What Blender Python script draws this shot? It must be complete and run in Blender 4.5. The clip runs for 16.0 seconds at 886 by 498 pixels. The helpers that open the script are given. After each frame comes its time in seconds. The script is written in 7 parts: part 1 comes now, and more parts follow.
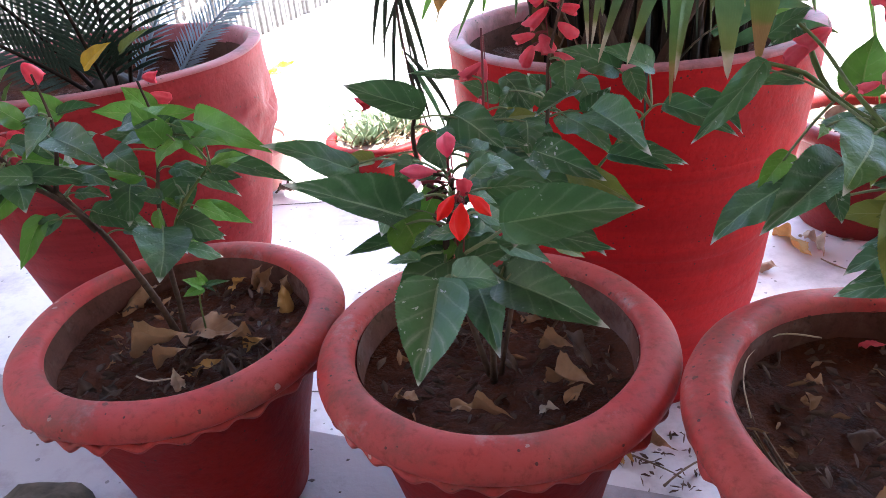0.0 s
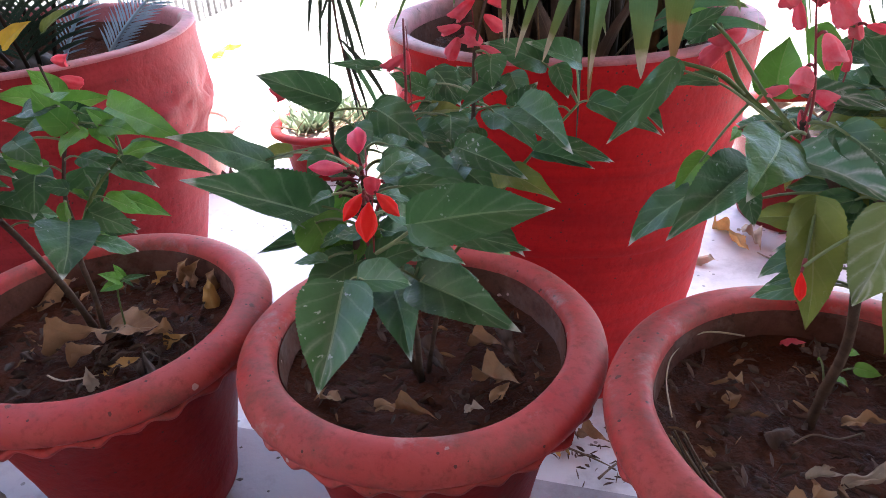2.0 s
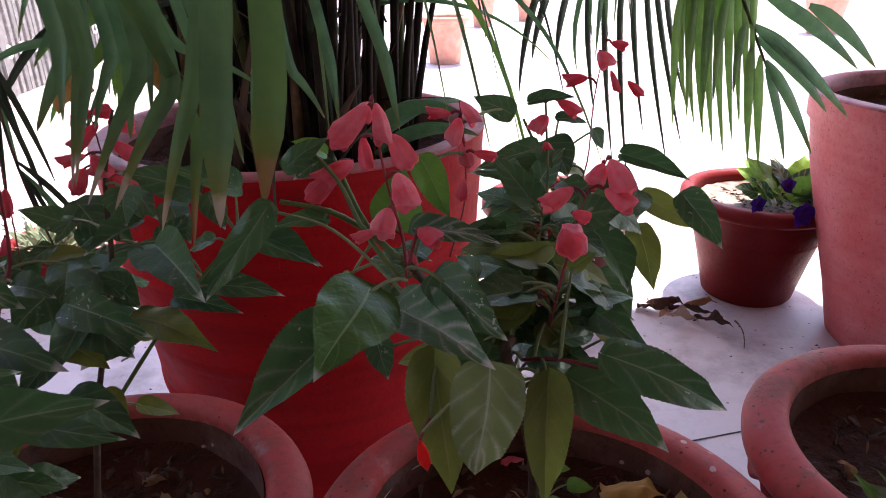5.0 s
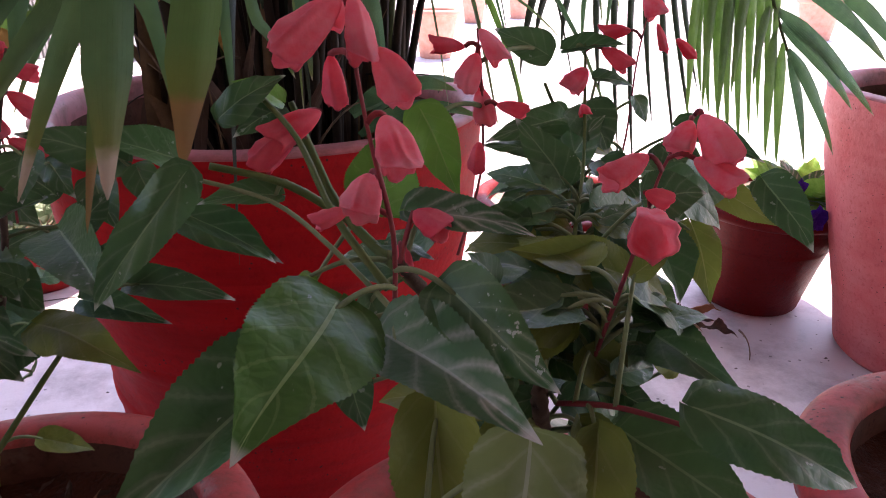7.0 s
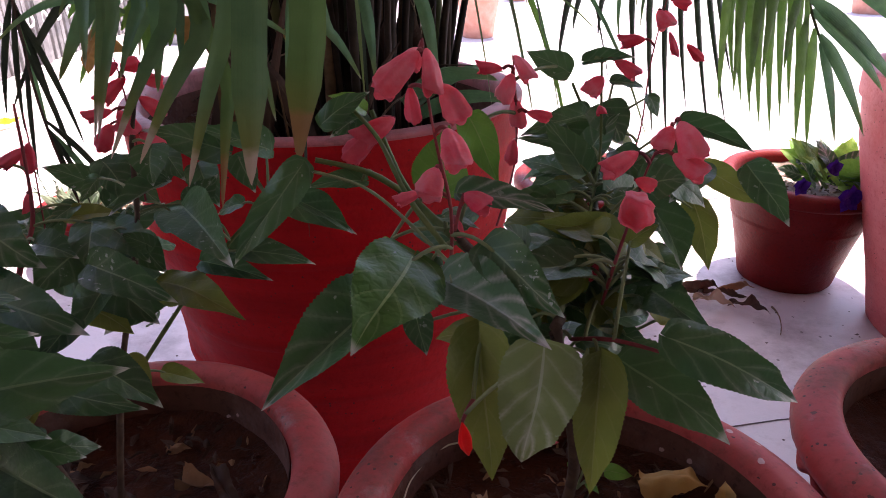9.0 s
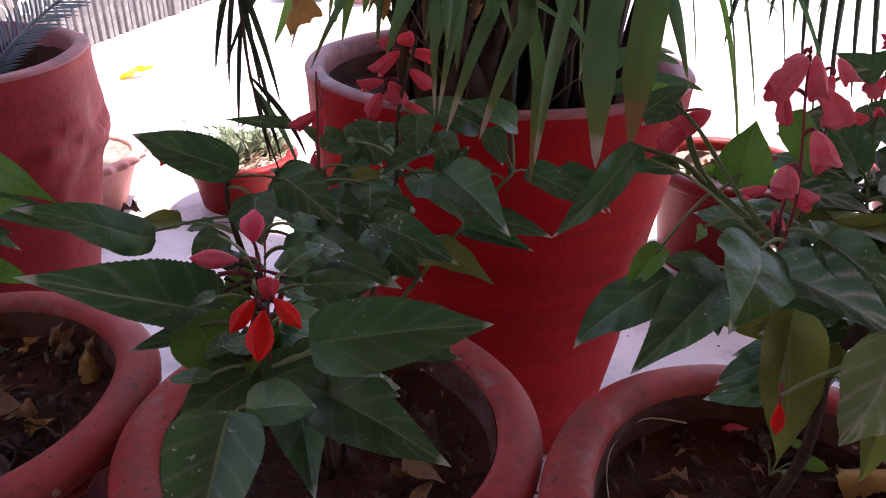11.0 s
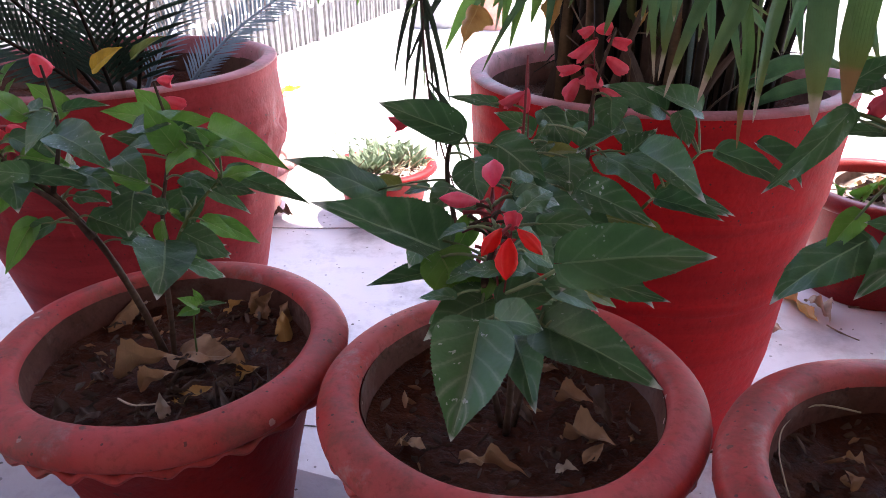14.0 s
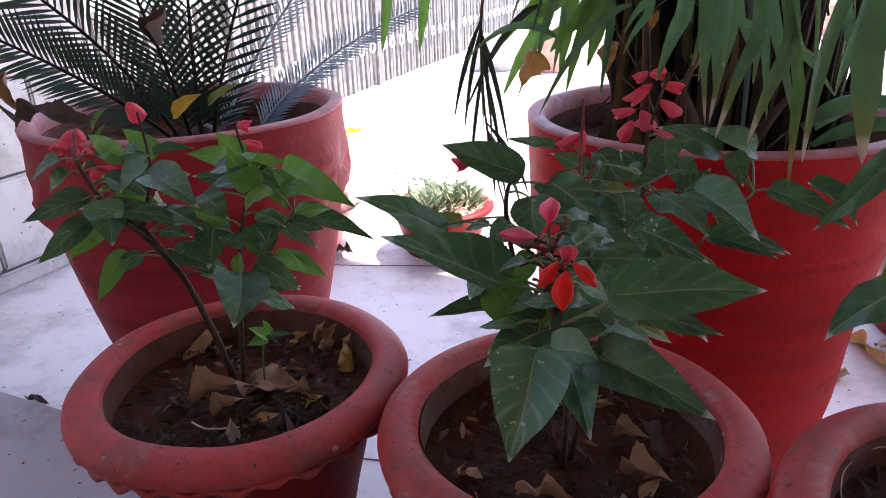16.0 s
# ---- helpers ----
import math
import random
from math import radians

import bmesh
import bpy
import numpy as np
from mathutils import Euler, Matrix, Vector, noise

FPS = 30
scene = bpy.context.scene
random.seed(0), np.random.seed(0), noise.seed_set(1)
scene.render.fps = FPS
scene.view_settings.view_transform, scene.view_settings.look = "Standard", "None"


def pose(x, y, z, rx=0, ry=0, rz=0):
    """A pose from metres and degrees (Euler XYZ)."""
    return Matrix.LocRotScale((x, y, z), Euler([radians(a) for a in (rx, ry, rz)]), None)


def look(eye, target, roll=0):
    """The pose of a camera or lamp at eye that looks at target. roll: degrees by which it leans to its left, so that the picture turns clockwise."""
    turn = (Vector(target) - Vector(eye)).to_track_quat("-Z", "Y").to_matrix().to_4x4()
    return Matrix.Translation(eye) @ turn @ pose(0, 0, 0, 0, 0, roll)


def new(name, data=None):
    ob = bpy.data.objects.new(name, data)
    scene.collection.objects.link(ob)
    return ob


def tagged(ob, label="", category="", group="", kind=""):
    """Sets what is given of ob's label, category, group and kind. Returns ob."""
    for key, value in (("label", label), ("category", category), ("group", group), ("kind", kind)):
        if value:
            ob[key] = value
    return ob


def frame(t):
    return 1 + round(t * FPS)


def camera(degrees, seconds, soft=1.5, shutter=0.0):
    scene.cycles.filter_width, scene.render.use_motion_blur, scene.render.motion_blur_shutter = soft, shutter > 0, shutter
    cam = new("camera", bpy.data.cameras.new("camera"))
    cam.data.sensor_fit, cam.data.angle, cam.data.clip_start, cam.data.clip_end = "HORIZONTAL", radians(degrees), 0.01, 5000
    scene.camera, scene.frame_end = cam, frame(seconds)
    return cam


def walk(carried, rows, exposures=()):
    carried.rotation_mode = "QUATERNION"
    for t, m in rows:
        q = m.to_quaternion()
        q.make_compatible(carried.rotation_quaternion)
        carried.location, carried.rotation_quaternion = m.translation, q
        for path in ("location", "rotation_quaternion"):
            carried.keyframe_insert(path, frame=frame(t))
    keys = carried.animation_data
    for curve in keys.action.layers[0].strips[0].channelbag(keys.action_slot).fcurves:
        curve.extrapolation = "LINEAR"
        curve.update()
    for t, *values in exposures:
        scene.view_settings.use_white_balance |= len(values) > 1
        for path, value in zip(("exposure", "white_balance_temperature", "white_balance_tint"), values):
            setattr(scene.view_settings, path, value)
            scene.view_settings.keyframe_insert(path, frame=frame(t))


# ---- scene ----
cam = camera(64.76, 16.0, soft=0.7, shutter=0.2)
# seconds, eye, target and roll of the hand-held camera
PATH = [
    (0, (0.1028, 0.0717, 0.8211), (-0.1137, 1.8101, -0.1438), -5.51),
    (0.5, (0.1073, 0.0728, 0.8249), (-0.0807, 1.8062, -0.1549), -5.40),
    (1, (0.1166, 0.0823, 0.8222), (-0.0451, 1.8141, -0.1651), -5.35),
    (1.5, (0.1234, 0.0903, 0.8182), (-0.0034, 1.8255, -0.1682), -4.57),
    (2, (0.1285, 0.0897, 0.8185), (0.0358, 1.8175, -0.1845), -3.11),
    (2.5, (0.1406, 0.0711, 0.8336), (0.0889, 1.8143, -0.1456), -1.67),
    (3, (0.1626, 0.0596, 0.8419), (0.1616, 1.8094, -0.1267), -3.71),
    (3.5, (0.1735, 0.0660, 0.8438), (0.2117, 1.8295, -0.0987), -4.40),
    (4, (0.2106, 0.1062, 0.8368), (0.4786, 1.8596, -0.0873), -3.89),
    (4.5, (0.2315, 0.1223, 0.8275), (0.5846, 1.9002, -0.0177), -2.94),
    (4.7, (0.2382, 0.1327, 0.8251), (0.6334, 1.9188, 0.0166), -2.08),
    (6.8, (0.2664, 0.2589, 0.7750), (0.7601, 2.0323, -0.0070), 0.77),
    (7, (0.2634, 0.2522, 0.7742), (0.7381, 2.0213, -0.0288), 0.89),
    (7.5, (0.2515, 0.2313, 0.7843), (0.7129, 1.9946, -0.0389), 1.32),
    (8, (0.2586, 0.2078, 0.7990), (0.7189, 1.9679, -0.0319), 1.02),
    (8.5, (0.2473, 0.1812, 0.8156), (0.6204, 1.9664, -0.0053), 0.30),
    (9, (0.2429, 0.1780, 0.8047), (0.5977, 1.9490, -0.0543), -0.33),
    (9.5, (0.2148, 0.1763, 0.8074), (0.4639, 1.9716, -0.0381), -1.01),
    (10, (0.1898, 0.1747, 0.8108), (0.3470, 1.9703, -0.0559), -1.06),
    (10.2, (0.1678, 0.1762, 0.8173), (0.3209, 1.9598, -0.0744), -0.52),
    (12.3, (0.1112, 0.1590, 0.8198), (0.2169, 1.9131, -0.1352), 2.68),
    (12.5, (0.1058, 0.1602, 0.8166), (0.2085, 1.9151, -0.1372), 2.27),
    (13, (0.0883, 0.1386, 0.8109), (0.0303, 1.9146, -0.1070), 0.08),
    (13.5, (0.0731, 0.1126, 0.8021), (-0.0683, 1.8891, -0.1058), 0.39),
    (14, (0.0697, 0.1051, 0.8024), (-0.1111, 1.8953, -0.0707), -0.49),
    (14.5, (0.0701, 0.0983, 0.8096), (-0.1586, 1.9143, 0.0035), -1.74),
    (15, (0.0718, 0.0952, 0.8107), (-0.1750, 1.9209, 0.0322), -1.97),
    (15.5, (0.0715, 0.0857, 0.8101), (-0.2392, 1.9078, 0.0462), -1.93),
    (16, (0.0700, 0.0800, 0.8095), (-0.2723, 1.8953, 0.0429), -1.95),
]
EXPOSURES = [(0.0, 3.25, 6570, 15), (2.5, 3.28, 6570, 15), (3.5, 2.86, 6520, 24), (4.3, 2.04, 6790, 27), (7.0, 2.30, 7240, 32), (8.0, 2.46, 7240, 33), (8.5, 2.06, 7190, 33), (9.0, 2.05, 7140, 33), (9.5, 2.08, 7090, 33), (10.0, 2.02, 7090, 33), (12.5, 2.0, 7090, 31),
             (13.0, 2.40, 6890, 22), (13.5, 2.66, 6790, 24), (14.5, 2.62, 6690, 22), (16.0, 2.42, 6690, 22)]
walk(cam, [(t, look(eye, target, roll)) for t, eye, target, roll in PATH], EXPOSURES)

# ---- light: an added, unseen roof slab shades the pots, the yard lies in the sun ----
ALONG = Vector((0.972, -0.236, 0.0)).normalized()      # along the step and the house
OUT = Vector((0.236, 0.972, 0.0)).normalized()         # away from the house
SUN_EL = radians(68)
sun_way = (OUT * 0.9 + ALONG * 0.45).normalized()
world = bpy.data.worlds.new("sky")
scene.world = world
world.use_nodes = True
wn = world.node_tree.nodes
sky = wn.new("ShaderNodeTexSky")
sky.sky_type, sky.sun_disc = "NISHITA", False
sky.sun_elevation = SUN_EL
sky.sun_rotation = math.atan2(sun_way.x, sun_way.y)
world.node_tree.links.new(sky.outputs[0], wn["Background"].inputs[0])
wn["Background"].inputs[1].default_value = 0.15
sun = new("sun", bpy.data.lights.new("sun", "SUN"))
sun.data.energy, sun.data.angle, sun.data.color = 4.0, radians(1.0), (1.0, 0.95, 0.88)
to_sun = (sun_way * math.cos(SUN_EL) + Vector((0, 0, math.sin(SUN_EL)))).normalized()
sun.matrix_world = look(to_sun * 20, (0, 0, 0))

# ---- materials ----


def nodes_of(name):
    m = bpy.data.materials.new(name)
    m.use_nodes = True
    nt = m.node_tree
    return m, nt, nt.nodes["Principled BSDF"]


def link(nt, a, b):
    nt.links.new(a, b)


def noise_tex(nt, scale, detail=4.0, rough=0.55, coords="Object", vec=None):
    n = nt.nodes.new("ShaderNodeTexNoise")
    n.inputs["Scale"].default_value, n.inputs["Detail"].default_value, n.inputs["Roughness"].default_value = scale, detail, rough
    if vec is None:
        c = nt.nodes.new("ShaderNodeTexCoord")
        vec = c.outputs[coords]
    link(nt, vec, n.inputs["Vector"])
    return n


def ramp(nt, src, stops):
    r = nt.nodes.new("ShaderNodeValToRGB")
    el = r.color_ramp.elements
    while len(el) < len(stops):
        el.new(0.5)
    for e, (p, c) in zip(el, stops):
        e.position = p
        e.color = (*c, 1) if len(c) == 3 else c
    link(nt, src, r.inputs[0])
    return r


def mix(nt, fac, a, b, blend="MIX"):
    m = nt.nodes.new("ShaderNodeMix")
    m.data_type, m.blend_type = "RGBA", blend
    for sock, v in ((m.inputs[0], fac), (m.inputs[6], a), (m.inputs[7], b)):
        if isinstance(v, (int, float)):
            sock.default_value = v
        elif isinstance(v, tuple):
            sock.default_value = (*v, 1)
        else:
            link(nt, v, sock)
    return m.outputs[2]


def calc(nt, op, a, b=0.0, clamp=False):
    m = nt.nodes.new("ShaderNodeMath")
    m.operation, m.use_clamp = op, clamp
    for sock, v in ((m.inputs[0], a), (m.inputs[1], b)):
        if isinstance(v, (int, float)):
            sock.default_value = v
        else:
            link(nt, v, sock)
    return m.outputs[0]


def bump(nt, bsdf, height, strength=0.4, dist=0.002):
    b = nt.nodes.new("ShaderNodeBump")
    b.inputs["Strength"].default_value, b.inputs["Distance"].default_value = strength, dist
    link(nt, height, b.inputs["Height"])
    link(nt, b.outputs[0], bsdf.inputs["Normal"])


def rnd(nt):
    return nt.nodes.new("ShaderNodeObjectInfo").outputs["Random"]


def pot_paint(name, base, dusty, dark, rough=0.55, dust=0.5, streaks=0.0, crust=0.0):
    m, nt, b = nodes_of(name)
    geo = nt.nodes.new("ShaderNodeNewGeometry").outputs["Position"]
    big = noise_tex(nt, 9, 5, 0.6, vec=geo)
    fine = noise_tex(nt, 120, 4, 0.7, vec=geo)
    c = mix(nt, ramp(nt, big.outputs[0], [(0.35, (0, 0, 0)), (0.7, (dust,) * 3)]).outputs[0], base, dusty)
    c = mix(nt, ramp(nt, fine.outputs[0], [(0.3, (0.55,) * 3), (0.48, (0, 0, 0))]).outputs[0], c, dark)
    band = None
    if streaks:
        # brush marks that run round the wall
        mp = nt.nodes.new("ShaderNodeMapping")
        mp.inputs["Scale"].default_value = (3.5, 3.5, 34.0)
        link(nt, geo, mp.inputs[0])
        band = noise_tex(nt, 1.0, 4, 0.6, vec=mp.outputs[0])
        c = mix(nt, ramp(nt, band.outputs[0], [(0.40, (0, 0, 0)), (0.72, (streaks,) * 3)]).outputs[0], c, dark)
    spk = nt.nodes.new("ShaderNodeTexVoronoi")
    spk.inputs["Scale"].default_value = 110
    link(nt, geo, spk.inputs["Vector"])
    gate = noise_tex(nt, 24, 2, vec=geo)
    dots = calc(nt, "MULTIPLY", calc(nt, "LESS_THAN", spk.outputs["Distance"], 0.15), calc(nt, "GREATER_THAN", gate.outputs[0], 0.56))
    c = mix(nt, calc(nt, "MULTIPLY", dots, 0.85), c, (0.05, 0.025, 0.02))
    if crust:
        # pale lime crust in ragged patches
        patch = noise_tex(nt, 13, 7, 0.7, vec=geo)
        low = 0.52 if rough > 0.8 else 0.58
        c = mix(nt, ramp(nt, patch.outputs[0], [(low, (0, 0, 0)), (low + 0.1, (crust,) * 3)]).outputs[0], c, (0.36, 0.27, 0.25))
        chip = nt.nodes.new("ShaderNodeTexVoronoi")
        chip.inputs["Scale"].default_value = 42
        link(nt, geo, chip.inputs["Vector"])
        where = noise_tex(nt, 17, 2, vec=geo)
        chips = calc(nt, "MULTIPLY", calc(nt, "LESS_THAN", calc(nt, "ADD", chip.outputs["Distance"], calc(nt, "MULTIPLY", fine.outputs[0], 0.25)), 0.24), calc(nt, "GREATER_THAN", where.outputs[0], 0.58))
        c = mix(nt, calc(nt, "MULTIPLY", chips, 0.8), c, (0.52, 0.36, 0.32))
        flecks = calc(nt, "MULTIPLY", calc(nt, "LESS_THAN", calc(nt, "ADD", chip.outputs["Distance"], calc(nt, "MULTIPLY", fine.outputs[0], 0.3)), 0.25), calc(nt, "LESS_THAN", where.outputs[0], 0.47))
        c = mix(nt, calc(nt, "MULTIPLY", flecks, 0.8), c, (0.06, 0.03, 0.022))
        mud = noise_tex(nt, 19, 7, 0.75, vec=geo)
        c = mix(nt, ramp(nt, mud.outputs[0], [(0.47, (0, 0, 0)), (0.63, (0.62,) * 3)]).outputs[0], c, (0.15, 0.062, 0.046))
    link(nt, c, b.inputs["Base Color"])
    r = ramp(nt, big.outputs[0], [(0.3, (rough - 0.1,) * 3), (0.7, (rough + 0.15,) * 3)])
    link(nt, r.outputs[0], b.inputs["Roughness"])
    b.inputs["Specular IOR Level"].default_value = 0.3 if rough < 0.45 else 0.2 if rough < 0.8 else 0.12
    h = calc(nt, "ADD", calc(nt, "MULTIPLY", big.outputs[0], 1.8), calc(nt, "MULTIPLY", fine.outputs[0], 0.16))
    if band:
        h = calc(nt, "ADD", h, calc(nt, "MULTIPLY", band.outputs[0], 0.2))
    bump(nt, b, h, 0.3 if crust else 0.6, 0.005)
    return m


POT = pot_paint("red_oxide_paint", (0.20, 0.004, 0.003), (0.23, 0.013, 0.010), (0.10, 0.003, 0.003), 0.55, 0.35)
# paler than POT: dust, plus skylight on the rim tops put into the colour
POT_RIM = pot_paint("dusty_lit_red_rim", (0.40, 0.038, 0.034), (0.42, 0.112, 0.094), (0.17, 0.024, 0.020), 0.55, 0.75, 0.0, 0.5)
POT_BIG = pot_paint("red_paint_big_pots", (0.33, 0.015, 0.018), (0.37, 0.066, 0.068), (0.18, 0.008, 0.009), 0.6, 0.40, 0.75)
POT_DEEP = pot_paint("deep_red_paint", (0.50, 0.006, 0.006), (0.52, 0.020, 0.020), (0.28, 0.004, 0.005), 0.62, 0.30, 0.75)
# paler copy of the red paint, with the right planter's sunlight in its colour
POT_SUNLIT = pot_paint("sunlit_red_paint", (0.58, 0.12, 0.115), (0.62, 0.26, 0.25), (0.42, 0.06, 0.06), 0.55, 0.7, 0.3)
POT_PALE = pot_paint("faded_pink_paint", (0.56, 0.24, 0.21), (0.62, 0.38, 0.35), (0.40, 0.14, 0.11), 0.65, 0.7)
# pinker than the walls: wear, and light on the flat tops painted in
POT_LIP = pot_paint("worn_lit_pot_lip", (0.42, 0.105, 0.110), (0.45, 0.18, 0.18), (0.36, 0.085, 0.09), 0.5, 0.8, 0.0, 0.5)
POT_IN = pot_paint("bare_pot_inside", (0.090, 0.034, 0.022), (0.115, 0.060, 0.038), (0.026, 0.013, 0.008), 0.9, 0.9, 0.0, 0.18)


def floor_mat(name, base, stain, rough):
    m, nt, b = nodes_of(name)
    geo = nt.nodes.new("ShaderNodeNewGeometry").outputs["Position"]
    big = noise_tex(nt, 2.2, 6, 0.6, vec=geo)
    mid = noise_tex(nt, 14, 6, 0.65, vec=geo)
    fine = noise_tex(nt, 140, 3, 0.6, vec=geo)
    c = mix(nt, ramp(nt, big.outputs[0], [(0.3, (0, 0, 0)), (0.75, (1, 1, 1))]).outputs[0], base, tuple(v * 0.86 for v in base))
    c = mix(nt, ramp(nt, mid.outputs[0], [(0.55, (0, 0, 0)), (0.8, (0.8,) * 3)]).outputs[0], c, stain)
    dirt = noise_tex(nt, 4.5, 9, 0.72, vec=geo)
    c = mix(nt, ramp(nt, dirt.outputs[0], [(0.50, (0, 0, 0)), (0.68, (0.7,) * 3)]).outputs[0], c, tuple(v * 0.55 for v in stain))
    spk = nt.nodes.new("ShaderNodeTexVoronoi")
    spk.inputs["Scale"].default_value = 38
    link(nt, geo, spk.inputs["Vector"])
    gate = noise_tex(nt, 7, 3, vec=geo)
    dots = calc(nt, "MULTIPLY", calc(nt, "LESS_THAN", spk.outputs["Distance"], 0.12), calc(nt, "GREATER_THAN", gate.outputs[0], 0.52))
    c = mix(nt, calc(nt, "MULTIPLY", dots, 0.7), c, (0.08, 0.07, 0.07))
    link(nt, c, b.inputs["Base Color"])
    b.inputs["Roughness"].default_value = rough
    bump(nt, b, calc(nt, "ADD", mid.outputs[0], calc(nt, "MULTIPLY", fine.outputs[0], 0.4)), 0.25, 0.004)
    return m


FLOOR = floor_mat("pale_stone_floor", (0.64, 0.625, 0.635), (0.44, 0.41, 0.41), 0.5)
STEP = floor_mat("grey_stone_step", (0.37, 0.355, 0.385), (0.22, 0.19, 0.185), 0.55)
# kept dark so the unseen slab and wall bounce little light
PLASTER = floor_mat("dull_brown_plaster", (0.22, 0.165, 0.14), (0.16, 0.115, 0.10), 0.9)
WALL = floor_mat("limewashed_wall", (0.66, 0.64, 0.62), (0.5, 0.46, 0.43), 0.85)


def soil_mat():
    m, nt, b = nodes_of("damp_soil")
    geo = nt.nodes.new("ShaderNodeNewGeometry").outputs["Position"]
    a = noise_tex(nt, 28, 6, 0.7, vec=geo)
    f = noise_tex(nt, 260, 4, 0.7, vec=geo)
    c = ramp(nt, a.outputs[0], [(0.3, (0.015, 0.0045, 0.0015)), (0.55, (0.052, 0.0155, 0.006)), (0.8, (0.115, 0.042, 0.020))]).outputs[0]
    c = mix(nt, ramp(nt, f.outputs[0], [(0.42, (0, 0, 0)), (0.6, (0.7,) * 3)]).outputs[0], c, (0.078, 0.023, 0.011))
    link(nt, c, b.inputs["Base Color"])
    wet = ramp(nt, a.outputs[0], [(0.40, (0.34,) * 3), (0.62, (0.75,) * 3)]).outputs[0]
    link(nt, wet, b.inputs["Roughness"])
    b.inputs["Specular IOR Level"].default_value = 0.09
    bump(nt, b, calc(nt, "ADD", a.outputs[0], calc(nt, "MULTIPLY", f.outputs[0], 0.25)), 1.0, 0.007)
    return m


SOIL = soil_mat()


def blade_mat(name, dark, light, vein, tip=None, blotch=0.25, stripes=5.0, rough=0.42, through_light=0.2, lean=0.9, frost=0.0):
    """Leaf skin: uv.x runs across the blade, uv.y from its base to its tip."""
    m, nt, b = nodes_of(name)
    uv = nt.nodes.new("ShaderNodeUVMap").outputs[0]
    sep = nt.nodes.new("ShaderNodeSeparateXYZ")
    link(nt, uv, sep.inputs[0])
    across = calc(nt, "ABSOLUTE", calc(nt, "SUBTRACT", sep.outputs[0], 0.5))
    across = calc(nt, "MULTIPLY", across, 2.0)
    geo = nt.nodes.new("ShaderNodeNewGeometry").outputs["Position"]
    n1 = noise_tex(nt, 45, 4, vec=geo)
    n2 = noise_tex(nt, 300, 3, vec=geo)
    c = mix(nt, rnd(nt), dark, light)
    c = mix(nt, ramp(nt, n1.outputs[0], [(0.35, (0, 0, 0)), (0.7, (0.55,) * 3)]).outputs[0], c, tuple(v * 1.5 for v in light))
    if stripes > 0:
        ph = calc(nt, "FRACT", calc(nt, "MULTIPLY", calc(nt, "ADD", calc(nt, "SUBTRACT", sep.outputs[1], calc(nt, "MULTIPLY", across, lean * 0.3)), calc(nt, "MULTIPLY", n1.outputs[0], 0.09)), stripes))
        side = calc(nt, "LESS_THAN", calc(nt, "ABSOLUTE", calc(nt, "SUBTRACT", ph, 0.5)), 0.055)
        rib = calc(nt, "LESS_THAN", across, 0.036)
        v = calc(nt, "MAXIMUM", calc(nt, "MULTIPLY", side, 0.24), calc(nt, "MULTIPLY", rib, 1.0))
    else:
        ph = calc(nt, "FRACT", calc(nt, "MULTIPLY", across, 5.0))
        v = calc(nt, "MULTIPLY", calc(nt, "LESS_THAN", calc(nt, "ABSOLUTE", calc(nt, "SUBTRACT", ph, 0.5)), 0.08), 0.35)
    c = mix(nt, calc(nt, "MULTIPLY", v, 0.75), c, vein)
    if blotch:
        gate = noise_tex(nt, 30, 2, vec=geo)
        bl = calc(nt, "MULTIPLY", calc(nt, "GREATER_THAN", n2.outputs[0], 0.66), calc(nt, "GREATER_THAN", gate.outputs[0], 0.56))
        c = mix(nt, calc(nt, "MULTIPLY", bl, blotch), c, (0.45, 0.52, 0.45))
    if frost:
        # mildew that creeps out from the ribs
        near = calc(nt, "SUBTRACT", 1.0, calc(nt, "MULTIPLY", calc(nt, "MINIMUM", calc(nt, "ABSOLUTE", calc(nt, "SUBTRACT", ph, 0.5)), calc(nt, "MULTIPLY", across, 0.8)), 4.0), True)
        fz = noise_tex(nt, 60, 5, 0.7, vec=geo)
        amt = calc(nt, "MULTIPLY", near, calc(nt, "MULTIPLY", ramp(nt, fz.outputs[0], [(0.34, (0, 0, 0)), (0.58, (1, 1, 1))]).outputs[0], calc(nt, "ADD", 0.15, calc(nt, "MULTIPLY", sep.outputs[1], 1.25))))
        c = mix(nt, calc(nt, "MULTIPLY", amt, frost, True), c, (0.50, 0.50, 0.43))
    if tip:
        at, col = tip
        if stripes == 0:
            fade = ramp(nt, sep.outputs[1], [(at - 0.22, (0, 0, 0)), (at, (0.8,) * 3)]).outputs[0]
            c = mix(nt, fade, c, (0.19, 0.20, 0.035))
        edge = calc(nt, "ADD", sep.outputs[1], calc(nt, "MULTIPLY", calc(nt, "SUBTRACT", n1.outputs[0], 0.5), 0.18))
        k = ramp(nt, edge, [(at, (0, 0, 0)), (min(at + 0.05, 0.999), (1, 1, 1))]).outputs[0]
        c = mix(nt, calc(nt, "MULTIPLY", k, 0.85), c, col)
    link(nt, c, b.inputs["Base Color"])
    b.inputs["Roughness"].default_value = rough
    b.inputs["Specular IOR Level"].default_value = 0.46
    net = nt.nodes.new("ShaderNodeTexVoronoi")
    net.feature = "DISTANCE_TO_EDGE"
    net.inputs["Scale"].default_value = 230.0
    link(nt, geo, net.inputs["Vector"])
    relief = calc(nt, "ADD", calc(nt, "MULTIPLY", v, -1.6), calc(nt, "MULTIPLY", n1.outputs[0], 0.7))
    if stripes > 0:
        relief = calc(nt, "ADD", relief, calc(nt, "MULTIPLY", net.outputs["Distance"], 0.22))
    bump(nt, b, relief, 0.8, 0.002)
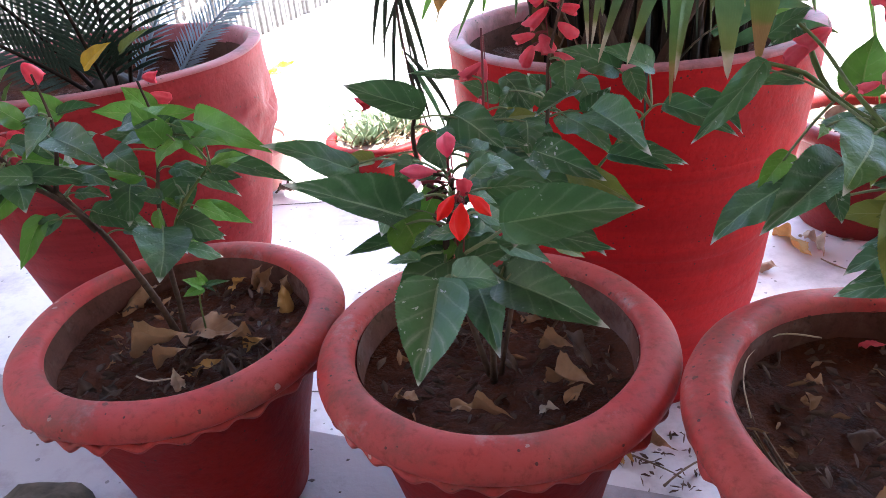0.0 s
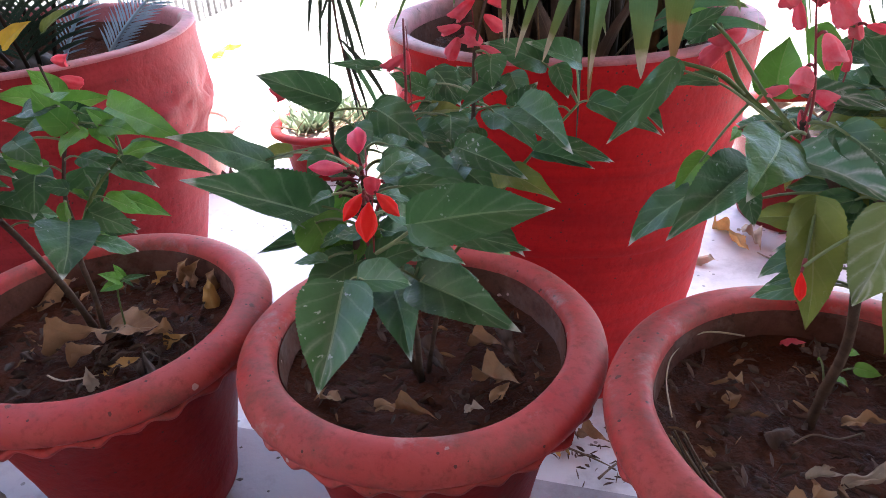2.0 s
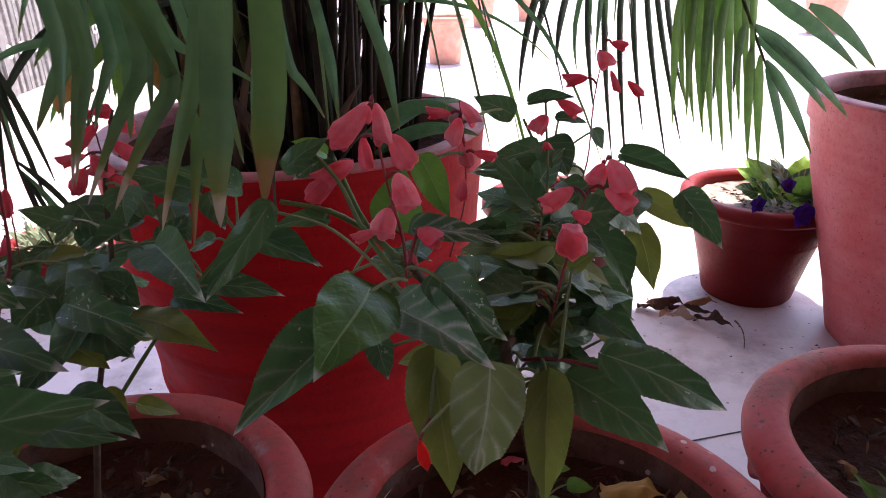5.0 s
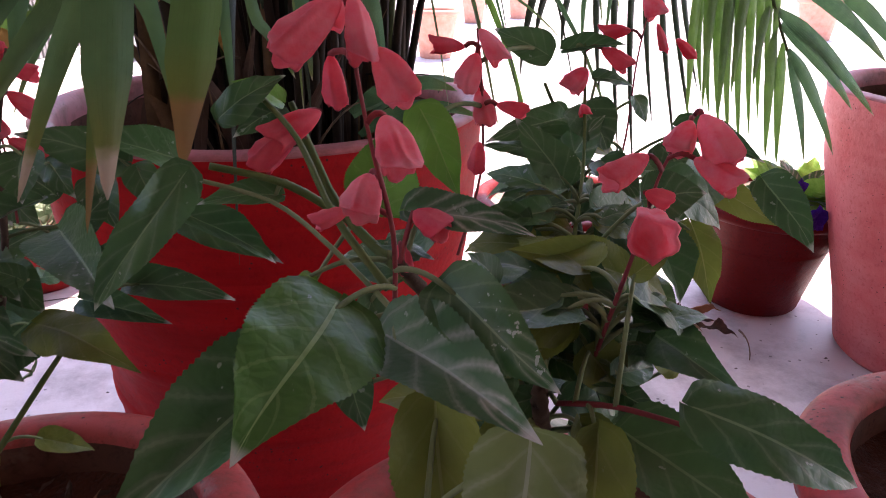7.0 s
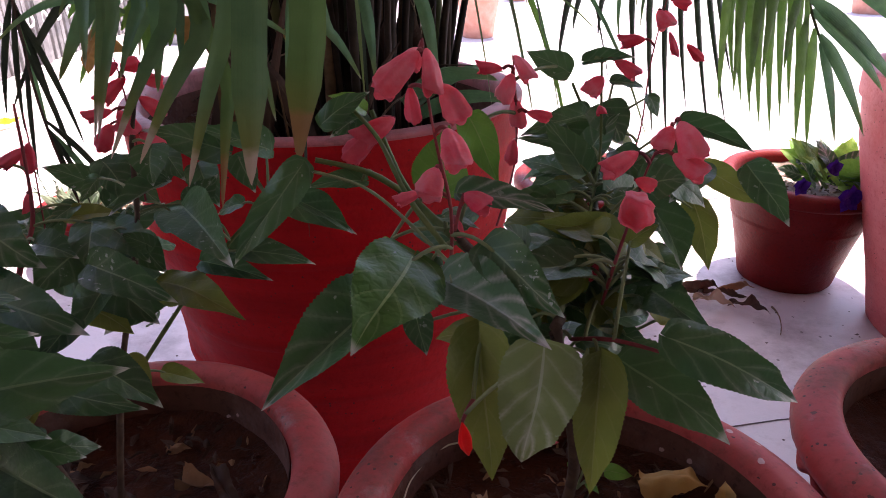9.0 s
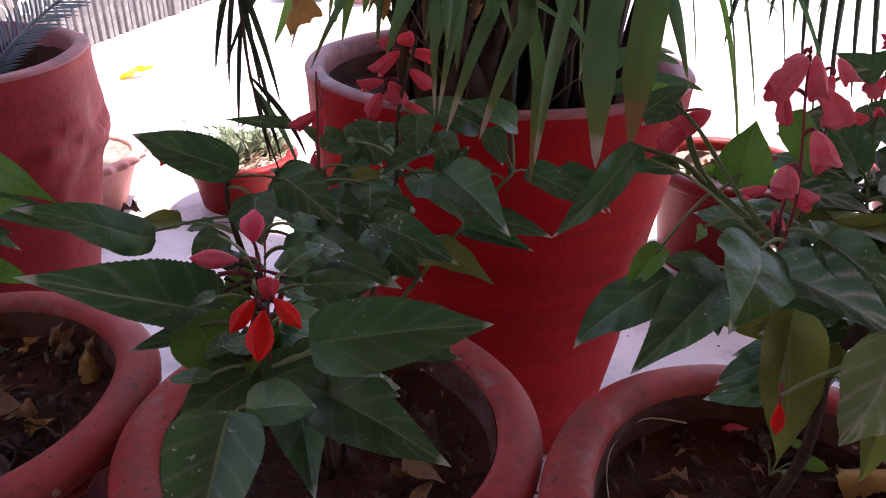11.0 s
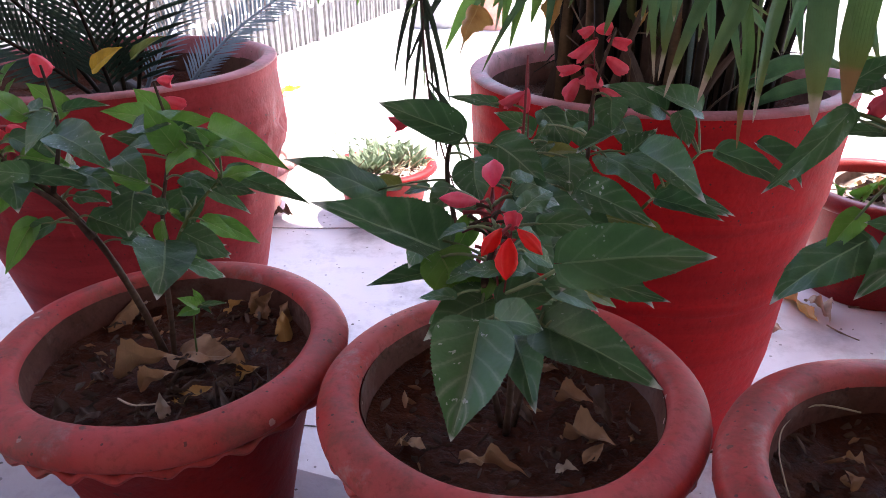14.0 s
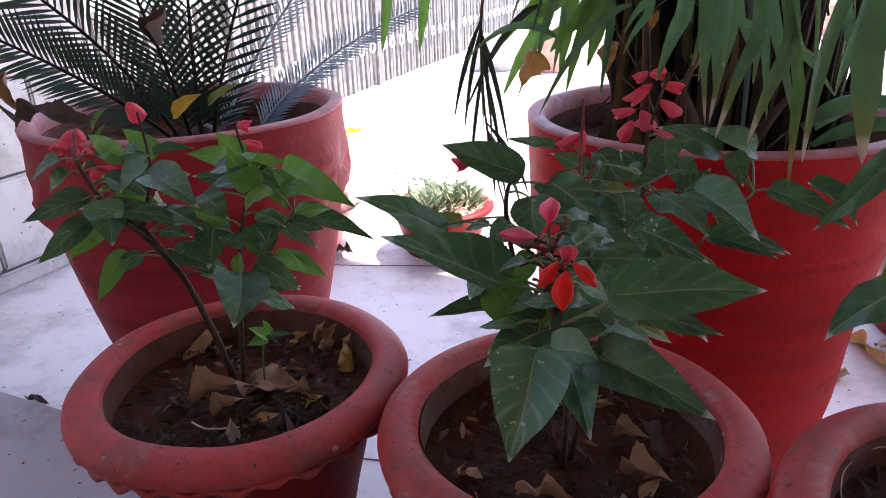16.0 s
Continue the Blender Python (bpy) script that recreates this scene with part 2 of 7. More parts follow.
    tr = nt.nodes.new("ShaderNodeBsdfTranslucent")
    link(nt, mix(nt, 0.5, c, light), tr.inputs[0])
    ms = nt.nodes.new("ShaderNodeMixShader")
    ms.inputs[0].default_value = through_light
    link(nt, b.outputs[0], ms.inputs[1])
    link(nt, tr.outputs[0], ms.inputs[2])
    link(nt, ms.outputs[0], nt.nodes["Material Output"].inputs[0])
    return m


LEAF = blade_mat("salvia_leaf", (0.020, 0.066, 0.022), (0.050, 0.130, 0.040), (0.17, 0.28, 0.13), (0.90, (0.58, 0.60, 0.52)), 0.4, frost=0.10)
# light green leaves; atop the first salvia it also paints in backlight
LEAF_LIGHT = blade_mat("salvia_pale_leaf", (0.055, 0.18, 0.024), (0.11, 0.27, 0.034), (0.2, 0.34, 0.09), None, 0.12)
LEAF_OLIVE = blade_mat("salvia_old_leaf", (0.095, 0.135, 0.022), (0.155, 0.185, 0.034), (0.24, 0.26, 0.10), None, 0.1, through_light=0.42)
# LEAF brightened for one broad leaf: the light on it is in the colour
LEAF_LIT = blade_mat("salvia_leaf_lit", (0.030, 0.105, 0.016), (0.045, 0.135, 0.020), (0.24, 0.38, 0.15), (0.92, (0.58, 0.60, 0.52)), 0.3)
LEAF_SPOT = blade_mat("salvia_spotted_leaf", (0.023, 0.076, 0.025), (0.048, 0.128, 0.040), (0.22, 0.34, 0.17), (0.92, (0.58, 0.60, 0.52)), 0.75, frost=0.22)
LEAF_MILDOLIVE = blade_mat("salvia_old_mildew_leaf", (0.10, 0.15, 0.045), (0.15, 0.19, 0.065), (0.36, 0.40, 0.28), (0.93, (0.55, 0.55, 0.48)), 0.3, frost=0.6, through_light=0.38)
LEAF_MILDEW = blade_mat("salvia_mildew_leaf", (0.026, 0.086, 0.034), (0.05, 0.128, 0.05), (0.32, 0.38, 0.30), (0.90, (0.6, 0.6, 0.56)), 0.4, frost=0.75)
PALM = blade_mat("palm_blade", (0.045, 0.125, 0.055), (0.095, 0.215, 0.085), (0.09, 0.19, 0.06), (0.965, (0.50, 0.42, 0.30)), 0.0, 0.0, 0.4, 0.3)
PALM_BURNT = blade_mat("palm_blade_burnt", (0.050, 0.130, 0.048), (0.100, 0.200, 0.070), (0.10, 0.17, 0.05), (0.84, (0.62, 0.47, 0.36)), 0.0, 0.0, 0.5, 0.3)
PALM_BROWN = blade_mat("palm_blade_brown_end", (0.045, 0.115, 0.03), (0.09, 0.175, 0.045), (0.10, 0.17, 0.05), (0.74, (0.38, 0.17, 0.07)), 0.0, 0.0, 0.5, 0.3)
# PALM made paler: sun and backlight on the blades put into the colour
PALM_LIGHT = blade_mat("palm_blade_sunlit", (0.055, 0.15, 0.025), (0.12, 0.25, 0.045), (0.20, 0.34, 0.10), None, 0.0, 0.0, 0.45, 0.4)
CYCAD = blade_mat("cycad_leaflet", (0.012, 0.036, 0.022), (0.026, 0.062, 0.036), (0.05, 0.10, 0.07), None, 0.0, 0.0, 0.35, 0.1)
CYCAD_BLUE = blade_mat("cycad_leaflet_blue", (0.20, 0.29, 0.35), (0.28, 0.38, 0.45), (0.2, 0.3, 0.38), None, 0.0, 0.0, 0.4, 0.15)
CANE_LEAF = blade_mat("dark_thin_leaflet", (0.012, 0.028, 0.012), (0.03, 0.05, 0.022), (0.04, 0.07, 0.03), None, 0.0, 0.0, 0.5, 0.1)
DRY = blade_mat("dry_leaf", (0.17, 0.082, 0.036), (0.32, 0.18, 0.088), (0.28, 0.17, 0.10), None, 0.1, 7.0, 0.75, 0.15)
DRY_PALE = blade_mat("dry_leaf_pale", (0.26, 0.19, 0.13), (0.40, 0.31, 0.22), (0.40, 0.31, 0.22), None, 0.0, 7.0, 0.75, 0.2)
DRY_ORANGE = blade_mat("dry_leaf_orange", (0.34, 0.17, 0.05), (0.46, 0.27, 0.08), (0.5, 0.33, 0.12), None, 0.0, 7.0, 0.7, 0.25)
DRY_DARK = blade_mat("dry_leaf_dark", (0.045, 0.026, 0.017), (0.09, 0.052, 0.034), (0.14, 0.1, 0.07), None, 0.1, 7.0, 0.8, 0.1)
YELLOW = blade_mat("yellow_leaf", (0.58, 0.34, 0.015), (0.72, 0.48, 0.03), (0.6, 0.42, 0.1), None, 0.0, 7.0, 0.6, 0.25)


def plain(name, a, b_, rough=0.6, scale=40.0, trans=0.0, bumps=0.3):
    m, nt, b = nodes_of(name)
    geo = nt.nodes.new("ShaderNodeNewGeometry").outputs["Position"]
    n = noise_tex(nt, scale, 5, 0.6, vec=geo)
    c = ramp(nt, n.outputs[0], [(0.3, a), (0.7, b_)]).outputs[0]
    c = mix(nt, calc(nt, "MULTIPLY", rnd(nt), 0.35), c, tuple(v * 0.8 for v in a))
    link(nt, c, b.inputs["Base Color"])
    b.inputs["Roughness"].default_value = rough
    b.inputs["Specular IOR Level"].default_value = 0.22
    bump(nt, b, n.outputs[0], bumps, 0.002)
    if trans:
        tr = nt.nodes.new("ShaderNodeBsdfTranslucent")
        link(nt, c, tr.inputs[0])
        ms = nt.nodes.new("ShaderNodeMixShader")
        ms.inputs[0].default_value = trans
        link(nt, b.outputs[0], ms.inputs[1])
        link(nt, tr.outputs[0], ms.inputs[2])
        link(nt, ms.outputs[0], nt.nodes["Material Output"].inputs[0])
    return m


STEM = plain("green_stem", (0.07, 0.12, 0.03), (0.13, 0.16, 0.05), 0.6, 90)
PETIOLE = plain("pale_petiole", (0.14, 0.19, 0.08), (0.22, 0.26, 0.13), 0.6, 90)
STEM_BROWN = plain("woody_stem", (0.045, 0.026, 0.016), (0.105, 0.066, 0.042), 0.85, 90, 0.0, 0.9)
STEM_RED = plain("purple_red_stem", (0.20, 0.03, 0.035), (0.30, 0.06, 0.06), 0.6, 90)
CALYX = plain("faded_pink_calyx", (0.92, 0.15, 0.20), (0.95, 0.50, 0.54), 0.6, 95, 0.58, 0.7)
CALYX_RED = plain("coral_red_calyx", (0.84, 0.065, 0.11), (0.91, 0.26, 0.31), 0.55, 80, 0.45)
BUD_PINK = plain("rose_pink_bud", (0.93, 0.09, 0.19), (0.95, 0.28, 0.36), 0.5, 130, 0.35)
SCARLET = plain("scarlet_flower", (0.96, 0.012, 0.014), (0.97, 0.06, 0.035), 0.4, 130, 0.35)
# near black: the shade inside the dense clump is put into the canes
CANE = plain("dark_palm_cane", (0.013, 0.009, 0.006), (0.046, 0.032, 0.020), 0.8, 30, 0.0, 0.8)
CANE_GREEN = plain("green_palm_cane", (0.05, 0.07, 0.02), (0.10, 0.12, 0.04), 0.6, 40)
FIBRE = plain("brown_fibre_sheath", (0.10, 0.06, 0.03), (0.22, 0.14, 0.07), 0.9, 60, 0.1, 0.9)
# white slats coloured grey to hold back the full sun on them
FENCE = plain("toned_down_white_slats", (0.15, 0.145, 0.14), (0.29, 0.28, 0.27), 0.7, 25)
RING = plain("white_metal_ring", (0.72, 0.72, 0.72), (0.8, 0.8, 0.8), 0.4, 60)
VIOLET = plain("violet_petal", (0.035, 0.008, 0.16), (0.07, 0.015, 0.26), 0.6, 200, 0.2)
PANSY_GREEN = plain("pansy_green", (0.15, 0.32, 0.04), (0.26, 0.46, 0.09), 0.5, 120, 0.3)
SUCC = plain("grey_green_succulent", (0.16, 0.23, 0.14), (0.28, 0.36, 0.24), 0.6, 90, 0.1)
PEBBLE = plain("pale_gravel", (0.13, 0.095, 0.075), (0.40, 0.34, 0.30), 0.85, 50)
STONE_DARK = plain("mossy_dark_stone", (0.035, 0.03, 0.024), (0.12, 0.10, 0.075), 0.9, 45, 0.0, 0.9)
TWIG = plain("dry_twig", (0.13, 0.09, 0.06), (0.24, 0.18, 0.12), 0.85, 100)
STRAW = plain("pale_straw", (0.42, 0.34, 0.23), (0.55, 0.46, 0.33), 0.8, 100)
IRON = plain("terracotta_far_pot", (0.55, 0.24, 0.17), (0.66, 0.36, 0.28), 0.7, 20)
JOINT = plain("dark_joint", (0.10, 0.09, 0.09), (0.18, 0.16, 0.15), 0.9, 60)

# ---- building helpers ----


def obj(name, bm, mat, parent=None, label="", smooth=True):
    me = bpy.data.meshes.new(name)
    bm.normal_update()
    bm.to_mesh(me)
    bm.free()
    me.materials.append(mat)
    if smooth:
        for p in me.polygons:
            p.use_smooth = True
    ob = new(name, me)
    if parent is not None:
        ob.parent = parent
        ob.matrix_parent_inverse = parent.matrix_world.inverted()
    if label:
        ob["label"] = label
    return ob


def part(name, bm, mat, parent, label="", smooth=True):
    return obj(name, bm, mat, parent, label, smooth)


def thing(name, at, label, category, group="", kind=""):
    e = new(name)
    e.empty_display_size = 0.02
    e.matrix_world = Matrix.Translation(at)
    return tagged(e, label, category, group, kind)


def lathe(profile, segs=72, centre=(0, 0, 0), wobble=0.0, seed=0.0, wave=None):
    """Turned shape from (radius, height) pairs; wobble: hand-made unevenness; wave(i, angle) gives (dr, dz)."""
    bm = bmesh.new()
    rings = []
    for i, (r, z) in enumerate(profile):
        ring = []
        for k in range(segs):
            a = 2 * math.pi * k / segs
            dr, dz = wave(i, a) if wave else (0, 0)
            n = noise.noise(Vector((math.cos(a) * 1.7 + seed, math.sin(a) * 1.7, z * 9))) * wobble
            m = noise.noise(Vector((math.cos(a) * 1.1, math.sin(a) * 1.1 + seed, 7.7))) * wobble * 0.7
            rr = max(r + dr + (n if r > 0.001 else 0), 0.0)
            ring.append(bm.verts.new((centre[0] + rr * math.cos(a), centre[1] + rr * math.sin(a), centre[2] + z + dz + m)))
        rings.append(ring)
    for a, b in zip(rings, rings[1:]):
        for k in range(segs):
            bm.faces.new((a[k], a[(k + 1) % segs], b[(k + 1) % segs], b[k]))
    return bm


def tube(points, r0, r1=None, segs=6, rough=0.0):
    """A tapering tube along the points."""
    r1 = r0 if r1 is None else r1
    pts = [Vector(p) for p in points]
    bm = bmesh.new()
    rings = []
    for i, p in enumerate(pts):
        d = (pts[min(i + 1, len(pts) - 1)] - pts[max(i - 1, 0)]).normalized()
        u = d.orthogonal().normalized() if i == 0 else (u - d * u.dot(d)).normalized()
        v = d.cross(u)
        r = r0 + (r1 - r0) * i / (len(pts) - 1)
        r *= 1 + rough * noise.noise(p * 60)
        rings.append([bm.verts.new(p + u * (r * math.cos(2 * math.pi * k / segs)) + v * (r * math.sin(2 * math.pi * k / segs))) for k in range(segs)])
    for a, b in zip(rings, rings[1:]):
        for k in range(segs):
            bm.faces.new((a[k], a[(k + 1) % segs], b[(k + 1) % segs], b[k]))
    bm.faces.new(rings[0][::-1])
    bm.faces.new(rings[-1])
    return bm


def bez(a, b, c, n=12):
    a, b, c = Vector(a), Vector(b), Vector(c)
    return [a * (1 - t) ** 2 + b * (2 * t * (1 - t)) + c * t * t for t in (i / n for i in range(n + 1))]


def box(lo, hi, bev=0.0):
    bm = bmesh.new()
    bmesh.ops.create_cube(bm, size=1)
    lo, hi = Vector(lo), Vector(hi)
    for v in bm.verts:
        v.co = Vector([lo[i] + (v.co[i] + 0.5) * (hi[i] - lo[i]) for i in range(3)])
    if bev:
        bmesh.ops.bevel(bm, geom=bm.edges[:], offset=bev, segments=2, affect="EDGES")
    return bm


def turned(bm, m):
    bmesh.ops.transform(bm, matrix=m, verts=bm.verts[:])
    return bm


# axes of the house: first axis along the step, second axis away from the house
HOUSE = Matrix(((ALONG.x, OUT.x, 0, 0), (ALONG.y, OUT.y, 0, 0), (0, 0, 1, 0), (0, 0, 0, 1)))
EDGE, STEP_H = 0.696, 0.17

# ---- the setting ----


def ground_sheet():
    bm = bmesh.new()
    n = 60
    def grow(k):
        s = k / n * 2 - 1
        return math.copysign(abs(s) ** 2.6, s) * 70
    vs = [[bm.verts.new((grow(i), grow(j) + 2, 0)) for j in range(n + 1)] for i in range(n + 1)]
    for i in range(n):
        for j in range(n):
            bm.faces.new((vs[i][j], vs[i + 1][j], vs[i + 1][j + 1], vs[i][j + 1]))
    return bm


ground = tagged(obj("ground", ground_sheet(), FLOOR), "pale stone paved yard, sunlit beyond the house shade", "ground", kind="structure")
step = tagged(obj("pavement", turned(box((-6, -1.6, -0.05), (6, EDGE, STEP_H), 0.006), HOUSE), STEP, smooth=False), "raised grey stone veranda step with dust and specks", "pavement", kind="structure")
# slab and wall are out of view, added to block and shape the light
roof = tagged(obj("ceiling", turned(box((-1.7, -1.75, 2.45), (7, 2.60, 2.6)), HOUSE), PLASTER, smooth=False), "plain unseen slab added above the pots to shade them", "ceiling", kind="structure")
wall_house = tagged(obj("wall_house", turned(box((-6, -1.75, 0), (6, -1.5, 2.44)), HOUSE), PLASTER, smooth=False), "plain dull brown wall, unseen, added behind to cut fill light", "wall", kind="structure")


def crack(points, w=0.004):
    """A thin dark joint in the floor, sunk between two faint lips."""
    bm = bmesh.new()
    prev = None
    for i, p in enumerate(points):
        p = Vector(p)
        d = (Vector(points[min(i + 1, len(points) - 1)]) - Vector(points[max(i - 1, 0)])).normalized()
        s = Vector((-d.y, d.x, 0)) * w * (0.5 + 0.5 * abs(noise.noise(p * 20)) * 2)
        cur = [bm.verts.new(p + s + Vector((0, 0, 0.001))), bm.verts.new(p + Vector((0, 0, 0.0025))), bm.verts.new(p - s + Vector((0, 0, 0.001)))]
        if prev:
            bm.faces.new((prev[0], prev[1], cur[1], cur[0]))
            bm.faces.new((prev[1], prev[2], cur[2], cur[1]))
        prev = cur
    return bm


def wavy(a, b, n=24, amp=0.008):
    a, b = Vector(a), Vector(b)
    return [a.lerp(b, i / n) + Vector((noise.noise(Vector((i * 0.7, a.x * 9, 0))), noise.noise(Vector((i * 0.7, 5, b.y))), 0)) * amp for i in range(n + 1)]


for a, b in (((-2.899, 1.648, 0), (2.154, 2.074, 0)), ((-0.988, 1.038, 0), (1.297, 1.020, 0))):
    tagged(obj("trim", crack(wavy(a, b, 40), 0.0035), JOINT), "dark joint between paving slabs", "joint", kind="structure")

# ---- pots ----


def soil_disc(r, z, centre, lumps=0.008, seed=0.0, n=40):
    bm = bmesh.new()
    rings, segs = [], 96
    for i in range(n + 1):
        rr = r * i / n
        ring = []
        for k in range(segs):
            a = 2 * math.pi * k / segs
            p = Vector((centre[0] + rr * math.cos(a), centre[1] + rr * math.sin(a), 0))
            q = p * 1.0 + Vector((seed, 0, 0))
            h = noise.noise(q * 16) * lumps + abs(noise.noise(q * 48)) * lumps * 0.9 + noise.noise(q * 130) * lumps * 0.35
            h += lumps * 1.6 * (i / n) ** 6
            ring.append(bm.verts.new((p.x, p.y, centre[2] + z + h)))
        rings.append(ring)
    for a, b in zip(rings, rings[1:]):
        for k in range(segs):
            bm.faces.new((a[k], b[k], b[(k + 1) % segs], a[(k + 1) % segs]))
    bmesh.ops.remove_doubles(bm, verts=rings[0], dist=1e-5)
    return bm


def clods(r, z, centre, n, seed):
    """Crumbs and clods of earth lying on the soil."""
    rr = random.Random(seed)
    bm = bmesh.new()
    ico = [Vector(v).normalized() for v in ((0, 0, 1), (0.9, 0, 0.3), (0.2, 0.9, 0.2), (-0.8, 0.4, 0.3), (-0.5, -0.8, 0.2), (0.5, -0.8, 0.3))]
    for _ in range(n):
        a, q = rr.uniform(0, 6.283), r * math.sqrt(rr.random())
        s = rr.uniform(0.0012, 0.0036) * (1.8 if rr.random() < 0.12 else 1.0)
        p = Vector((centre[0] + q * math.cos(a), centre[1] + q * math.sin(a), centre[2] + z + 0.003))
        vs = [bm.verts.new(p + Vector((v.x * s * rr.uniform(0.7, 1.4), v.y * s * rr.uniform(0.7, 1.4), v.z * s * 0.9))) for v in ico]
        for k in range(5):
            bm.faces.new((vs[0], vs[1 + k], vs[1 + (k + 1) % 5]))
    return bm


def small_pot(at, R, label, seed, soil_z, lean=(0, 0), scallops=30, mat=None, group="small pots on the step", tall=1.05):
    """Round thick-rimmed pot with a pie-crust frill under the rim; R is the rim's outer radius."""
    mat = mat or POT
    pot = thing("flower_pot", at, label, "flower pot", group)
    s = R / 0.1675
    sc = lambda prof: [(r * s, z * tall) for r, z in prof]
    body = [(0.0, 0.0), (0.086, 0.0), (0.091, 0.004), (0.097, 0.04), (0.109, 0.10), (0.122, 0.155), (0.1330, 0.195), (0.139, 0.2115), (0.146, 0.2190), (0.150, 0.2215)]
    part("body", lathe(sc(body), 72, at, 0.0015, seed), mat, pot, "deep red wall under the rim")
    rim = [(0.149, 0.2215), (0.156, 0.2220), (0.1630, 0.2242), (0.1668, 0.2285), (0.1675, 0.2340), (0.1658, 0.2393), (0.1618, 0.2434), (0.156, 0.2464), (0.150, 0.2482), (0.1440, 0.2490), (0.1385, 0.2487), (0.1345, 0.2470), (0.1320, 0.2438), (0.1308, 0.238)]
    part("rim", lathe(sc(rim), 96, at, 0.0026, seed + 3), POT_RIM, pot, "thick rolled rim dusted with dirt specks")
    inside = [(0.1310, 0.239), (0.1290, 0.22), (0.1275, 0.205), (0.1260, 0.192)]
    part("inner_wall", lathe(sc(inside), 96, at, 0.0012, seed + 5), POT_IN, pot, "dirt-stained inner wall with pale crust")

    def frill(i, a):
        # a pinched rope of clay: teeth that lean one way, uneven as if pressed by hand
        u = (a * scallops / (2 * math.pi) + seed + 0.4 * noise.noise(Vector((math.cos(a) * 2, math.sin(a) * 2, seed)))) % 1.0
        w = u / 0.60 if u < 0.60 else (1 - u) / 0.40
        big = 0.85 + 0.7 * noise.noise(Vector((math.cos(a) * 5, math.sin(a) * 5, seed + 2)))
        w = w * w * (3 - 2 * w)
        return 0.0030 * w * big, -0.0056 * w * big
    fr = [(0.1586 + 0.0042 * math.cos(t * math.pi / 4), 0.2225 + 0.0044 * math.sin(t * math.pi / 4)) for t in range(9)]
    part("frill", lathe(sc(fr), 324, at, 0.0020, seed + 3, frill), POT_RIM, pot, "pie-crust frill pinched under the rim")
    part("soil", soil_disc(0.1290 * s, soil_z - at[2], at, 0.0042, seed), SOIL, pot, "dark crumbly damp soil")
    part("soil_crumb_layer", clods(0.118 * s, soil_z - at[2], at, 120, int(seed * 10)), SOIL, pot)["kind"] = "stuff"
    if lean != (0, 0):
        pot.matrix_world = pot.matrix_world @ pose(0, 0, 0, lean[0], lean[1], 0)
    return pot


P_ONE = small_pot((-0.2605, 0.6658, STEP_H), 0.1745, "red painted pot with rolled rim, leafy salvia growing in it", 1.3, 0.378, tall=1.028)
P_TWO = small_pot((0.0776, 0.6027, STEP_H), 0.1666, "red painted pot with frilled rim, holding scarlet salvia", 4.1, 0.390, tall=1.076)
P_THREE = small_pot((0.4016, 0.4857, STEP_H), 0.1764, "red painted pot with frilled rim and tall pink salvia", 7.7, 0.400, tall=1.110)
P_FOUR = small_pot((0.757, 0.478, STEP_H), 0.1725, "dull red pot with weeds on the step", 9.2, 0.405, tall=1.13)


def big_pot(at, prof, label, seed, soil_r, soil_z, lip, ridges=(), lumps=None, skin=None):
    """Tall tapered planter: prof is the outer wall, lip is (outer, inner, height) of the flat rim."""
    pot = thing("planter", at, label, "planter pot", "big planters")
    ro, ri, h = lip
    part("body", lathe(list(prof) + [(ro - 0.001, h - 0.012), (ro - 0.0003, h - 0.0045)], 128, at, 0.005, seed, lumps), skin or POT_BIG, pot)
    rim = [(ro - 0.003, h - 0.007), (ro, h - 0.0045), (ro - 0.002, h - 0.0012), (ro - 0.006, h), (ri + 0.006, h + 0.001), (ri, h - 0.006), (ri - 0.002, h - 0.03)]
    part("rim", lathe(rim, 128, at, 0.005, seed), POT_LIP, pot, "worn flat lip, light on its top put in as pink")
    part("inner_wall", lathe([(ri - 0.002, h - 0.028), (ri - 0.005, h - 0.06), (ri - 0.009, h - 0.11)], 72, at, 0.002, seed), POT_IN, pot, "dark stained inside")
    part("soil", soil_disc(soil_r, soil_z, at, 0.012, seed), SOIL, pot, "dark soil with litter")
    for z, r in ridges:
        bead = [(r - 0.006, z - 0.020), (r + 0.0005, z - 0.008), (r + 0.0012, z + 0.006), (r - 0.005, z + 0.020)]
        part("ridge", lathe(bead, 96, at, 0.0045, seed), skin or POT_BIG, pot, "low hand-smoothed ridge")
    return pot


def collar_lumps(i, a):
    """Dents and lumps where the collar was joined on by hand."""
    if not 7 <= i <= 13:
        return 0.0, 0.0
    n = noise.noise(Vector((math.cos(a) * 5, math.sin(a) * 5, i * 0.55))) + 0.6 * noise.noise(Vector((math.cos(a) * 13, math.sin(a) * 13, i * 1.1)))
    return 0.011 * n, 0.007 * n


BC = (0.2763, 1.177, 0.0)
BL = (-0.580, 1.196, 0.0)
BR = (1.550, 1.210, 0.0)
big_pot(BC, [(0, 0), (0.2015, 0), (0.2084, 0.01067), (0.2182, 0.06402), (0.232, 0.1707), (0.2418, 0.2774), (0.2575, 0.3841), (0.2644, 0.4481), (0.2693, 0.5335), (0.2713, 0.5719)],
        "tall red painted planter holding a clump palm", 12.0, 0.239, 0.51, (0.2735, 0.246, 0.590), ((0.411, 0.2595), (0.443, 0.264), (0.32, 0.2482), (0.229, 0.2374), (0.117, 0.222)), None, POT_DEEP)
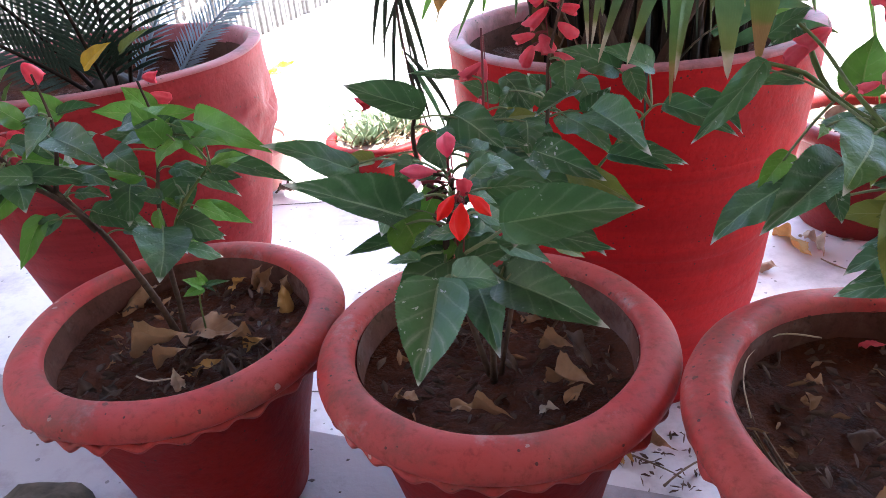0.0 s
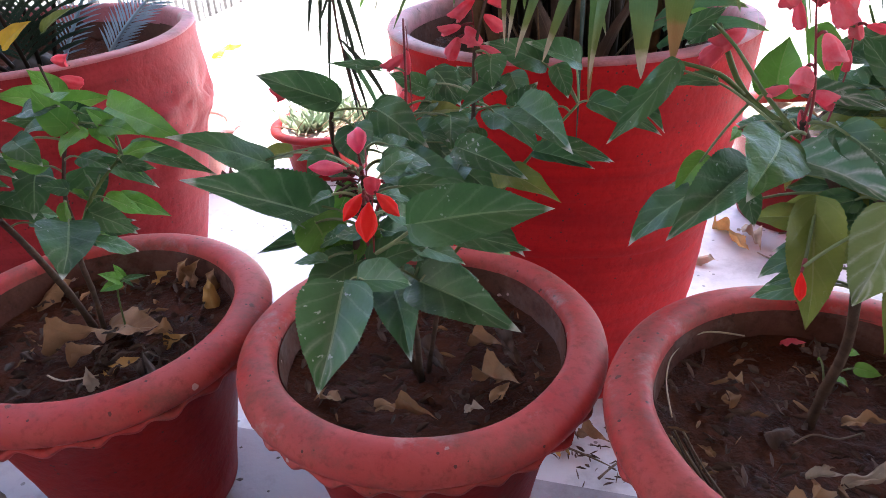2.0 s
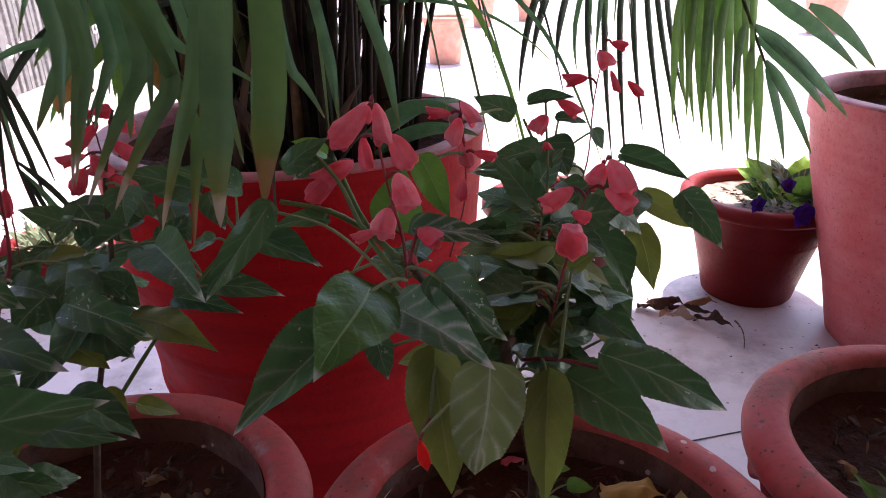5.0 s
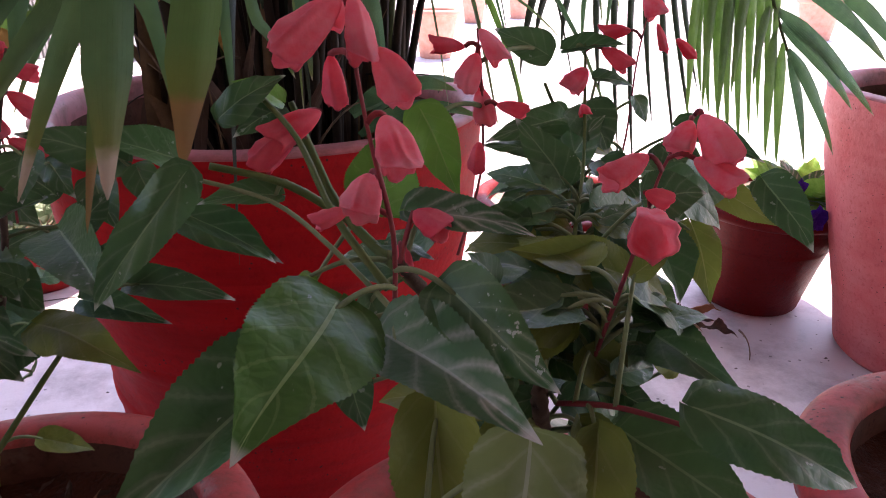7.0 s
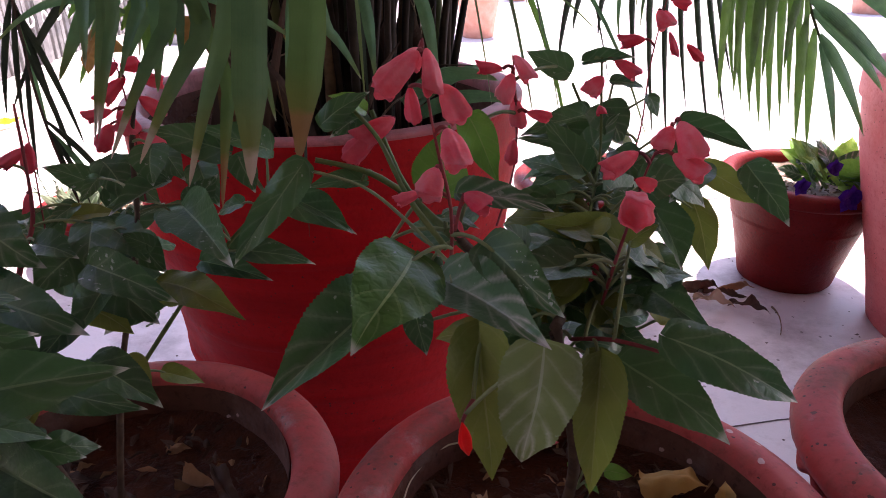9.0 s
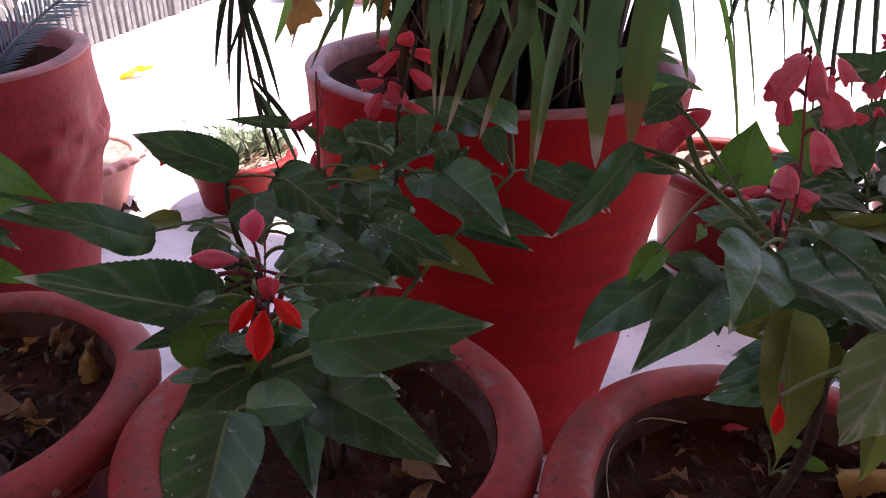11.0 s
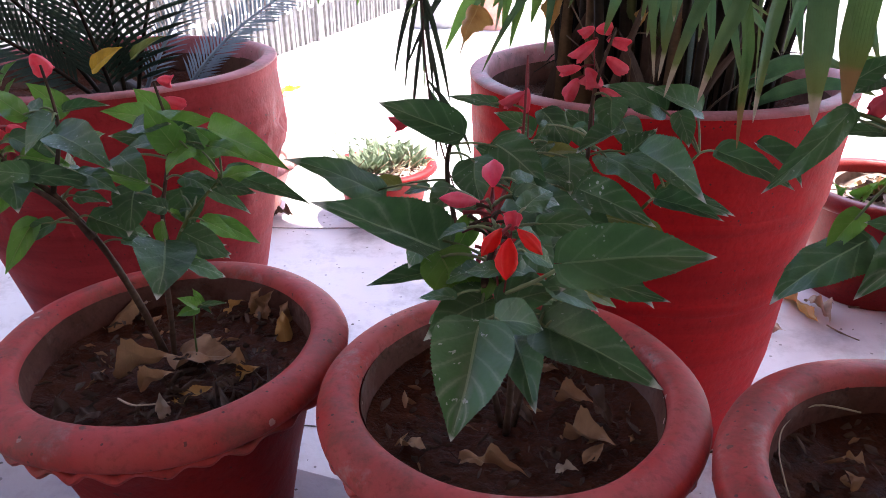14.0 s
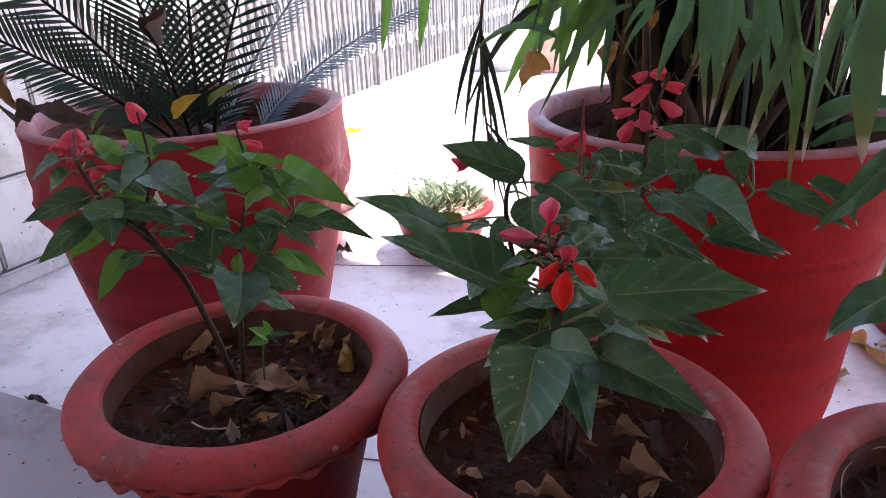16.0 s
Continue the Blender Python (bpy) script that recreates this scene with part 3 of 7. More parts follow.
big_pot(BL, [(0, 0), (0.1592, 0), (0.1667, 0.01057), (0.1826, 0.1057), (0.207, 0.2114), (0.2272, 0.296), (0.2399, 0.3647), (0.2453, 0.4069), (0.2484, 0.4249), (0.2579, 0.4355), (0.2643, 0.4482), (0.2664, 0.4651), (0.2649, 0.4841), (0.2633, 0.5052), (0.2638, 0.5285), (0.2622, 0.5602), (0.2633, 0.5708)],
        "red painted planter with a lumpy collar, holding a cycad", 15.0, 0.228, 0.505, (0.2655, 0.240, 0.588), (), collar_lumps)
big_pot(BR, [(0, 0), (0.15, 0), (0.158, 0.0096), (0.182, 0.1152), (0.222, 0.2688), (0.258, 0.4032), (0.268, 0.48), (0.276, 0.4896), (0.277, 0.528)],
        "red planter with a thick lip, sunlight put into its paint", 18.0, 0.236, 0.47, (0.279, 0.246, 0.5435), (), None, POT_SUNLIT)


def plain_pot(at, R, H, rb, label, seed, mat, soil=PEBBLE, lobes=0, category="flower pot"):
    pot = thing("flower_pot", at, label, category, "pots in the yard")
    body = [(0, 0), (rb, 0), (rb + 0.004, 0.005), (rb + (R * 0.86 - rb) * 0.5, H * 0.42), (R * 0.89, H * 0.875)]
    part("body", lathe(body, 56, at, 0.002, seed), mat, pot)
    wv = (lambda i, a: (0.008 * math.sin(a * lobes) * (0 < i < 5), 0.003 * math.sin(a * lobes) * (0 < i < 5))) if lobes else None
    rim = [(R * 0.885, H * 0.87), (R * 0.97, H * 0.88), (R, H * 0.91), (R * 0.995, H * 0.965), (R * 0.95, H), (R * 0.84, H), (R * 0.81, H * 0.95), (R * 0.79, H * 0.6)]
    part("rim", lathe(rim, 120 if lobes else 64, at, 0.002, seed, wv), mat, pot)
    part("soil", soil_disc(R * 0.80, H * 0.86, at, 0.006, seed, 12), soil, pot, "pale gritty soil")
    return pot


# darker red for two yard pots: their shaded sides are in the paint
POT_SHADED = pot_paint("shaded_red_paint", (0.15, 0.007, 0.006), (0.20, 0.020, 0.018), (0.08, 0.005, 0.004), 0.5, 0.35)
P_PANSY = plain_pot((1.370, 1.520, 0), 0.187, 0.266, 0.104, "red pot of violet pansies on the paving", 21, POT_SHADED)

# ---- leaves and flowers ----
MESHES = {}


def leaf_mesh(kind, mat):
    """A toothed blade of length 1 along y and half-width about 0.5, base and tip on the axis. kind: (bow, fold, ripple, curl, seed)."""
    key = ("leaf", kind, mat.name)
    if key in MESHES:
        return MESHES[key]
    bow, fold, ripple, curl, seed = kind
    dry = abs(curl) > 0.2
    bm = bmesh.new()
    uvl = bm.loops.layers.uv.new("UVMap")
    rows, cols = 60, (-1.0, -0.72, -0.4, -0.08, 0.0, 0.08, 0.4, 0.72, 1.0)
    grid = []
    for i in range(rows + 1):
        s = i / rows
        w = 0.5 * (s ** 0.31) * ((1 - s) ** 0.95) * 2.06 * (1 - 0.30 * max(0.0, (s - 0.70) / 0.30) ** 0.8) + 0.002
        if dry:
            # shrivelled: ragged outline without teeth
            w *= 0.9 + 0.35 * noise.noise(Vector((s * 4, seed * 3, 0))) + 0.12 * noise.noise(Vector((s * 17, seed, 4)))
        elif i % 2 and 2 < i < rows - 1:
            w *= 0.962
        line = []
        for c in cols:
            back = 0.06 * abs(c) * max(0, 0.18 - s) / 0.18
            x = c * w
            z = bow * 4 * s * (1 - s) * (1.0 if dry else 0.45) - (0 if dry else 0.07 * s * s * s) + fold * abs(x) + ripple * math.sin(s * 17 + seed + c * 2) * abs(c) * (1 - s)
            z += curl * (x * x) * 3 * math.sin(s * 3 + seed)
            x += 0.035 * math.sin(s * 3.0 + seed) * s * (1 - s) * 4
            # the skin swells between the side veins
            z += 0.011 * math.cos(2 * math.pi * ((s - 0.27 * abs(c)) * 5.0)) * abs(c) * (1.2 - abs(c)) * min(1, w * 4)
            if dry:
                z += 0.13 * noise.noise(Vector((x * 3 + seed, s * 4, seed))) + 0.25 * abs(c) ** 2 * w * noise.noise(Vector((s * 3, c, seed)))
            z += 0.014 * noise.noise(Vector((x * 6, s * 6, seed)))
            line.append((bm.verts.new((x, s - back, z)), (0.5 + c / 2, s)))
        grid.append(line)
    for i in range(rows):
        for k in range(len(cols) - 1):
            q = (grid[i][k], grid[i][k + 1], grid[i + 1][k + 1], grid[i + 1][k])
            f = bm.faces.new([v for v, _ in q])
            for lp, (_, uv) in zip(f.loops, q):
                lp[uvl].uv = uv
    me = bpy.data.meshes.new("leaf")
    bm.normal_update()
    bm.to_mesh(me)
    bm.free()
    me.materials.append(mat)
    for p in me.polygons:
        p.use_smooth = True
    MESHES[key] = me
    return me


LEAF_KINDS = [(0.10, 0.16, 0.018, 0.0, 0.3), (0.14, 0.10, 0.025, 0.1, 1.9), (0.06, 0.22, 0.02, -0.1, 3.1), (0.17, 0.14, 0.03, 0.15, 4.4), (0.09, 0.05, 0.025, -0.15, 5.2)]
DRY_KINDS = [(0.08, 0.25, 0.06, 0.5, 0.7), (0.05, 0.45, 0.08, -0.5, 2.2), (0.14, 0.15, 0.10, 0.7, 3.9), (0.03, 0.15, 0.07, 0.25, 5.5)]
pick = random.Random(5)


def aim(base, tip, width, normal=(0, -0.6, 0.8), twist=0.0, flat=1.0):
    """A pose with y from base to tip, scaled to that length; x scaled by width."""
    base, tip = Vector(base), Vector(tip)
    y = (tip - base)
    length = y.length
    y.normalize()
    n = Vector(normal)
    n = (n - y * n.dot(y)).normalized()
    n = Matrix.Rotation(twist, 3, y) @ n
    x = y.cross(n)
    m = Matrix((x, y, n)).transposed().to_4x4()
    return Matrix.Translation(base) @ m @ Matrix.Diagonal((length * width, length, length * flat, 1))


def place(ob, parent, m):
    if parent is not None:
        ob.parent = parent
        ob.matrix_parent_inverse = parent.matrix_world.inverted()
    ob.matrix_basis = m
    return ob


STEMS = {}


def through_points(points):
    """A smooth line through all the points."""
    pts = [Vector(p) for p in points]
    fine = []
    for i in range(len(pts) - 1):
        a, b, c, d = pts[max(i - 1, 0)], pts[i], pts[i + 1], pts[min(i + 2, len(pts) - 1)]
        for k in range(5):
            t = k / 5
            fine.append(0.5 * ((2 * b) + (c - a) * t + (2 * a - 5 * b + 4 * c - d) * t * t + (3 * b - a - 3 * c + d) * t ** 3))
    fine.append(pts[-1])
    return fine


def stem(plant, points, r0, r1, mat):
    pts = [Vector(p) for p in points]
    fine = through_points(pts)
    STEMS.setdefault(plant.name, []).extend(fine)
    return part("stem", tube(fine, r0, r1, 7, 0.25), mat, plant)


def leaf(plant, base, tip, width, mat):
    kind = pick.choice(LEAF_KINDS)
    ob = new("leaf", leaf_mesh(kind, mat))
    base, tip = Vector(base), Vector(tip)
    place(ob, plant, aim(base, tip, width, twist=pick.uniform(-0.35, 0.35)))
    near = min(STEMS[plant.name], key=lambda q: (q - base).length + max(0, (q.z - base.z)) * 0.8)
    if 0.004 < (near - base).length < 0.065:
        into = base + (tip - base) * 0.06
        mid = (near + base) / 2 + Vector((0, 0, 0.006))
        part("petiole", tube(bez(near, mid, into, 6), 0.0011, 0.0008, 5), PETIOLE, plant)
    return ob


def hero(plant, base, tip, width, mat, up):
    """A large leaf: broad, arched, its tip bent down; up is the way that its upper side faces."""
    base, tip = Vector(base), Vector(tip)
    ob = new("leaf", leaf_mesh(pick.choice(LEAF_KINDS), mat))
    d = (tip - base).normalized()
    place(ob, plant, aim(base - d * 0.002, tip, width, up, pick.uniform(-0.2, 0.2)))
    near = min(STEMS[plant.name], key=lambda q: (q - base).length + max(0, (q.z - base.z)) * 0.8)
    if 0.004 < (near - base).length < 0.055:
        part("petiole", tube(bez(near, (near + base) / 2 + Vector((0, 0, 0.005)), base + d * 0.004, 6), 0.0010, 0.0008, 6), PETIOLE, plant)
    return ob


def fill_leaves(plant, count, seed, low, high, size, mats, front=-0.35, near=0.0):
    """Small and middle leaves set round the upper stems, so that the bush is dense inside."""
    r = random.Random(seed)
    pool = [q for q in STEMS[plant.name] if low < q.z < high and q.y > near]
    for _ in range(count):
        q = r.choice(pool)
        a = r.uniform(0, 6.283)
        d = Vector((math.cos(a), math.sin(a), r.uniform(-0.45, 0.25)))
        if d.y < front:
            d.y = abs(d.y) * 0.6
        d.normalize()
        b = q + d * r.uniform(0.010, 0.024) + Vector((0, 0, 0.004))
        ln = r.uniform(*size)
        leaf(plant, b, b + (d + Vector((0, 0, -0.25))).normalized() * ln, r.uniform(0.38, 0.60), r.choice(mats))


def bloom_mesh(kind, mat):
    """Salvia calyx (open two-lipped bell) or closed bud, length 1 along y."""
    key = ("bloom", kind, mat.name)
    if key in MESHES:
        return MESHES[key]
    bm = bmesh.new()
    segs = 20
    prof = [(0.0, 0.09), (0.05, 0.22), (0.14, 0.35), (0.28, 0.47), (0.45, 0.54), (0.62, 0.57), (0.76, 0.57)] if kind == "calyx" else [(0.0, 0.06), (0.08, 0.17), (0.2, 0.32), (0.38, 0.46), (0.55, 0.5), (0.72, 0.42), (0.86, 0.26), (0.95, 0.12), (1.0, 0.02)]
    rings = []
    for s, r in prof:
        ring = []
        for k in range(segs):
            a = 2 * math.pi * k / segs
            rr = 0.82 * r * (1 + 0.17 * math.cos(5 * a) * min(1, s * 3)) * (1 + 0.05 * math.cos(14 * a) * s) * (1 + 0.38 * s * noise.noise(Vector((math.cos(a) * 2, math.sin(a) * 2, s * 4))))
            ring.append(bm.verts.new((rr * math.cos(a), s, rr * math.sin(a) * 0.8 + 0.05 * math.sin(s * 3))))
        rings.append(ring)
    if kind == "calyx":
        for f, d in ((1.06, 0.0), (1.0, 0.035), (0.86, 0.0)):
            ring = []
            for k in range(segs):
                a = 2 * math.pi * k / segs
                lip = max(0.0, math.sin(a)) ** 1.6 + 0.75 * max(0.0, -math.sin(a)) ** 2.2 * (0.55 + 0.45 * abs(math.cos(2 * a)))
                crum = noise.noise(Vector((math.cos(a) * 3, math.sin(a) * 3, 2.0)))
                flare = 1.0 + 0.20 * lip * (f - 0.80) / 0.26
                rr = 0.50 * f * flare * (1 + 0.09 * math.cos(5 * a) + 0.20 * crum)
                keel = 0.07 * math.exp(-((a - math.pi / 2) / 0.3) ** 2)
                ring.append(bm.verts.new((rr * math.cos(a) * (1 - 0.25 * lip), 0.76 + 0.19 * lip + d + 0.09 * crum, rr * math.sin(a) * 0.80 + 0.05 + keel)))
            rings.append(ring)
        ring = [bm.verts.new((v.co.x * 0.6, 0.55, v.co.z * 0.6)) for v in rings[-1]]
        rings.append(ring)
    for a, b in zip(rings, rings[1:]):
        for k in range(segs):
            bm.faces.new((a[k], b[k], b[(k + 1) % segs], a[(k + 1) % segs]))
    bm.faces.new(rings[0])
    bm.faces.new(rings[-1][::-1])
    me = bpy.data.meshes.new(kind)
    bm.normal_update()
    bm.to_mesh(me)
    bm.free()
    me.materials.append(mat)
    for p in me.polygons:
        p.use_smooth = True
    MESHES[key] = me
    return me


def bloom(plant, base, tip, width, mat, kind):
    ob = new(kind, bloom_mesh("bud" if kind == "bud" else "calyx", mat))
    base = Vector(base)
    tip = base + (Vector(tip) - base) * (1.0 if kind == "bud" else 1.08 if mat is CALYX_RED and base.x < 0.15 else 0.90)
    place(ob, plant, aim(base, tip, width, twist=pick.uniform(-0.6, 0.6), flat=width))
    near = min(STEMS[plant.name], key=lambda q: (q - base).length)
    if 0.003 < (near - base).length < 0.05:
        part("pedicel", tube(bez(near, (near + base) / 2 + Vector((0, 0, 0.003)), base, 4), 0.0009, 0.0009, 5), STEM_RED, plant)
    return ob


# salvia in the first pot
S_ONE = thing("salvia_plant", (-0.229, 0.593, 0.411), "bushy salvia with light green leaves and faded pink flowers", "plant", "salvias")
stem(S_ONE, ((-0.289, 0.696, 0.376), (-0.286, 0.676, 0.430), (-0.276, 0.634, 0.505), (-0.272, 0.602, 0.560), (-0.292, 0.593, 0.601), (-0.324, 0.590, 0.630), (-0.338, 0.589, 0.662)), 0.0040, 0.0015, STEM_BROWN)
stem(S_ONE, ((-0.268, 0.594, 0.562), (-0.282, 0.593, 0.584), (-0.297, 0.583, 0.607), (-0.318, 0.562, 0.628)), 0.0035, 0.0012, STEM_BROWN)
stem(S_ONE, ((-0.278, 0.694, 0.376), (-0.258, 0.668, 0.440), (-0.226, 0.618, 0.510), (-0.205, 0.595, 0.553), (-0.208, 0.601, 0.583), (-0.200, 0.612, 0.626), (-0.195, 0.613, 0.646), (-0.206, 0.622, 0.685)), 0.0032, 0.0010, STEM_BROWN)
stem(S_ONE, ((-0.212, 0.599, 0.529), (-0.194, 0.611, 0.573), (-0.168, 0.634, 0.604)), 0.0025, 0.0010, STEM)
stem(S_ONE, ((-0.292, 0.593, 0.601), (-0.275, 0.596, 0.654), (-0.277, 0.596, 0.702)), 0.0022, 0.0009, STEM_BROWN)
leaf(S_ONE, (-0.287, 0.565, 0.628), (-0.309, 0.544, 0.637), 0.62, LEAF)
leaf(S_ONE, (-0.271, 0.587, 0.663), (-0.294, 0.574, 0.641), 0.95, LEAF)
leaf(S_ONE, (-0.297, 0.593, 0.664), (-0.331, 0.600, 0.683), 0.47, LEAF_LIGHT)
leaf(S_ONE, (-0.216, 0.601, 0.608), (-0.261, 0.596, 0.620), 0.34, LEAF_LIGHT)
leaf(S_ONE, (-0.205, 0.592, 0.579), (-0.202, 0.582, 0.552), 0.39, LEAF_LIGHT)
leaf(S_ONE, (-0.189, 0.604, 0.639), (-0.202, 0.594, 0.674), 0.67, LEAF_LIGHT)
leaf(S_ONE, (-0.173, 0.596, 0.641), (-0.186, 0.576, 0.627), 0.78, LEAF_LIGHT)
leaf(S_ONE, (-0.163, 0.607, 0.639), (-0.131, 0.600, 0.634), 0.50, LEAF_LIGHT)
leaf(S_ONE, (-0.218, 0.601, 0.654), (-0.185, 0.596, 0.661), 0.62, LEAF)
leaf(S_ONE, (-0.227, 0.591, 0.635), (-0.200, 0.574, 0.621), 0.67, LEAF)
leaf(S_ONE, (-0.243, 0.599, 0.649), (-0.258, 0.578, 0.638), 0.67, LEAF_LIGHT)
leaf(S_ONE, (-0.187, 0.604, 0.614), (-0.161, 0.597, 0.607), 0.62, LEAF)
leaf(S_ONE, (-0.158, 0.616, 0.631), (-0.171, 0.606, 0.654), 0.56, LEAF_LIGHT)
leaf(S_ONE, (-0.212, 0.612, 0.651), (-0.181, 0.606, 0.668), 0.56, LEAF_LIGHT)
leaf(S_ONE, (-0.204, 0.601, 0.588), (-0.220, 0.591, 0.597), 0.67, LEAF)
hero(S_ONE, (-0.184, 0.687, 0.587), (-0.107, 0.673, 0.568), 0.27, LEAF, (0.05, -0.70, 0.72))
hero(S_ONE, (-0.193, 0.685, 0.628), (-0.115, 0.642, 0.611), 0.34, LEAF_LIGHT, (-0.14, -0.58, 0.80))
hero(S_ONE, (-0.241, 0.625, 0.594), (-0.236, 0.592, 0.567), 0.70, LEAF, (0.37, -0.55, 0.75))
hero(S_ONE, (-0.197, 0.576, 0.567), (-0.182, 0.525, 0.551), 0.80, LEAF, (0.26, -0.22, 0.94))
hero(S_ONE, (-0.316, 0.593, 0.575), (-0.331, 0.564, 0.542), 0.39, LEAF_LIGHT, (0.40, -0.77, 0.50))
hero(S_ONE, (-0.347, 0.594, 0.604), (-0.375, 0.558, 0.579), 0.40, LEAF, (0.43, -0.72, 0.55))
hero(S_ONE, (-0.341, 0.594, 0.626), (-0.372, 0.552, 0.621), 0.46, LEAF, (0.60, -0.50, 0.62))
hero(S_ONE, (-0.338, 0.599, 0.599), (-0.357, 0.574, 0.577), 0.49, LEAF_LIGHT, (0.40, -0.75, 0.52))
hero(S_ONE, (-0.312, 0.577, 0.626), (-0.289, 0.547, 0.606), 0.79, LEAF, (0.29, -0.36, 0.89))
hero(S_ONE, (-0.301, 0.572, 0.625), (-0.238, 0.585, 0.612), 0.28, LEAF, (0.28, -0.69, 0.67))
hero(S_ONE, (-0.255, 0.566, 0.658), (-0.206, 0.543, 0.643), 0.52, LEAF, (-0.01, -0.54, 0.84))
hero(S_ONE, (-0.245, 0.698, 0.638), (-0.264, 0.694, 0.663), 0.73, LEAF_LIGHT, (0.60, -0.73, 0.35))
hero(S_ONE, (-0.307, 0.653, 0.652), (-0.328, 0.645, 0.678), 0.62, LEAF_LIGHT, (0.68, -0.65, 0.35))
hero(S_ONE, (-0.299, 0.647, 0.655), (-0.271, 0.664, 0.656), 0.32, LEAF, (0.43, -0.70, 0.57))
hero(S_ONE, (-0.209, 0.640, 0.587), (-0.197, 0.623, 0.561), 1.04, LEAF, (0.35, -0.69, 0.63))
hero(S_ONE, (-0.192, 0.657, 0.552), (-0.154, 0.663, 0.530), 0.42, LEAF_LIGHT, (0.45, -0.66, 0.60))
hero(S_ONE, (-0.207, 0.620, 0.541), (-0.174, 0.636, 0.541), 0.40, LEAF, (0.32, -0.65, 0.68))
hero(S_ONE, (-0.204, 0.665, 0.584), (-0.162, 0.672, 0.556), 0.36, LEAF, (0.48, -0.68, 0.55))
hero(S_ONE, (-0.230, 0.660, 0.641), (-0.262, 0.635, 0.659), 0.54, LEAF_LIGHT, (0.69, -0.55, 0.47))
hero(S_ONE, (-0.223, 0.650, 0.634), (-0.168, 0.649, 0.624), 0.41, LEAF, (0.11, -0.74, 0.66))
hero(S_ONE, (-0.229, 0.671, 0.638), (-0.192, 0.688, 0.638), 0.47, LEAF_LIGHT, (0.35, -0.73, 0.59))
hero(S_ONE, (-0.196, 0.659, 0.621), (-0.180, 0.648, 0.604), 0.71, LEAF_LIGHT, (0.28, -0.68, 0.68))
hero(S_ONE, (-0.234, 0.653, 0.627), (-0.258, 0.631, 0.639), 0.53, LEAF, (0.70, -0.50, 0.51))
hero(S_ONE, (-0.300, 0.603, 0.636), (-0.287, 0.617, 0.652), 1.15, LEAF, (0.35, -0.82, 0.45))
bloom(S_ONE, (-0.360, 0.622, 0.681), (-0.360, 0.604, 0.665), 0.53, CALYX_RED, "calyx")
bloom(S_ONE, (-0.358, 0.620, 0.668), (-0.350, 0.623, 0.655), 0.68, CALYX_RED, "calyx")
bloom(S_ONE, (-0.364, 0.616, 0.671), (-0.372, 0.607, 0.664), 0.78, CALYX_RED, "calyx")
bloom(S_ONE, (-0.358, 0.623, 0.682), (-0.355, 0.622, 0.669), 0.79, CALYX_RED, "calyx")
bloom(S_ONE, (-0.362, 0.618, 0.671), (-0.353, 0.607, 0.655), 0.56, CALYX_RED, "calyx")
bloom(S_ONE, (-0.348, 0.628, 0.668), (-0.337, 0.634, 0.660), 0.83, CALYX_RED, "calyx")
bloom(S_ONE, (-0.350, 0.620, 0.645), (-0.343, 0.622, 0.634), 0.79, CALYX_RED, "calyx")
bloom(S_ONE, (-0.341, 0.627, 0.646), (-0.326, 0.622, 0.637), 0.65, CALYX_RED, "calyx")
bloom(S_ONE, (-0.335, 0.612, 0.628), (-0.328, 0.614, 0.616), 0.75, CALYX_RED, "calyx")
bloom(S_ONE, (-0.323, 0.653, 0.699), (-0.314, 0.656, 0.682), 0.70, CALYX_RED, "calyx")
bloom(S_ONE, (-0.251, 0.713, 0.666), (-0.239, 0.718, 0.663), 0.84, CALYX_RED, "calyx")
bloom(S_ONE, (-0.248, 0.710, 0.649), (-0.231, 0.717, 0.641), 0.58, CALYX_RED, "calyx")
SEEDLING = thing("seedling", (-0.246, 0.674, 0.356), "small pale green seedling with rounded leaves in soil", "plant")
stem(SEEDLING, ((-0.249, 0.685, 0.354), (-0.245, 0.686, 0.427), (-0.236, 0.687, 0.446)), 0.0012, 0.0008, STEM)
leaf(SEEDLING, (-0.239, 0.687, 0.444), (-0.252, 0.677, 0.460), 0.59, LEAF_LIGHT)
leaf(SEEDLING, (-0.235, 0.687, 0.445), (-0.208, 0.690, 0.449), 0.27, LEAF)
leaf(SEEDLING, (-0.238, 0.687, 0.442), (-0.257, 0.676, 0.439), 0.57, LEAF_LIGHT)
leaf(SEEDLING, (-0.234, 0.688, 0.448), (-0.241, 0.688, 0.464), 0.49, LEAF_LIGHT)
leaf(SEEDLING, (-0.233, 0.688, 0.444), (-0.221, 0.679, 0.442), 0.29, LEAF)

# salvia in the second pot
S_TWO = thing("salvia_plant", (0.078, 0.560, 0.395), "scarlet salvia with large dark green toothed leaves", "plant", "salvias")
SPIKE, SPIKE_TOP = (0.060, 0.457, 0.629), (0.061, 0.468, 0.653)
stem(S_TWO, ((0.075, 0.588, 0.388), (0.076, 0.536, 0.509), (0.058, 0.450, 0.598), (0.063, 0.458, 0.637)), 0.0034, 0.0018, STEM_BROWN)
stem(S_TWO, ((0.058, 0.450, 0.598), (0.063, 0.467, 0.627), (0.060, 0.482, 0.652)), 0.0022, 0.0012, STEM_RED)
stem(S_TWO, ((0.063, 0.458, 0.637), (0.071, 0.420, 0.663)), 0.0014, 0.0010, STEM_RED)
stem(S_TWO, ((0.081, 0.598, 0.388), (0.104, 0.605, 0.518), (0.128, 0.629, 0.616), (0.132, 0.647, 0.674), (0.145, 0.653, 0.723)), 0.0028, 0.0010, STEM_BROWN)
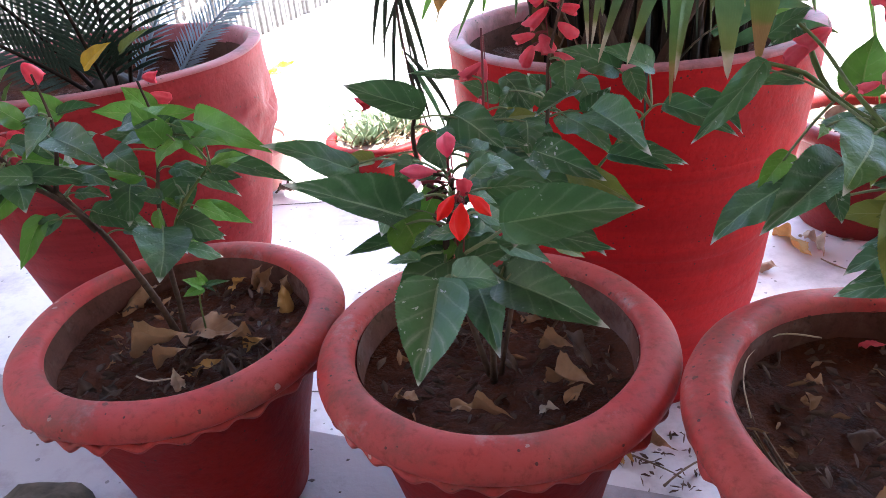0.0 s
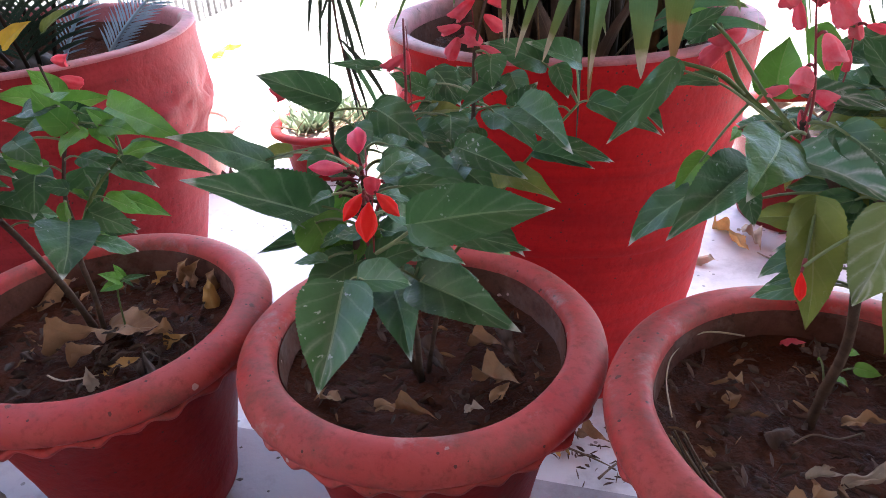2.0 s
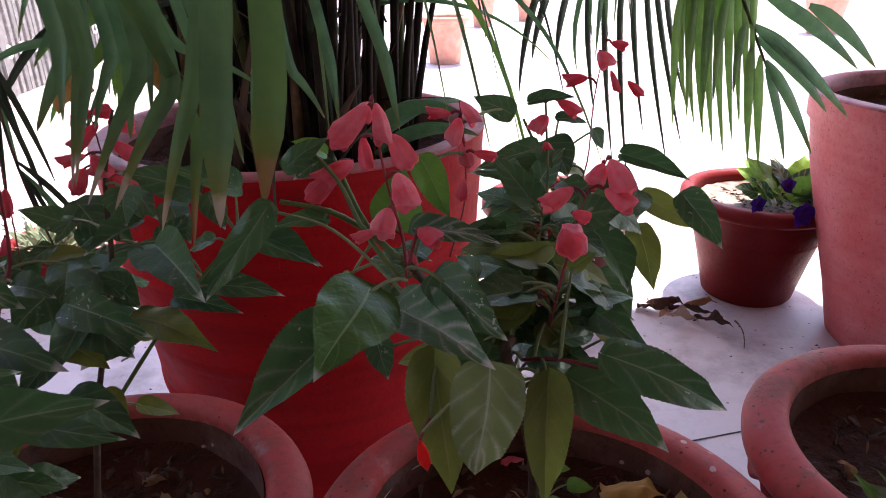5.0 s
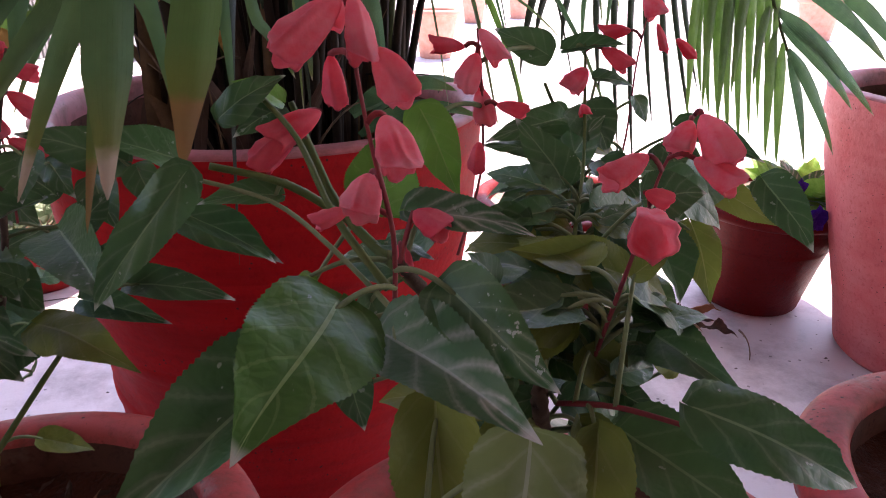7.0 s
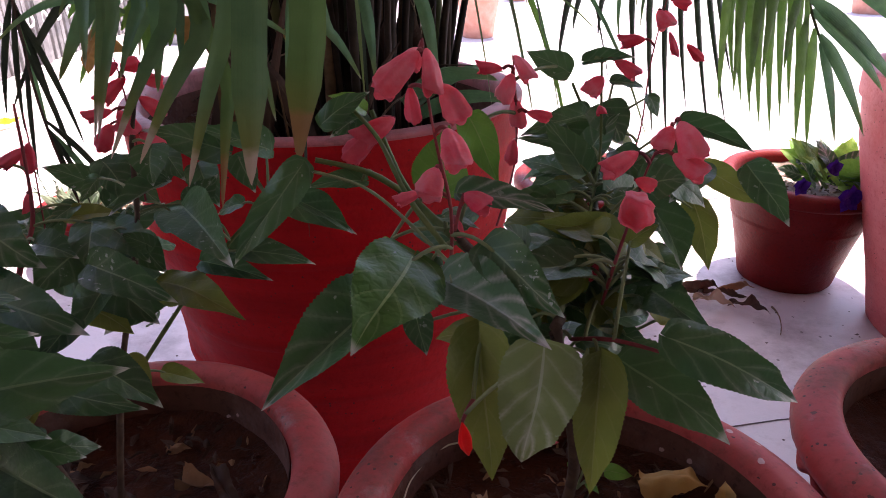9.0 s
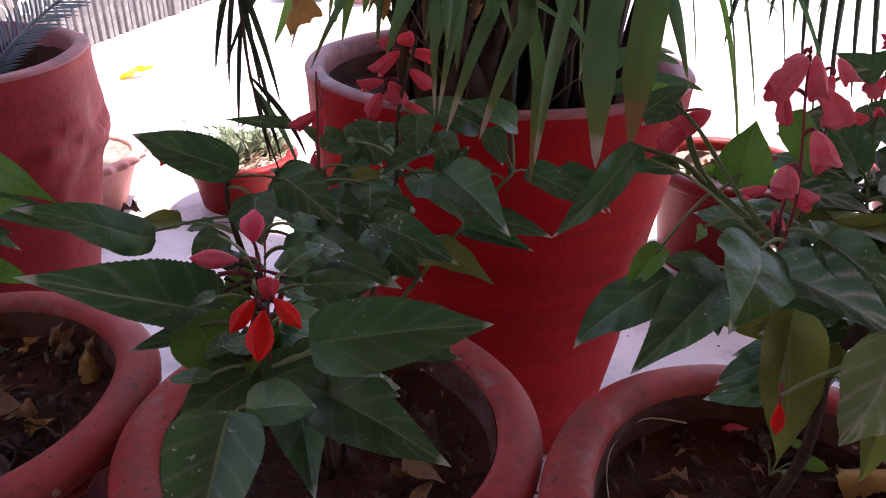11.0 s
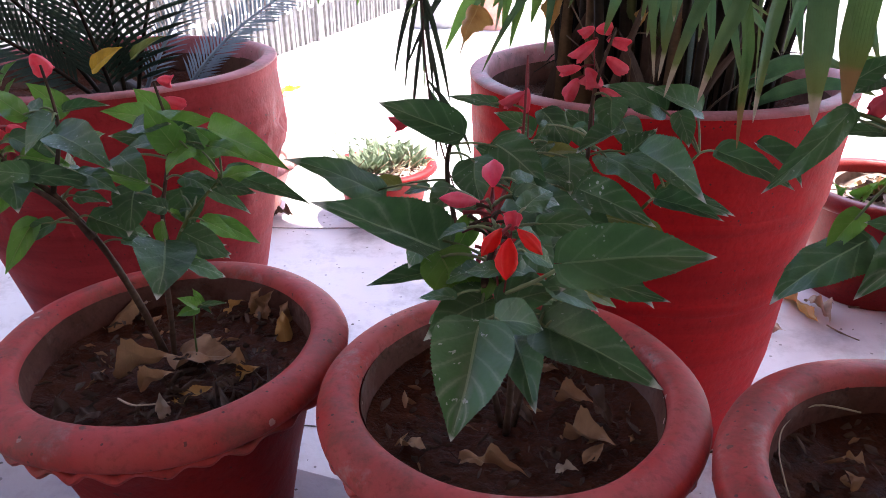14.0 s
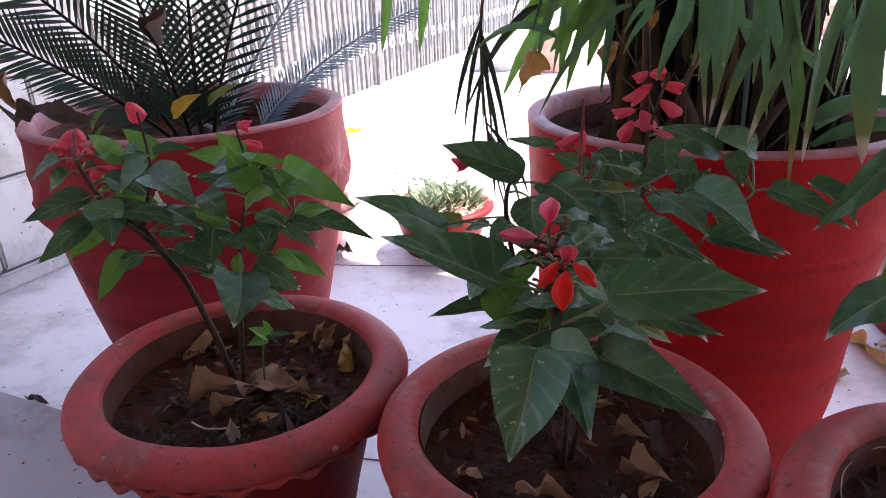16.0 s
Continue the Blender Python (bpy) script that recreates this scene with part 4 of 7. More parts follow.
stem(S_TWO, ((0.071, 0.598, 0.388), (0.042, 0.582, 0.540), (0.026, 0.574, 0.629), (0.031, 0.568, 0.665)), 0.0032, 0.0014, STEM_BROWN)
stem(S_TWO, ((0.109, 0.596, 0.518), (0.165, 0.607, 0.590), (0.214, 0.635, 0.633)), 0.0018, 0.0010, STEM)
stem(S_TWO, ((0.042, 0.582, 0.540), (0.068, 0.596, 0.617), (0.078, 0.607, 0.645), (0.080, 0.617, 0.709)), 0.0022, 0.0008, STEM_RED)
leaf(S_TWO, (0.189, 0.662, 0.660), (0.140, 0.650, 0.682), 0.49, LEAF)
leaf(S_TWO, (0.217, 0.664, 0.658), (0.174, 0.652, 0.681), 0.48, LEAF)
leaf(S_TWO, (0.145, 0.640, 0.673), (0.145, 0.621, 0.653), 0.92, LEAF)
leaf(S_TWO, (0.152, 0.631, 0.651), (0.118, 0.610, 0.641), 0.53, LEAF)
leaf(S_TWO, (0.197, 0.644, 0.662), (0.206, 0.634, 0.638), 0.67, LEAF)
leaf(S_TWO, (0.046, 0.557, 0.650), (0.051, 0.538, 0.626), 1.01, LEAF)
leaf(S_TWO, (0.021, 0.497, 0.619), (0.009, 0.486, 0.603), 1.01, LEAF)
leaf(S_TWO, (0.032, 0.460, 0.626), (0.051, 0.441, 0.603), 0.93, LEAF_LIGHT)
leaf(S_TWO, (0.080, 0.511, 0.615), (0.102, 0.502, 0.593), 0.90, LEAF)
leaf(S_TWO, (0.066, 0.500, 0.623), (0.086, 0.493, 0.623), 0.63, LEAF)
leaf(S_TWO, (0.033, 0.518, 0.645), (0.022, 0.497, 0.635), 0.74, LEAF)
leaf(S_TWO, (-0.011, 0.589, 0.618), (-0.044, 0.586, 0.614), 0.55, LEAF_OLIVE)
leaf(S_TWO, (0.114, 0.589, 0.605), (0.146, 0.563, 0.586), 0.64, LEAF)
leaf(S_TWO, (0.069, 0.568, 0.630), (0.043, 0.566, 0.643), 0.66, LEAF)
leaf(S_TWO, (0.162, 0.641, 0.629), (0.182, 0.643, 0.650), 0.67, LEAF)
leaf(S_TWO, (0.047, 0.509, 0.627), (0.035, 0.497, 0.603), 0.56, LEAF_LIGHT)
leaf(S_TWO, (0.070, 0.472, 0.607), (0.058, 0.451, 0.604), 0.49, LEAF_LIGHT)
leaf(S_TWO, (0.064, 0.471, 0.602), (0.070, 0.463, 0.625), 0.47, LEAF_LIGHT)
leaf(S_TWO, (0.109, 0.541, 0.607), (0.094, 0.521, 0.595), 0.67, LEAF)
leaf(S_TWO, (0.094, 0.501, 0.566), (0.087, 0.490, 0.554), 0.77, LEAF)
leaf(S_TWO, (0.099, 0.618, 0.645), (0.085, 0.598, 0.638), 0.47, LEAF)
leaf(S_TWO, (0.112, 0.600, 0.640), (0.113, 0.571, 0.622), 0.82, LEAF)
leaf(S_TWO, (0.111, 0.637, 0.620), (0.137, 0.610, 0.606), 0.68, LEAF)
leaf(S_TWO, (0.120, 0.581, 0.610), (0.104, 0.541, 0.593), 0.48, LEAF)
leaf(S_TWO, (0.138, 0.620, 0.611), (0.121, 0.619, 0.623), 0.64, LEAF)
leaf(S_TWO, (0.121, 0.676, 0.640), (0.140, 0.658, 0.626), 0.62, LEAF)
leaf(S_TWO, (0.140, 0.697, 0.653), (0.155, 0.679, 0.635), 0.62, LEAF)
leaf(S_TWO, (0.100, 0.675, 0.643), (0.089, 0.655, 0.632), 0.43, LEAF)
leaf(S_TWO, (0.086, 0.579, 0.637), (0.112, 0.561, 0.635), 0.59, LEAF)
bloom(S_TWO, (0.043, 0.489, 0.627), (0.045, 0.489, 0.630), 0.80, STEM_RED, "dry_calyx")
bloom(S_TWO, (0.046, 0.490, 0.637), (0.049, 0.490, 0.639), 0.80, STEM_RED, "dry_calyx")
bloom(S_TWO, (0.048, 0.490, 0.629), (0.051, 0.490, 0.631), 0.80, STEM_RED, "dry_calyx")
bloom(S_TWO, (0.051, 0.490, 0.640), (0.054, 0.491, 0.643), 0.80, STEM_RED, "dry_calyx")
stem(S_TWO, ((0.069, 0.446, 0.599), (0.065, 0.447, 0.620), (0.063, 0.478, 0.638), (0.060, 0.506, 0.652)), 0.00075, 0.00056, STEM_RED)
stem(S_TWO, ((0.069, 0.442, 0.612), (0.071, 0.437, 0.633), (0.072, 0.439, 0.652)), 0.0006, 0.00048, STEM_RED)
stem(S_TWO, ((0.069, 0.441, 0.609), (0.054, 0.455, 0.615), (0.031, 0.495, 0.609)), 0.00127, 0.00096, PETIOLE)
stem(S_TWO, ((0.070, 0.442, 0.612), (0.086, 0.424, 0.631), (0.100, 0.411, 0.648)), 0.00127, 0.00096, PETIOLE)
stem(S_TWO, ((0.069, 0.438, 0.605), (0.064, 0.419, 0.611), (0.057, 0.400, 0.615)), 0.0012, 0.00096, PETIOLE)
stem(S_TWO, ((0.070, 0.448, 0.601), (0.083, 0.454, 0.593), (0.094, 0.454, 0.584)), 0.00105, 0.0008, PETIOLE)
stem(S_TWO, ((0.134, 0.644, 0.634), (0.133, 0.654, 0.678), (0.130, 0.659, 0.713), (0.128, 0.661, 0.725)), 0.00068, 0.0004, STEM_RED)
stem(S_TWO, ((0.083, 0.605, 0.633), (0.082, 0.617, 0.674), (0.081, 0.624, 0.702)), 0.00052, 0.0004, STEM_RED)
hero(S_TWO, (0.057, 0.400, 0.615), (0.047, 0.354, 0.584), 0.69, LEAF_SPOT, (0.05, -0.58, 0.82))
hero(S_TWO, (0.060, 0.440, 0.608), (0.028, 0.414, 0.599), 0.66, LEAF, (0.21, -0.54, 0.81))
hero(S_TWO, (0.072, 0.481, 0.569), (0.088, 0.412, 0.559), 0.47, LEAF, (-0.14, -0.18, 0.97))
hero(S_TWO, (0.094, 0.454, 0.584), (0.151, 0.405, 0.582), 0.44, LEAF, (-0.36, -0.44, 0.82))
hero(S_TWO, (0.031, 0.487, 0.614), (-0.030, 0.438, 0.667), 0.38, LEAF_SPOT, (0.76, -0.49, 0.42))
hero(S_TWO, (0.099, 0.411, 0.648), (0.170, 0.411, 0.655), 0.42, LEAF, (-0.07, -0.70, 0.71))
hero(S_TWO, (0.069, 0.439, 0.607), (0.102, 0.439, 0.619), 0.60, LEAF, (-0.25, -0.69, 0.68))
hero(S_TWO, (0.056, 0.441, 0.610), (0.036, 0.459, 0.625), 0.74, LEAF_LIGHT, (-0.00, -0.64, 0.77))
hero(S_TWO, (-0.020, 0.551, 0.626), (-0.071, 0.518, 0.662), 0.35, LEAF, (0.69, -0.57, 0.44))
hero(S_TWO, (0.035, 0.548, 0.671), (-0.019, 0.556, 0.690), 0.42, LEAF, (0.09, -0.79, 0.61))
hero(S_TWO, (0.028, 0.508, 0.591), (-0.021, 0.496, 0.584), 0.26, LEAF, (0.07, -0.69, 0.72))
hero(S_TWO, (0.115, 0.472, 0.608), (0.161, 0.451, 0.607), 0.33, LEAF, (-0.26, -0.62, 0.74))
hero(S_TWO, (0.166, 0.601, 0.643), (0.195, 0.536, 0.635), 0.44, LEAF, (-0.46, -0.31, 0.83))
hero(S_TWO, (0.120, 0.559, 0.629), (0.165, 0.529, 0.618), 0.43, LEAF_SPOT, (-0.25, -0.66, 0.71))
hero(S_TWO, (0.142, 0.616, 0.586), (0.194, 0.571, 0.581), 0.41, LEAF_OLIVE, (-0.28, -0.42, 0.86))
hero(S_TWO, (0.074, 0.530, 0.633), (0.130, 0.490, 0.626), 0.46, LEAF, (-0.32, -0.58, 0.75))
hero(S_TWO, (0.061, 0.571, 0.656), (0.097, 0.552, 0.634), 0.66, LEAF_SPOT, (-0.01, -0.77, 0.64))
hero(S_TWO, (0.177, 0.577, 0.617), (0.215, 0.554, 0.613), 0.34, LEAF, (-0.32, -0.65, 0.68))
hero(S_TWO, (0.056, 0.627, 0.670), (0.022, 0.607, 0.682), 0.23, LEAF, (0.55, -0.65, 0.52))
hero(S_TWO, (0.097, 0.467, 0.595), (0.114, 0.470, 0.604), 0.89, LEAF_OLIVE, (-0.20, -0.71, 0.67))
hero(S_TWO, (0.146, 0.655, 0.622), (0.183, 0.600, 0.606), 0.42, LEAF, (-0.17, -0.38, 0.91))
hero(S_TWO, (0.097, 0.638, 0.601), (0.132, 0.604, 0.579), 0.59, LEAF_SPOT, (0.04, -0.51, 0.86))
hero(S_TWO, (0.111, 0.670, 0.613), (0.086, 0.656, 0.600), 0.80, LEAF, (0.13, -0.79, 0.60))
hero(S_TWO, (0.098, 0.700, 0.645), (0.120, 0.677, 0.622), 0.62, LEAF, (0.12, -0.64, 0.76))
hero(S_TWO, (0.118, 0.698, 0.622), (0.096, 0.707, 0.635), 0.67, LEAF, (0.12, -0.71, 0.70))
hero(S_TWO, (0.122, 0.648, 0.605), (0.143, 0.624, 0.590), 0.60, LEAF, (0.03, -0.52, 0.85))
hero(S_TWO, (0.103, 0.586, 0.589), (0.128, 0.575, 0.574), 0.64, LEAF_OLIVE, (0.18, -0.61, 0.77))
hero(S_TWO, (0.127, 0.504, 0.600), (0.161, 0.481, 0.586), 0.52, LEAF, (0.05, -0.47, 0.88))
hero(S_TWO, (0.135, 0.523, 0.586), (0.150, 0.507, 0.573), 0.68, LEAF_OLIVE, (0.15, -0.52, 0.84))
hero(S_TWO, (0.188, 0.628, 0.600), (0.241, 0.609, 0.595), 0.36, LEAF, (-0.16, -0.64, 0.75))
hero(S_TWO, (0.222, 0.607, 0.643), (0.268, 0.580, 0.627), 0.35, LEAF, (-0.12, -0.66, 0.74))
hero(S_TWO, (0.164, 0.694, 0.640), (0.177, 0.667, 0.618), 0.64, LEAF, (0.06, -0.61, 0.79))
hero(S_TWO, (0.137, 0.706, 0.629), (0.116, 0.716, 0.646), 0.68, LEAF, (0.14, -0.74, 0.66))
hero(S_TWO, (0.093, 0.676, 0.614), (0.105, 0.658, 0.589), 0.71, LEAF_SPOT, (0.26, -0.72, 0.64))
hero(S_TWO, (0.075, 0.643, 0.616), (0.041, 0.641, 0.635), 0.64, LEAF, (0.37, -0.73, 0.58))
hero(S_TWO, (0.100, 0.664, 0.602), (0.137, 0.687, 0.618), 0.56, LEAF, (0.14, -0.72, 0.68))
hero(S_TWO, (0.114, 0.641, 0.593), (0.098, 0.607, 0.576), 0.83, LEAF, (0.22, -0.52, 0.83))
hero(S_TWO, (0.091, 0.623, 0.612), (0.073, 0.590, 0.600), 0.78, LEAF, (0.32, -0.48, 0.82))
hero(S_TWO, (0.133, 0.637, 0.580), (0.103, 0.600, 0.562), 0.72, LEAF, (0.22, -0.56, 0.80))
hero(S_TWO, (0.096, 0.701, 0.613), (0.123, 0.711, 0.629), 0.66, LEAF, (-0.03, -0.83, 0.56))
hero(S_TWO, (0.073, 0.642, 0.589), (0.105, 0.629, 0.573), 0.73, LEAF_SPOT, (0.11, -0.68, 0.73))
hero(S_TWO, (0.122, 0.720, 0.626), (0.097, 0.723, 0.645), 0.59, LEAF, (0.30, -0.81, 0.50))
hero(S_TWO, (0.087, 0.705, 0.629), (0.055, 0.703, 0.645), 0.55, LEAF, (0.33, -0.77, 0.55))
bloom(S_TWO, (0.061, 0.472, 0.663), (0.061, 0.482, 0.676), 0.89, BUD_PINK, "bud")
bloom(S_TWO, (0.054, 0.469, 0.655), (0.031, 0.468, 0.657), 0.47, BUD_PINK, "bud")
bloom(S_TWO, (0.067, 0.436, 0.654), (0.057, 0.425, 0.643), 0.49, SCARLET, "bud")
bloom(S_TWO, (0.071, 0.431, 0.651), (0.070, 0.415, 0.635), 0.58, SCARLET, "bud")
bloom(S_TWO, (0.075, 0.436, 0.654), (0.088, 0.425, 0.645), 0.46, SCARLET, "bud")
bloom(S_TWO, (0.072, 0.438, 0.652), (0.072, 0.442, 0.661), 0.85, CALYX_RED, "calyx")
bloom(S_TWO, (0.004, 0.571, 0.674), (-0.011, 0.568, 0.669), 0.64, CALYX_RED, "calyx")
bloom(S_TWO, (0.133, 0.659, 0.713), (0.116, 0.657, 0.698), 0.44, CALYX_RED, "calyx")
bloom(S_TWO, (0.140, 0.658, 0.713), (0.156, 0.655, 0.709), 0.52, CALYX_RED, "calyx")
bloom(S_TWO, (0.140, 0.656, 0.701), (0.155, 0.651, 0.690), 0.47, CALYX_RED, "calyx")
bloom(S_TWO, (0.122, 0.656, 0.693), (0.105, 0.656, 0.689), 0.46, CALYX_RED, "calyx")
bloom(S_TWO, (0.126, 0.655, 0.693), (0.134, 0.651, 0.678), 0.62, CALYX_RED, "calyx")
bloom(S_TWO, (0.120, 0.654, 0.685), (0.112, 0.651, 0.669), 0.55, CALYX_RED, "calyx")
bloom(S_TWO, (0.137, 0.651, 0.678), (0.151, 0.647, 0.668), 0.53, CALYX_RED, "calyx")
bloom(S_TWO, (0.130, 0.660, 0.722), (0.120, 0.660, 0.716), 0.67, CALYX_RED, "calyx")
bloom(S_TWO, (0.131, 0.660, 0.720), (0.143, 0.659, 0.722), 0.70, CALYX_RED, "calyx")
bloom(S_TWO, (0.134, 0.654, 0.689), (0.124, 0.653, 0.679), 0.66, CALYX_RED, "calyx")
bloom(S_TWO, (0.080, 0.620, 0.682), (0.063, 0.617, 0.672), 0.39, CALYX_RED, "calyx")
bloom(S_TWO, (0.081, 0.620, 0.685), (0.079, 0.616, 0.668), 0.42, CALYX_RED, "calyx")
bloom(S_TWO, (0.076, 0.613, 0.656), (0.075, 0.609, 0.645), 0.49, CALYX_RED, "calyx")

for k in range(26):
    # dried stalks and shrivelled calyces on the old spike behind the scarlet flower
    q = Vector(SPIKE).lerp(Vector(SPIKE_TOP), pick.random())
    e = q + Vector((pick.uniform(-1, 1), pick.uniform(-1, 0.6), pick.uniform(-0.2, 0.9))).normalized() * pick.uniform(0.008, 0.017)
    part("dry_calyx", tube(bez(q, (q + e) / 2 + Vector((0, 0, 0.002)), e, 4), 0.0005, 0.0013, 5), (STEM_RED, STEM_BROWN, PETIOLE)[k % 3], S_TWO)

# salvia in the third pot
S_THREE = thing("salvia_plant", (0.393, 0.512, 0.405), "tall salvia with pink calyx spikes and mildewed leaves", "plant", "salvias")
stem(S_THREE, ((0.393, 0.512, 0.395), (0.388, 0.500, 0.440), (0.384, 0.482, 0.507), (0.364, 0.462, 0.588), (0.342, 0.423, 0.640), (0.353, 0.445, 0.634)), 0.0044, 0.0026, STEM_BROWN)
stem(S_THREE, ((0.364, 0.462, 0.588), (0.329, 0.453, 0.645), (0.310, 0.452, 0.670), (0.301, 0.443, 0.684)), 0.0030, 0.0018, STEM_BROWN)
stem(S_THREE, ((0.388, 0.492, 0.652), (0.442, 0.629, 0.661), (0.431, 0.647, 0.698)), 0.0022, 0.0010, STEM)
stem(S_THREE, ((0.310, 0.452, 0.670), (0.289, 0.496, 0.684), (0.275, 0.514, 0.720)), 0.0024, 0.0014, STEM)
stem(S_THREE, ((0.294, 0.497, 0.677), (0.271, 0.487, 0.697), (0.246, 0.485, 0.706)), 0.0018, 0.0012, STEM)
stem(S_THREE, ((0.359, 0.445, 0.621), (0.372, 0.427, 0.630), (0.390, 0.410, 0.631)), 0.0013, 0.0009, STEM_RED)
leaf(S_THREE, (0.374, 0.455, 0.636), (0.386, 0.446, 0.617), 0.85, LEAF_OLIVE)
leaf(S_THREE, (0.431, 0.584, 0.712), (0.456, 0.585, 0.707), 0.34, LEAF)
leaf(S_THREE, (0.421, 0.574, 0.700), (0.430, 0.557, 0.680), 1.08, LEAF)
leaf(S_THREE, (0.421, 0.592, 0.690), (0.373, 0.581, 0.683), 0.35, LEAF)
leaf(S_THREE, (0.413, 0.583, 0.672), (0.369, 0.581, 0.682), 0.30, LEAF)
leaf(S_THREE, (0.400, 0.574, 0.689), (0.411, 0.556, 0.662), 0.88, LEAF)
leaf(S_THREE, (0.472, 0.612, 0.695), (0.477, 0.603, 0.682), 0.88, LEAF)
leaf(S_THREE, (0.449, 0.503, 0.685), (0.424, 0.484, 0.672), 0.63, LEAF)
leaf(S_THREE, (0.396, 0.465, 0.690), (0.416, 0.457, 0.694), 0.90, LEAF)
leaf(S_THREE, (0.384, 0.447, 0.669), (0.398, 0.447, 0.677), 0.65, LEAF_OLIVE)
leaf(S_THREE, (0.373, 0.464, 0.660), (0.353, 0.454, 0.654), 0.64, LEAF_OLIVE)
leaf(S_THREE, (0.340, 0.463, 0.663), (0.329, 0.462, 0.677), 0.76, LEAF)
leaf(S_THREE, (0.272, 0.514, 0.720), (0.255, 0.513, 0.729), 0.60, LEAF_LIGHT)
leaf(S_THREE, (0.272, 0.514, 0.718), (0.254, 0.504, 0.711), 0.60, LEAF)
leaf(S_THREE, (0.268, 0.486, 0.694), (0.240, 0.485, 0.694), 0.39, LEAF)
leaf(S_THREE, (0.275, 0.460, 0.675), (0.268, 0.450, 0.672), 0.50, LEAF_LIGHT)
leaf(S_THREE, (0.367, 0.518, 0.666), (0.394, 0.519, 0.670), 0.53, LEAF)
leaf(S_THREE, (0.295, 0.461, 0.664), (0.284, 0.450, 0.645), 0.45, LEAF)
leaf(S_THREE, (0.299, 0.461, 0.683), (0.312, 0.444, 0.685), 0.45, LEAF)
leaf(S_THREE, (0.422, 0.465, 0.614), (0.401, 0.465, 0.627), 0.50, LEAF_OLIVE)
leaf(S_THREE, (0.387, 0.537, 0.635), (0.363, 0.536, 0.660), 0.57, LEAF)
leaf(S_THREE, (0.424, 0.538, 0.665), (0.399, 0.528, 0.656), 0.74, LEAF)
leaf(S_THREE, (0.431, 0.566, 0.673), (0.440, 0.539, 0.660), 0.67, LEAF)
leaf(S_THREE, (0.447, 0.539, 0.687), (0.460, 0.513, 0.668), 0.65, LEAF)
leaf(S_THREE, (0.347, 0.444, 0.617), (0.328, 0.443, 0.593), 0.76, LEAF_OLIVE)
leaf(S_THREE, (0.369, 0.445, 0.612), (0.384, 0.453, 0.562), 0.39, LEAF_OLIVE)
bloom(S_THREE, (0.303, 0.452, 0.687), (0.303, 0.443, 0.678), 0.50, CALYX_RED, "calyx")
bloom(S_THREE, (0.284, 0.496, 0.720), (0.262, 0.491, 0.709), 0.50, CALYX_RED, "calyx")
bloom(S_THREE, (0.276, 0.496, 0.715), (0.257, 0.490, 0.700), 0.45, CALYX_RED, "calyx")
bloom(S_THREE, (0.507, 0.632, 0.724), (0.521, 0.632, 0.711), 0.40, CALYX_RED, "calyx")
bloom(S_THREE, (0.492, 0.631, 0.733), (0.500, 0.631, 0.714), 0.30, CALYX_RED, "calyx")
stem(S_THREE, ((0.302, 0.410, 0.620), (0.297, 0.401, 0.622), (0.294, 0.396, 0.621)), 0.0012, 0.0008, STEM_RED)
bloom(S_THREE, (0.294, 0.396, 0.621), (0.297, 0.396, 0.603), 0.35, SCARLET, "bud")
stem(S_THREE, ((0.378, 0.458, 0.624), (0.376, 0.443, 0.660), (0.381, 0.440, 0.689), (0.389, 0.446, 0.707), (0.401, 0.450, 0.724)), 0.00082, 0.00056, STEM_RED)
stem(S_THREE, ((0.297, 0.431, 0.674), (0.296, 0.427, 0.701), (0.290, 0.424, 0.728), (0.287, 0.426, 0.748), (0.286, 0.429, 0.766)), 0.00082, 0.00048, STEM_RED)
stem(S_THREE, ((0.327, 0.469, 0.673), (0.340, 0.486, 0.697), (0.341, 0.491, 0.726), (0.340, 0.496, 0.747)), 0.00068, 0.0004, STEM_RED)
stem(S_THREE, ((0.385, 0.497, 0.656), (0.409, 0.542, 0.677), (0.411, 0.551, 0.708), (0.411, 0.556, 0.733)), 0.00105, 0.00064, STEM)
stem(S_THREE, ((0.432, 0.557, 0.653), (0.466, 0.606, 0.673), (0.472, 0.614, 0.717), (0.480, 0.616, 0.762)), 0.00068, 0.0004, STEM_RED)
stem(S_THREE, ((0.297, 0.431, 0.674), (0.282, 0.451, 0.687), (0.265, 0.468, 0.698), (0.239, 0.472, 0.707)), 0.0009, 0.00064, PETIOLE)
stem(S_THREE, ((0.296, 0.435, 0.680), (0.283, 0.455, 0.697), (0.275, 0.483, 0.714), (0.264, 0.498, 0.726)), 0.00135, 0.00088, STEM)
hero(S_THREE, (0.278, 0.416, 0.686), (0.252, 0.374, 0.676), 0.68, LEAF_LIT, (0.15, -0.35, 0.92))
hero(S_THREE, (0.266, 0.416, 0.670), (0.219, 0.380, 0.654), 0.44, LEAF_SPOT, (-0.05, -0.50, 0.86))
hero(S_THREE, (0.272, 0.486, 0.630), (0.224, 0.479, 0.593), 0.50, LEAF, (-0.30, -0.60, 0.74))
hero(S_THREE, (0.293, 0.421, 0.672), (0.318, 0.370, 0.672), 0.43, LEAF_MILDEW, (-0.46, -0.22, 0.86))
hero(S_THREE, (0.309, 0.416, 0.688), (0.327, 0.380, 0.676), 0.46, LEAF_SPOT, (-0.35, -0.45, 0.82))
hero(S_THREE, (0.308, 0.424, 0.644), (0.310, 0.405, 0.575), 0.39, LEAF_OLIVE, (-0.18, -0.95, 0.25))
hero(S_THREE, (0.320, 0.379, 0.663), (0.313, 0.376, 0.611), 0.56, LEAF_MILDOLIVE, (-0.45, -0.88, 0.11))
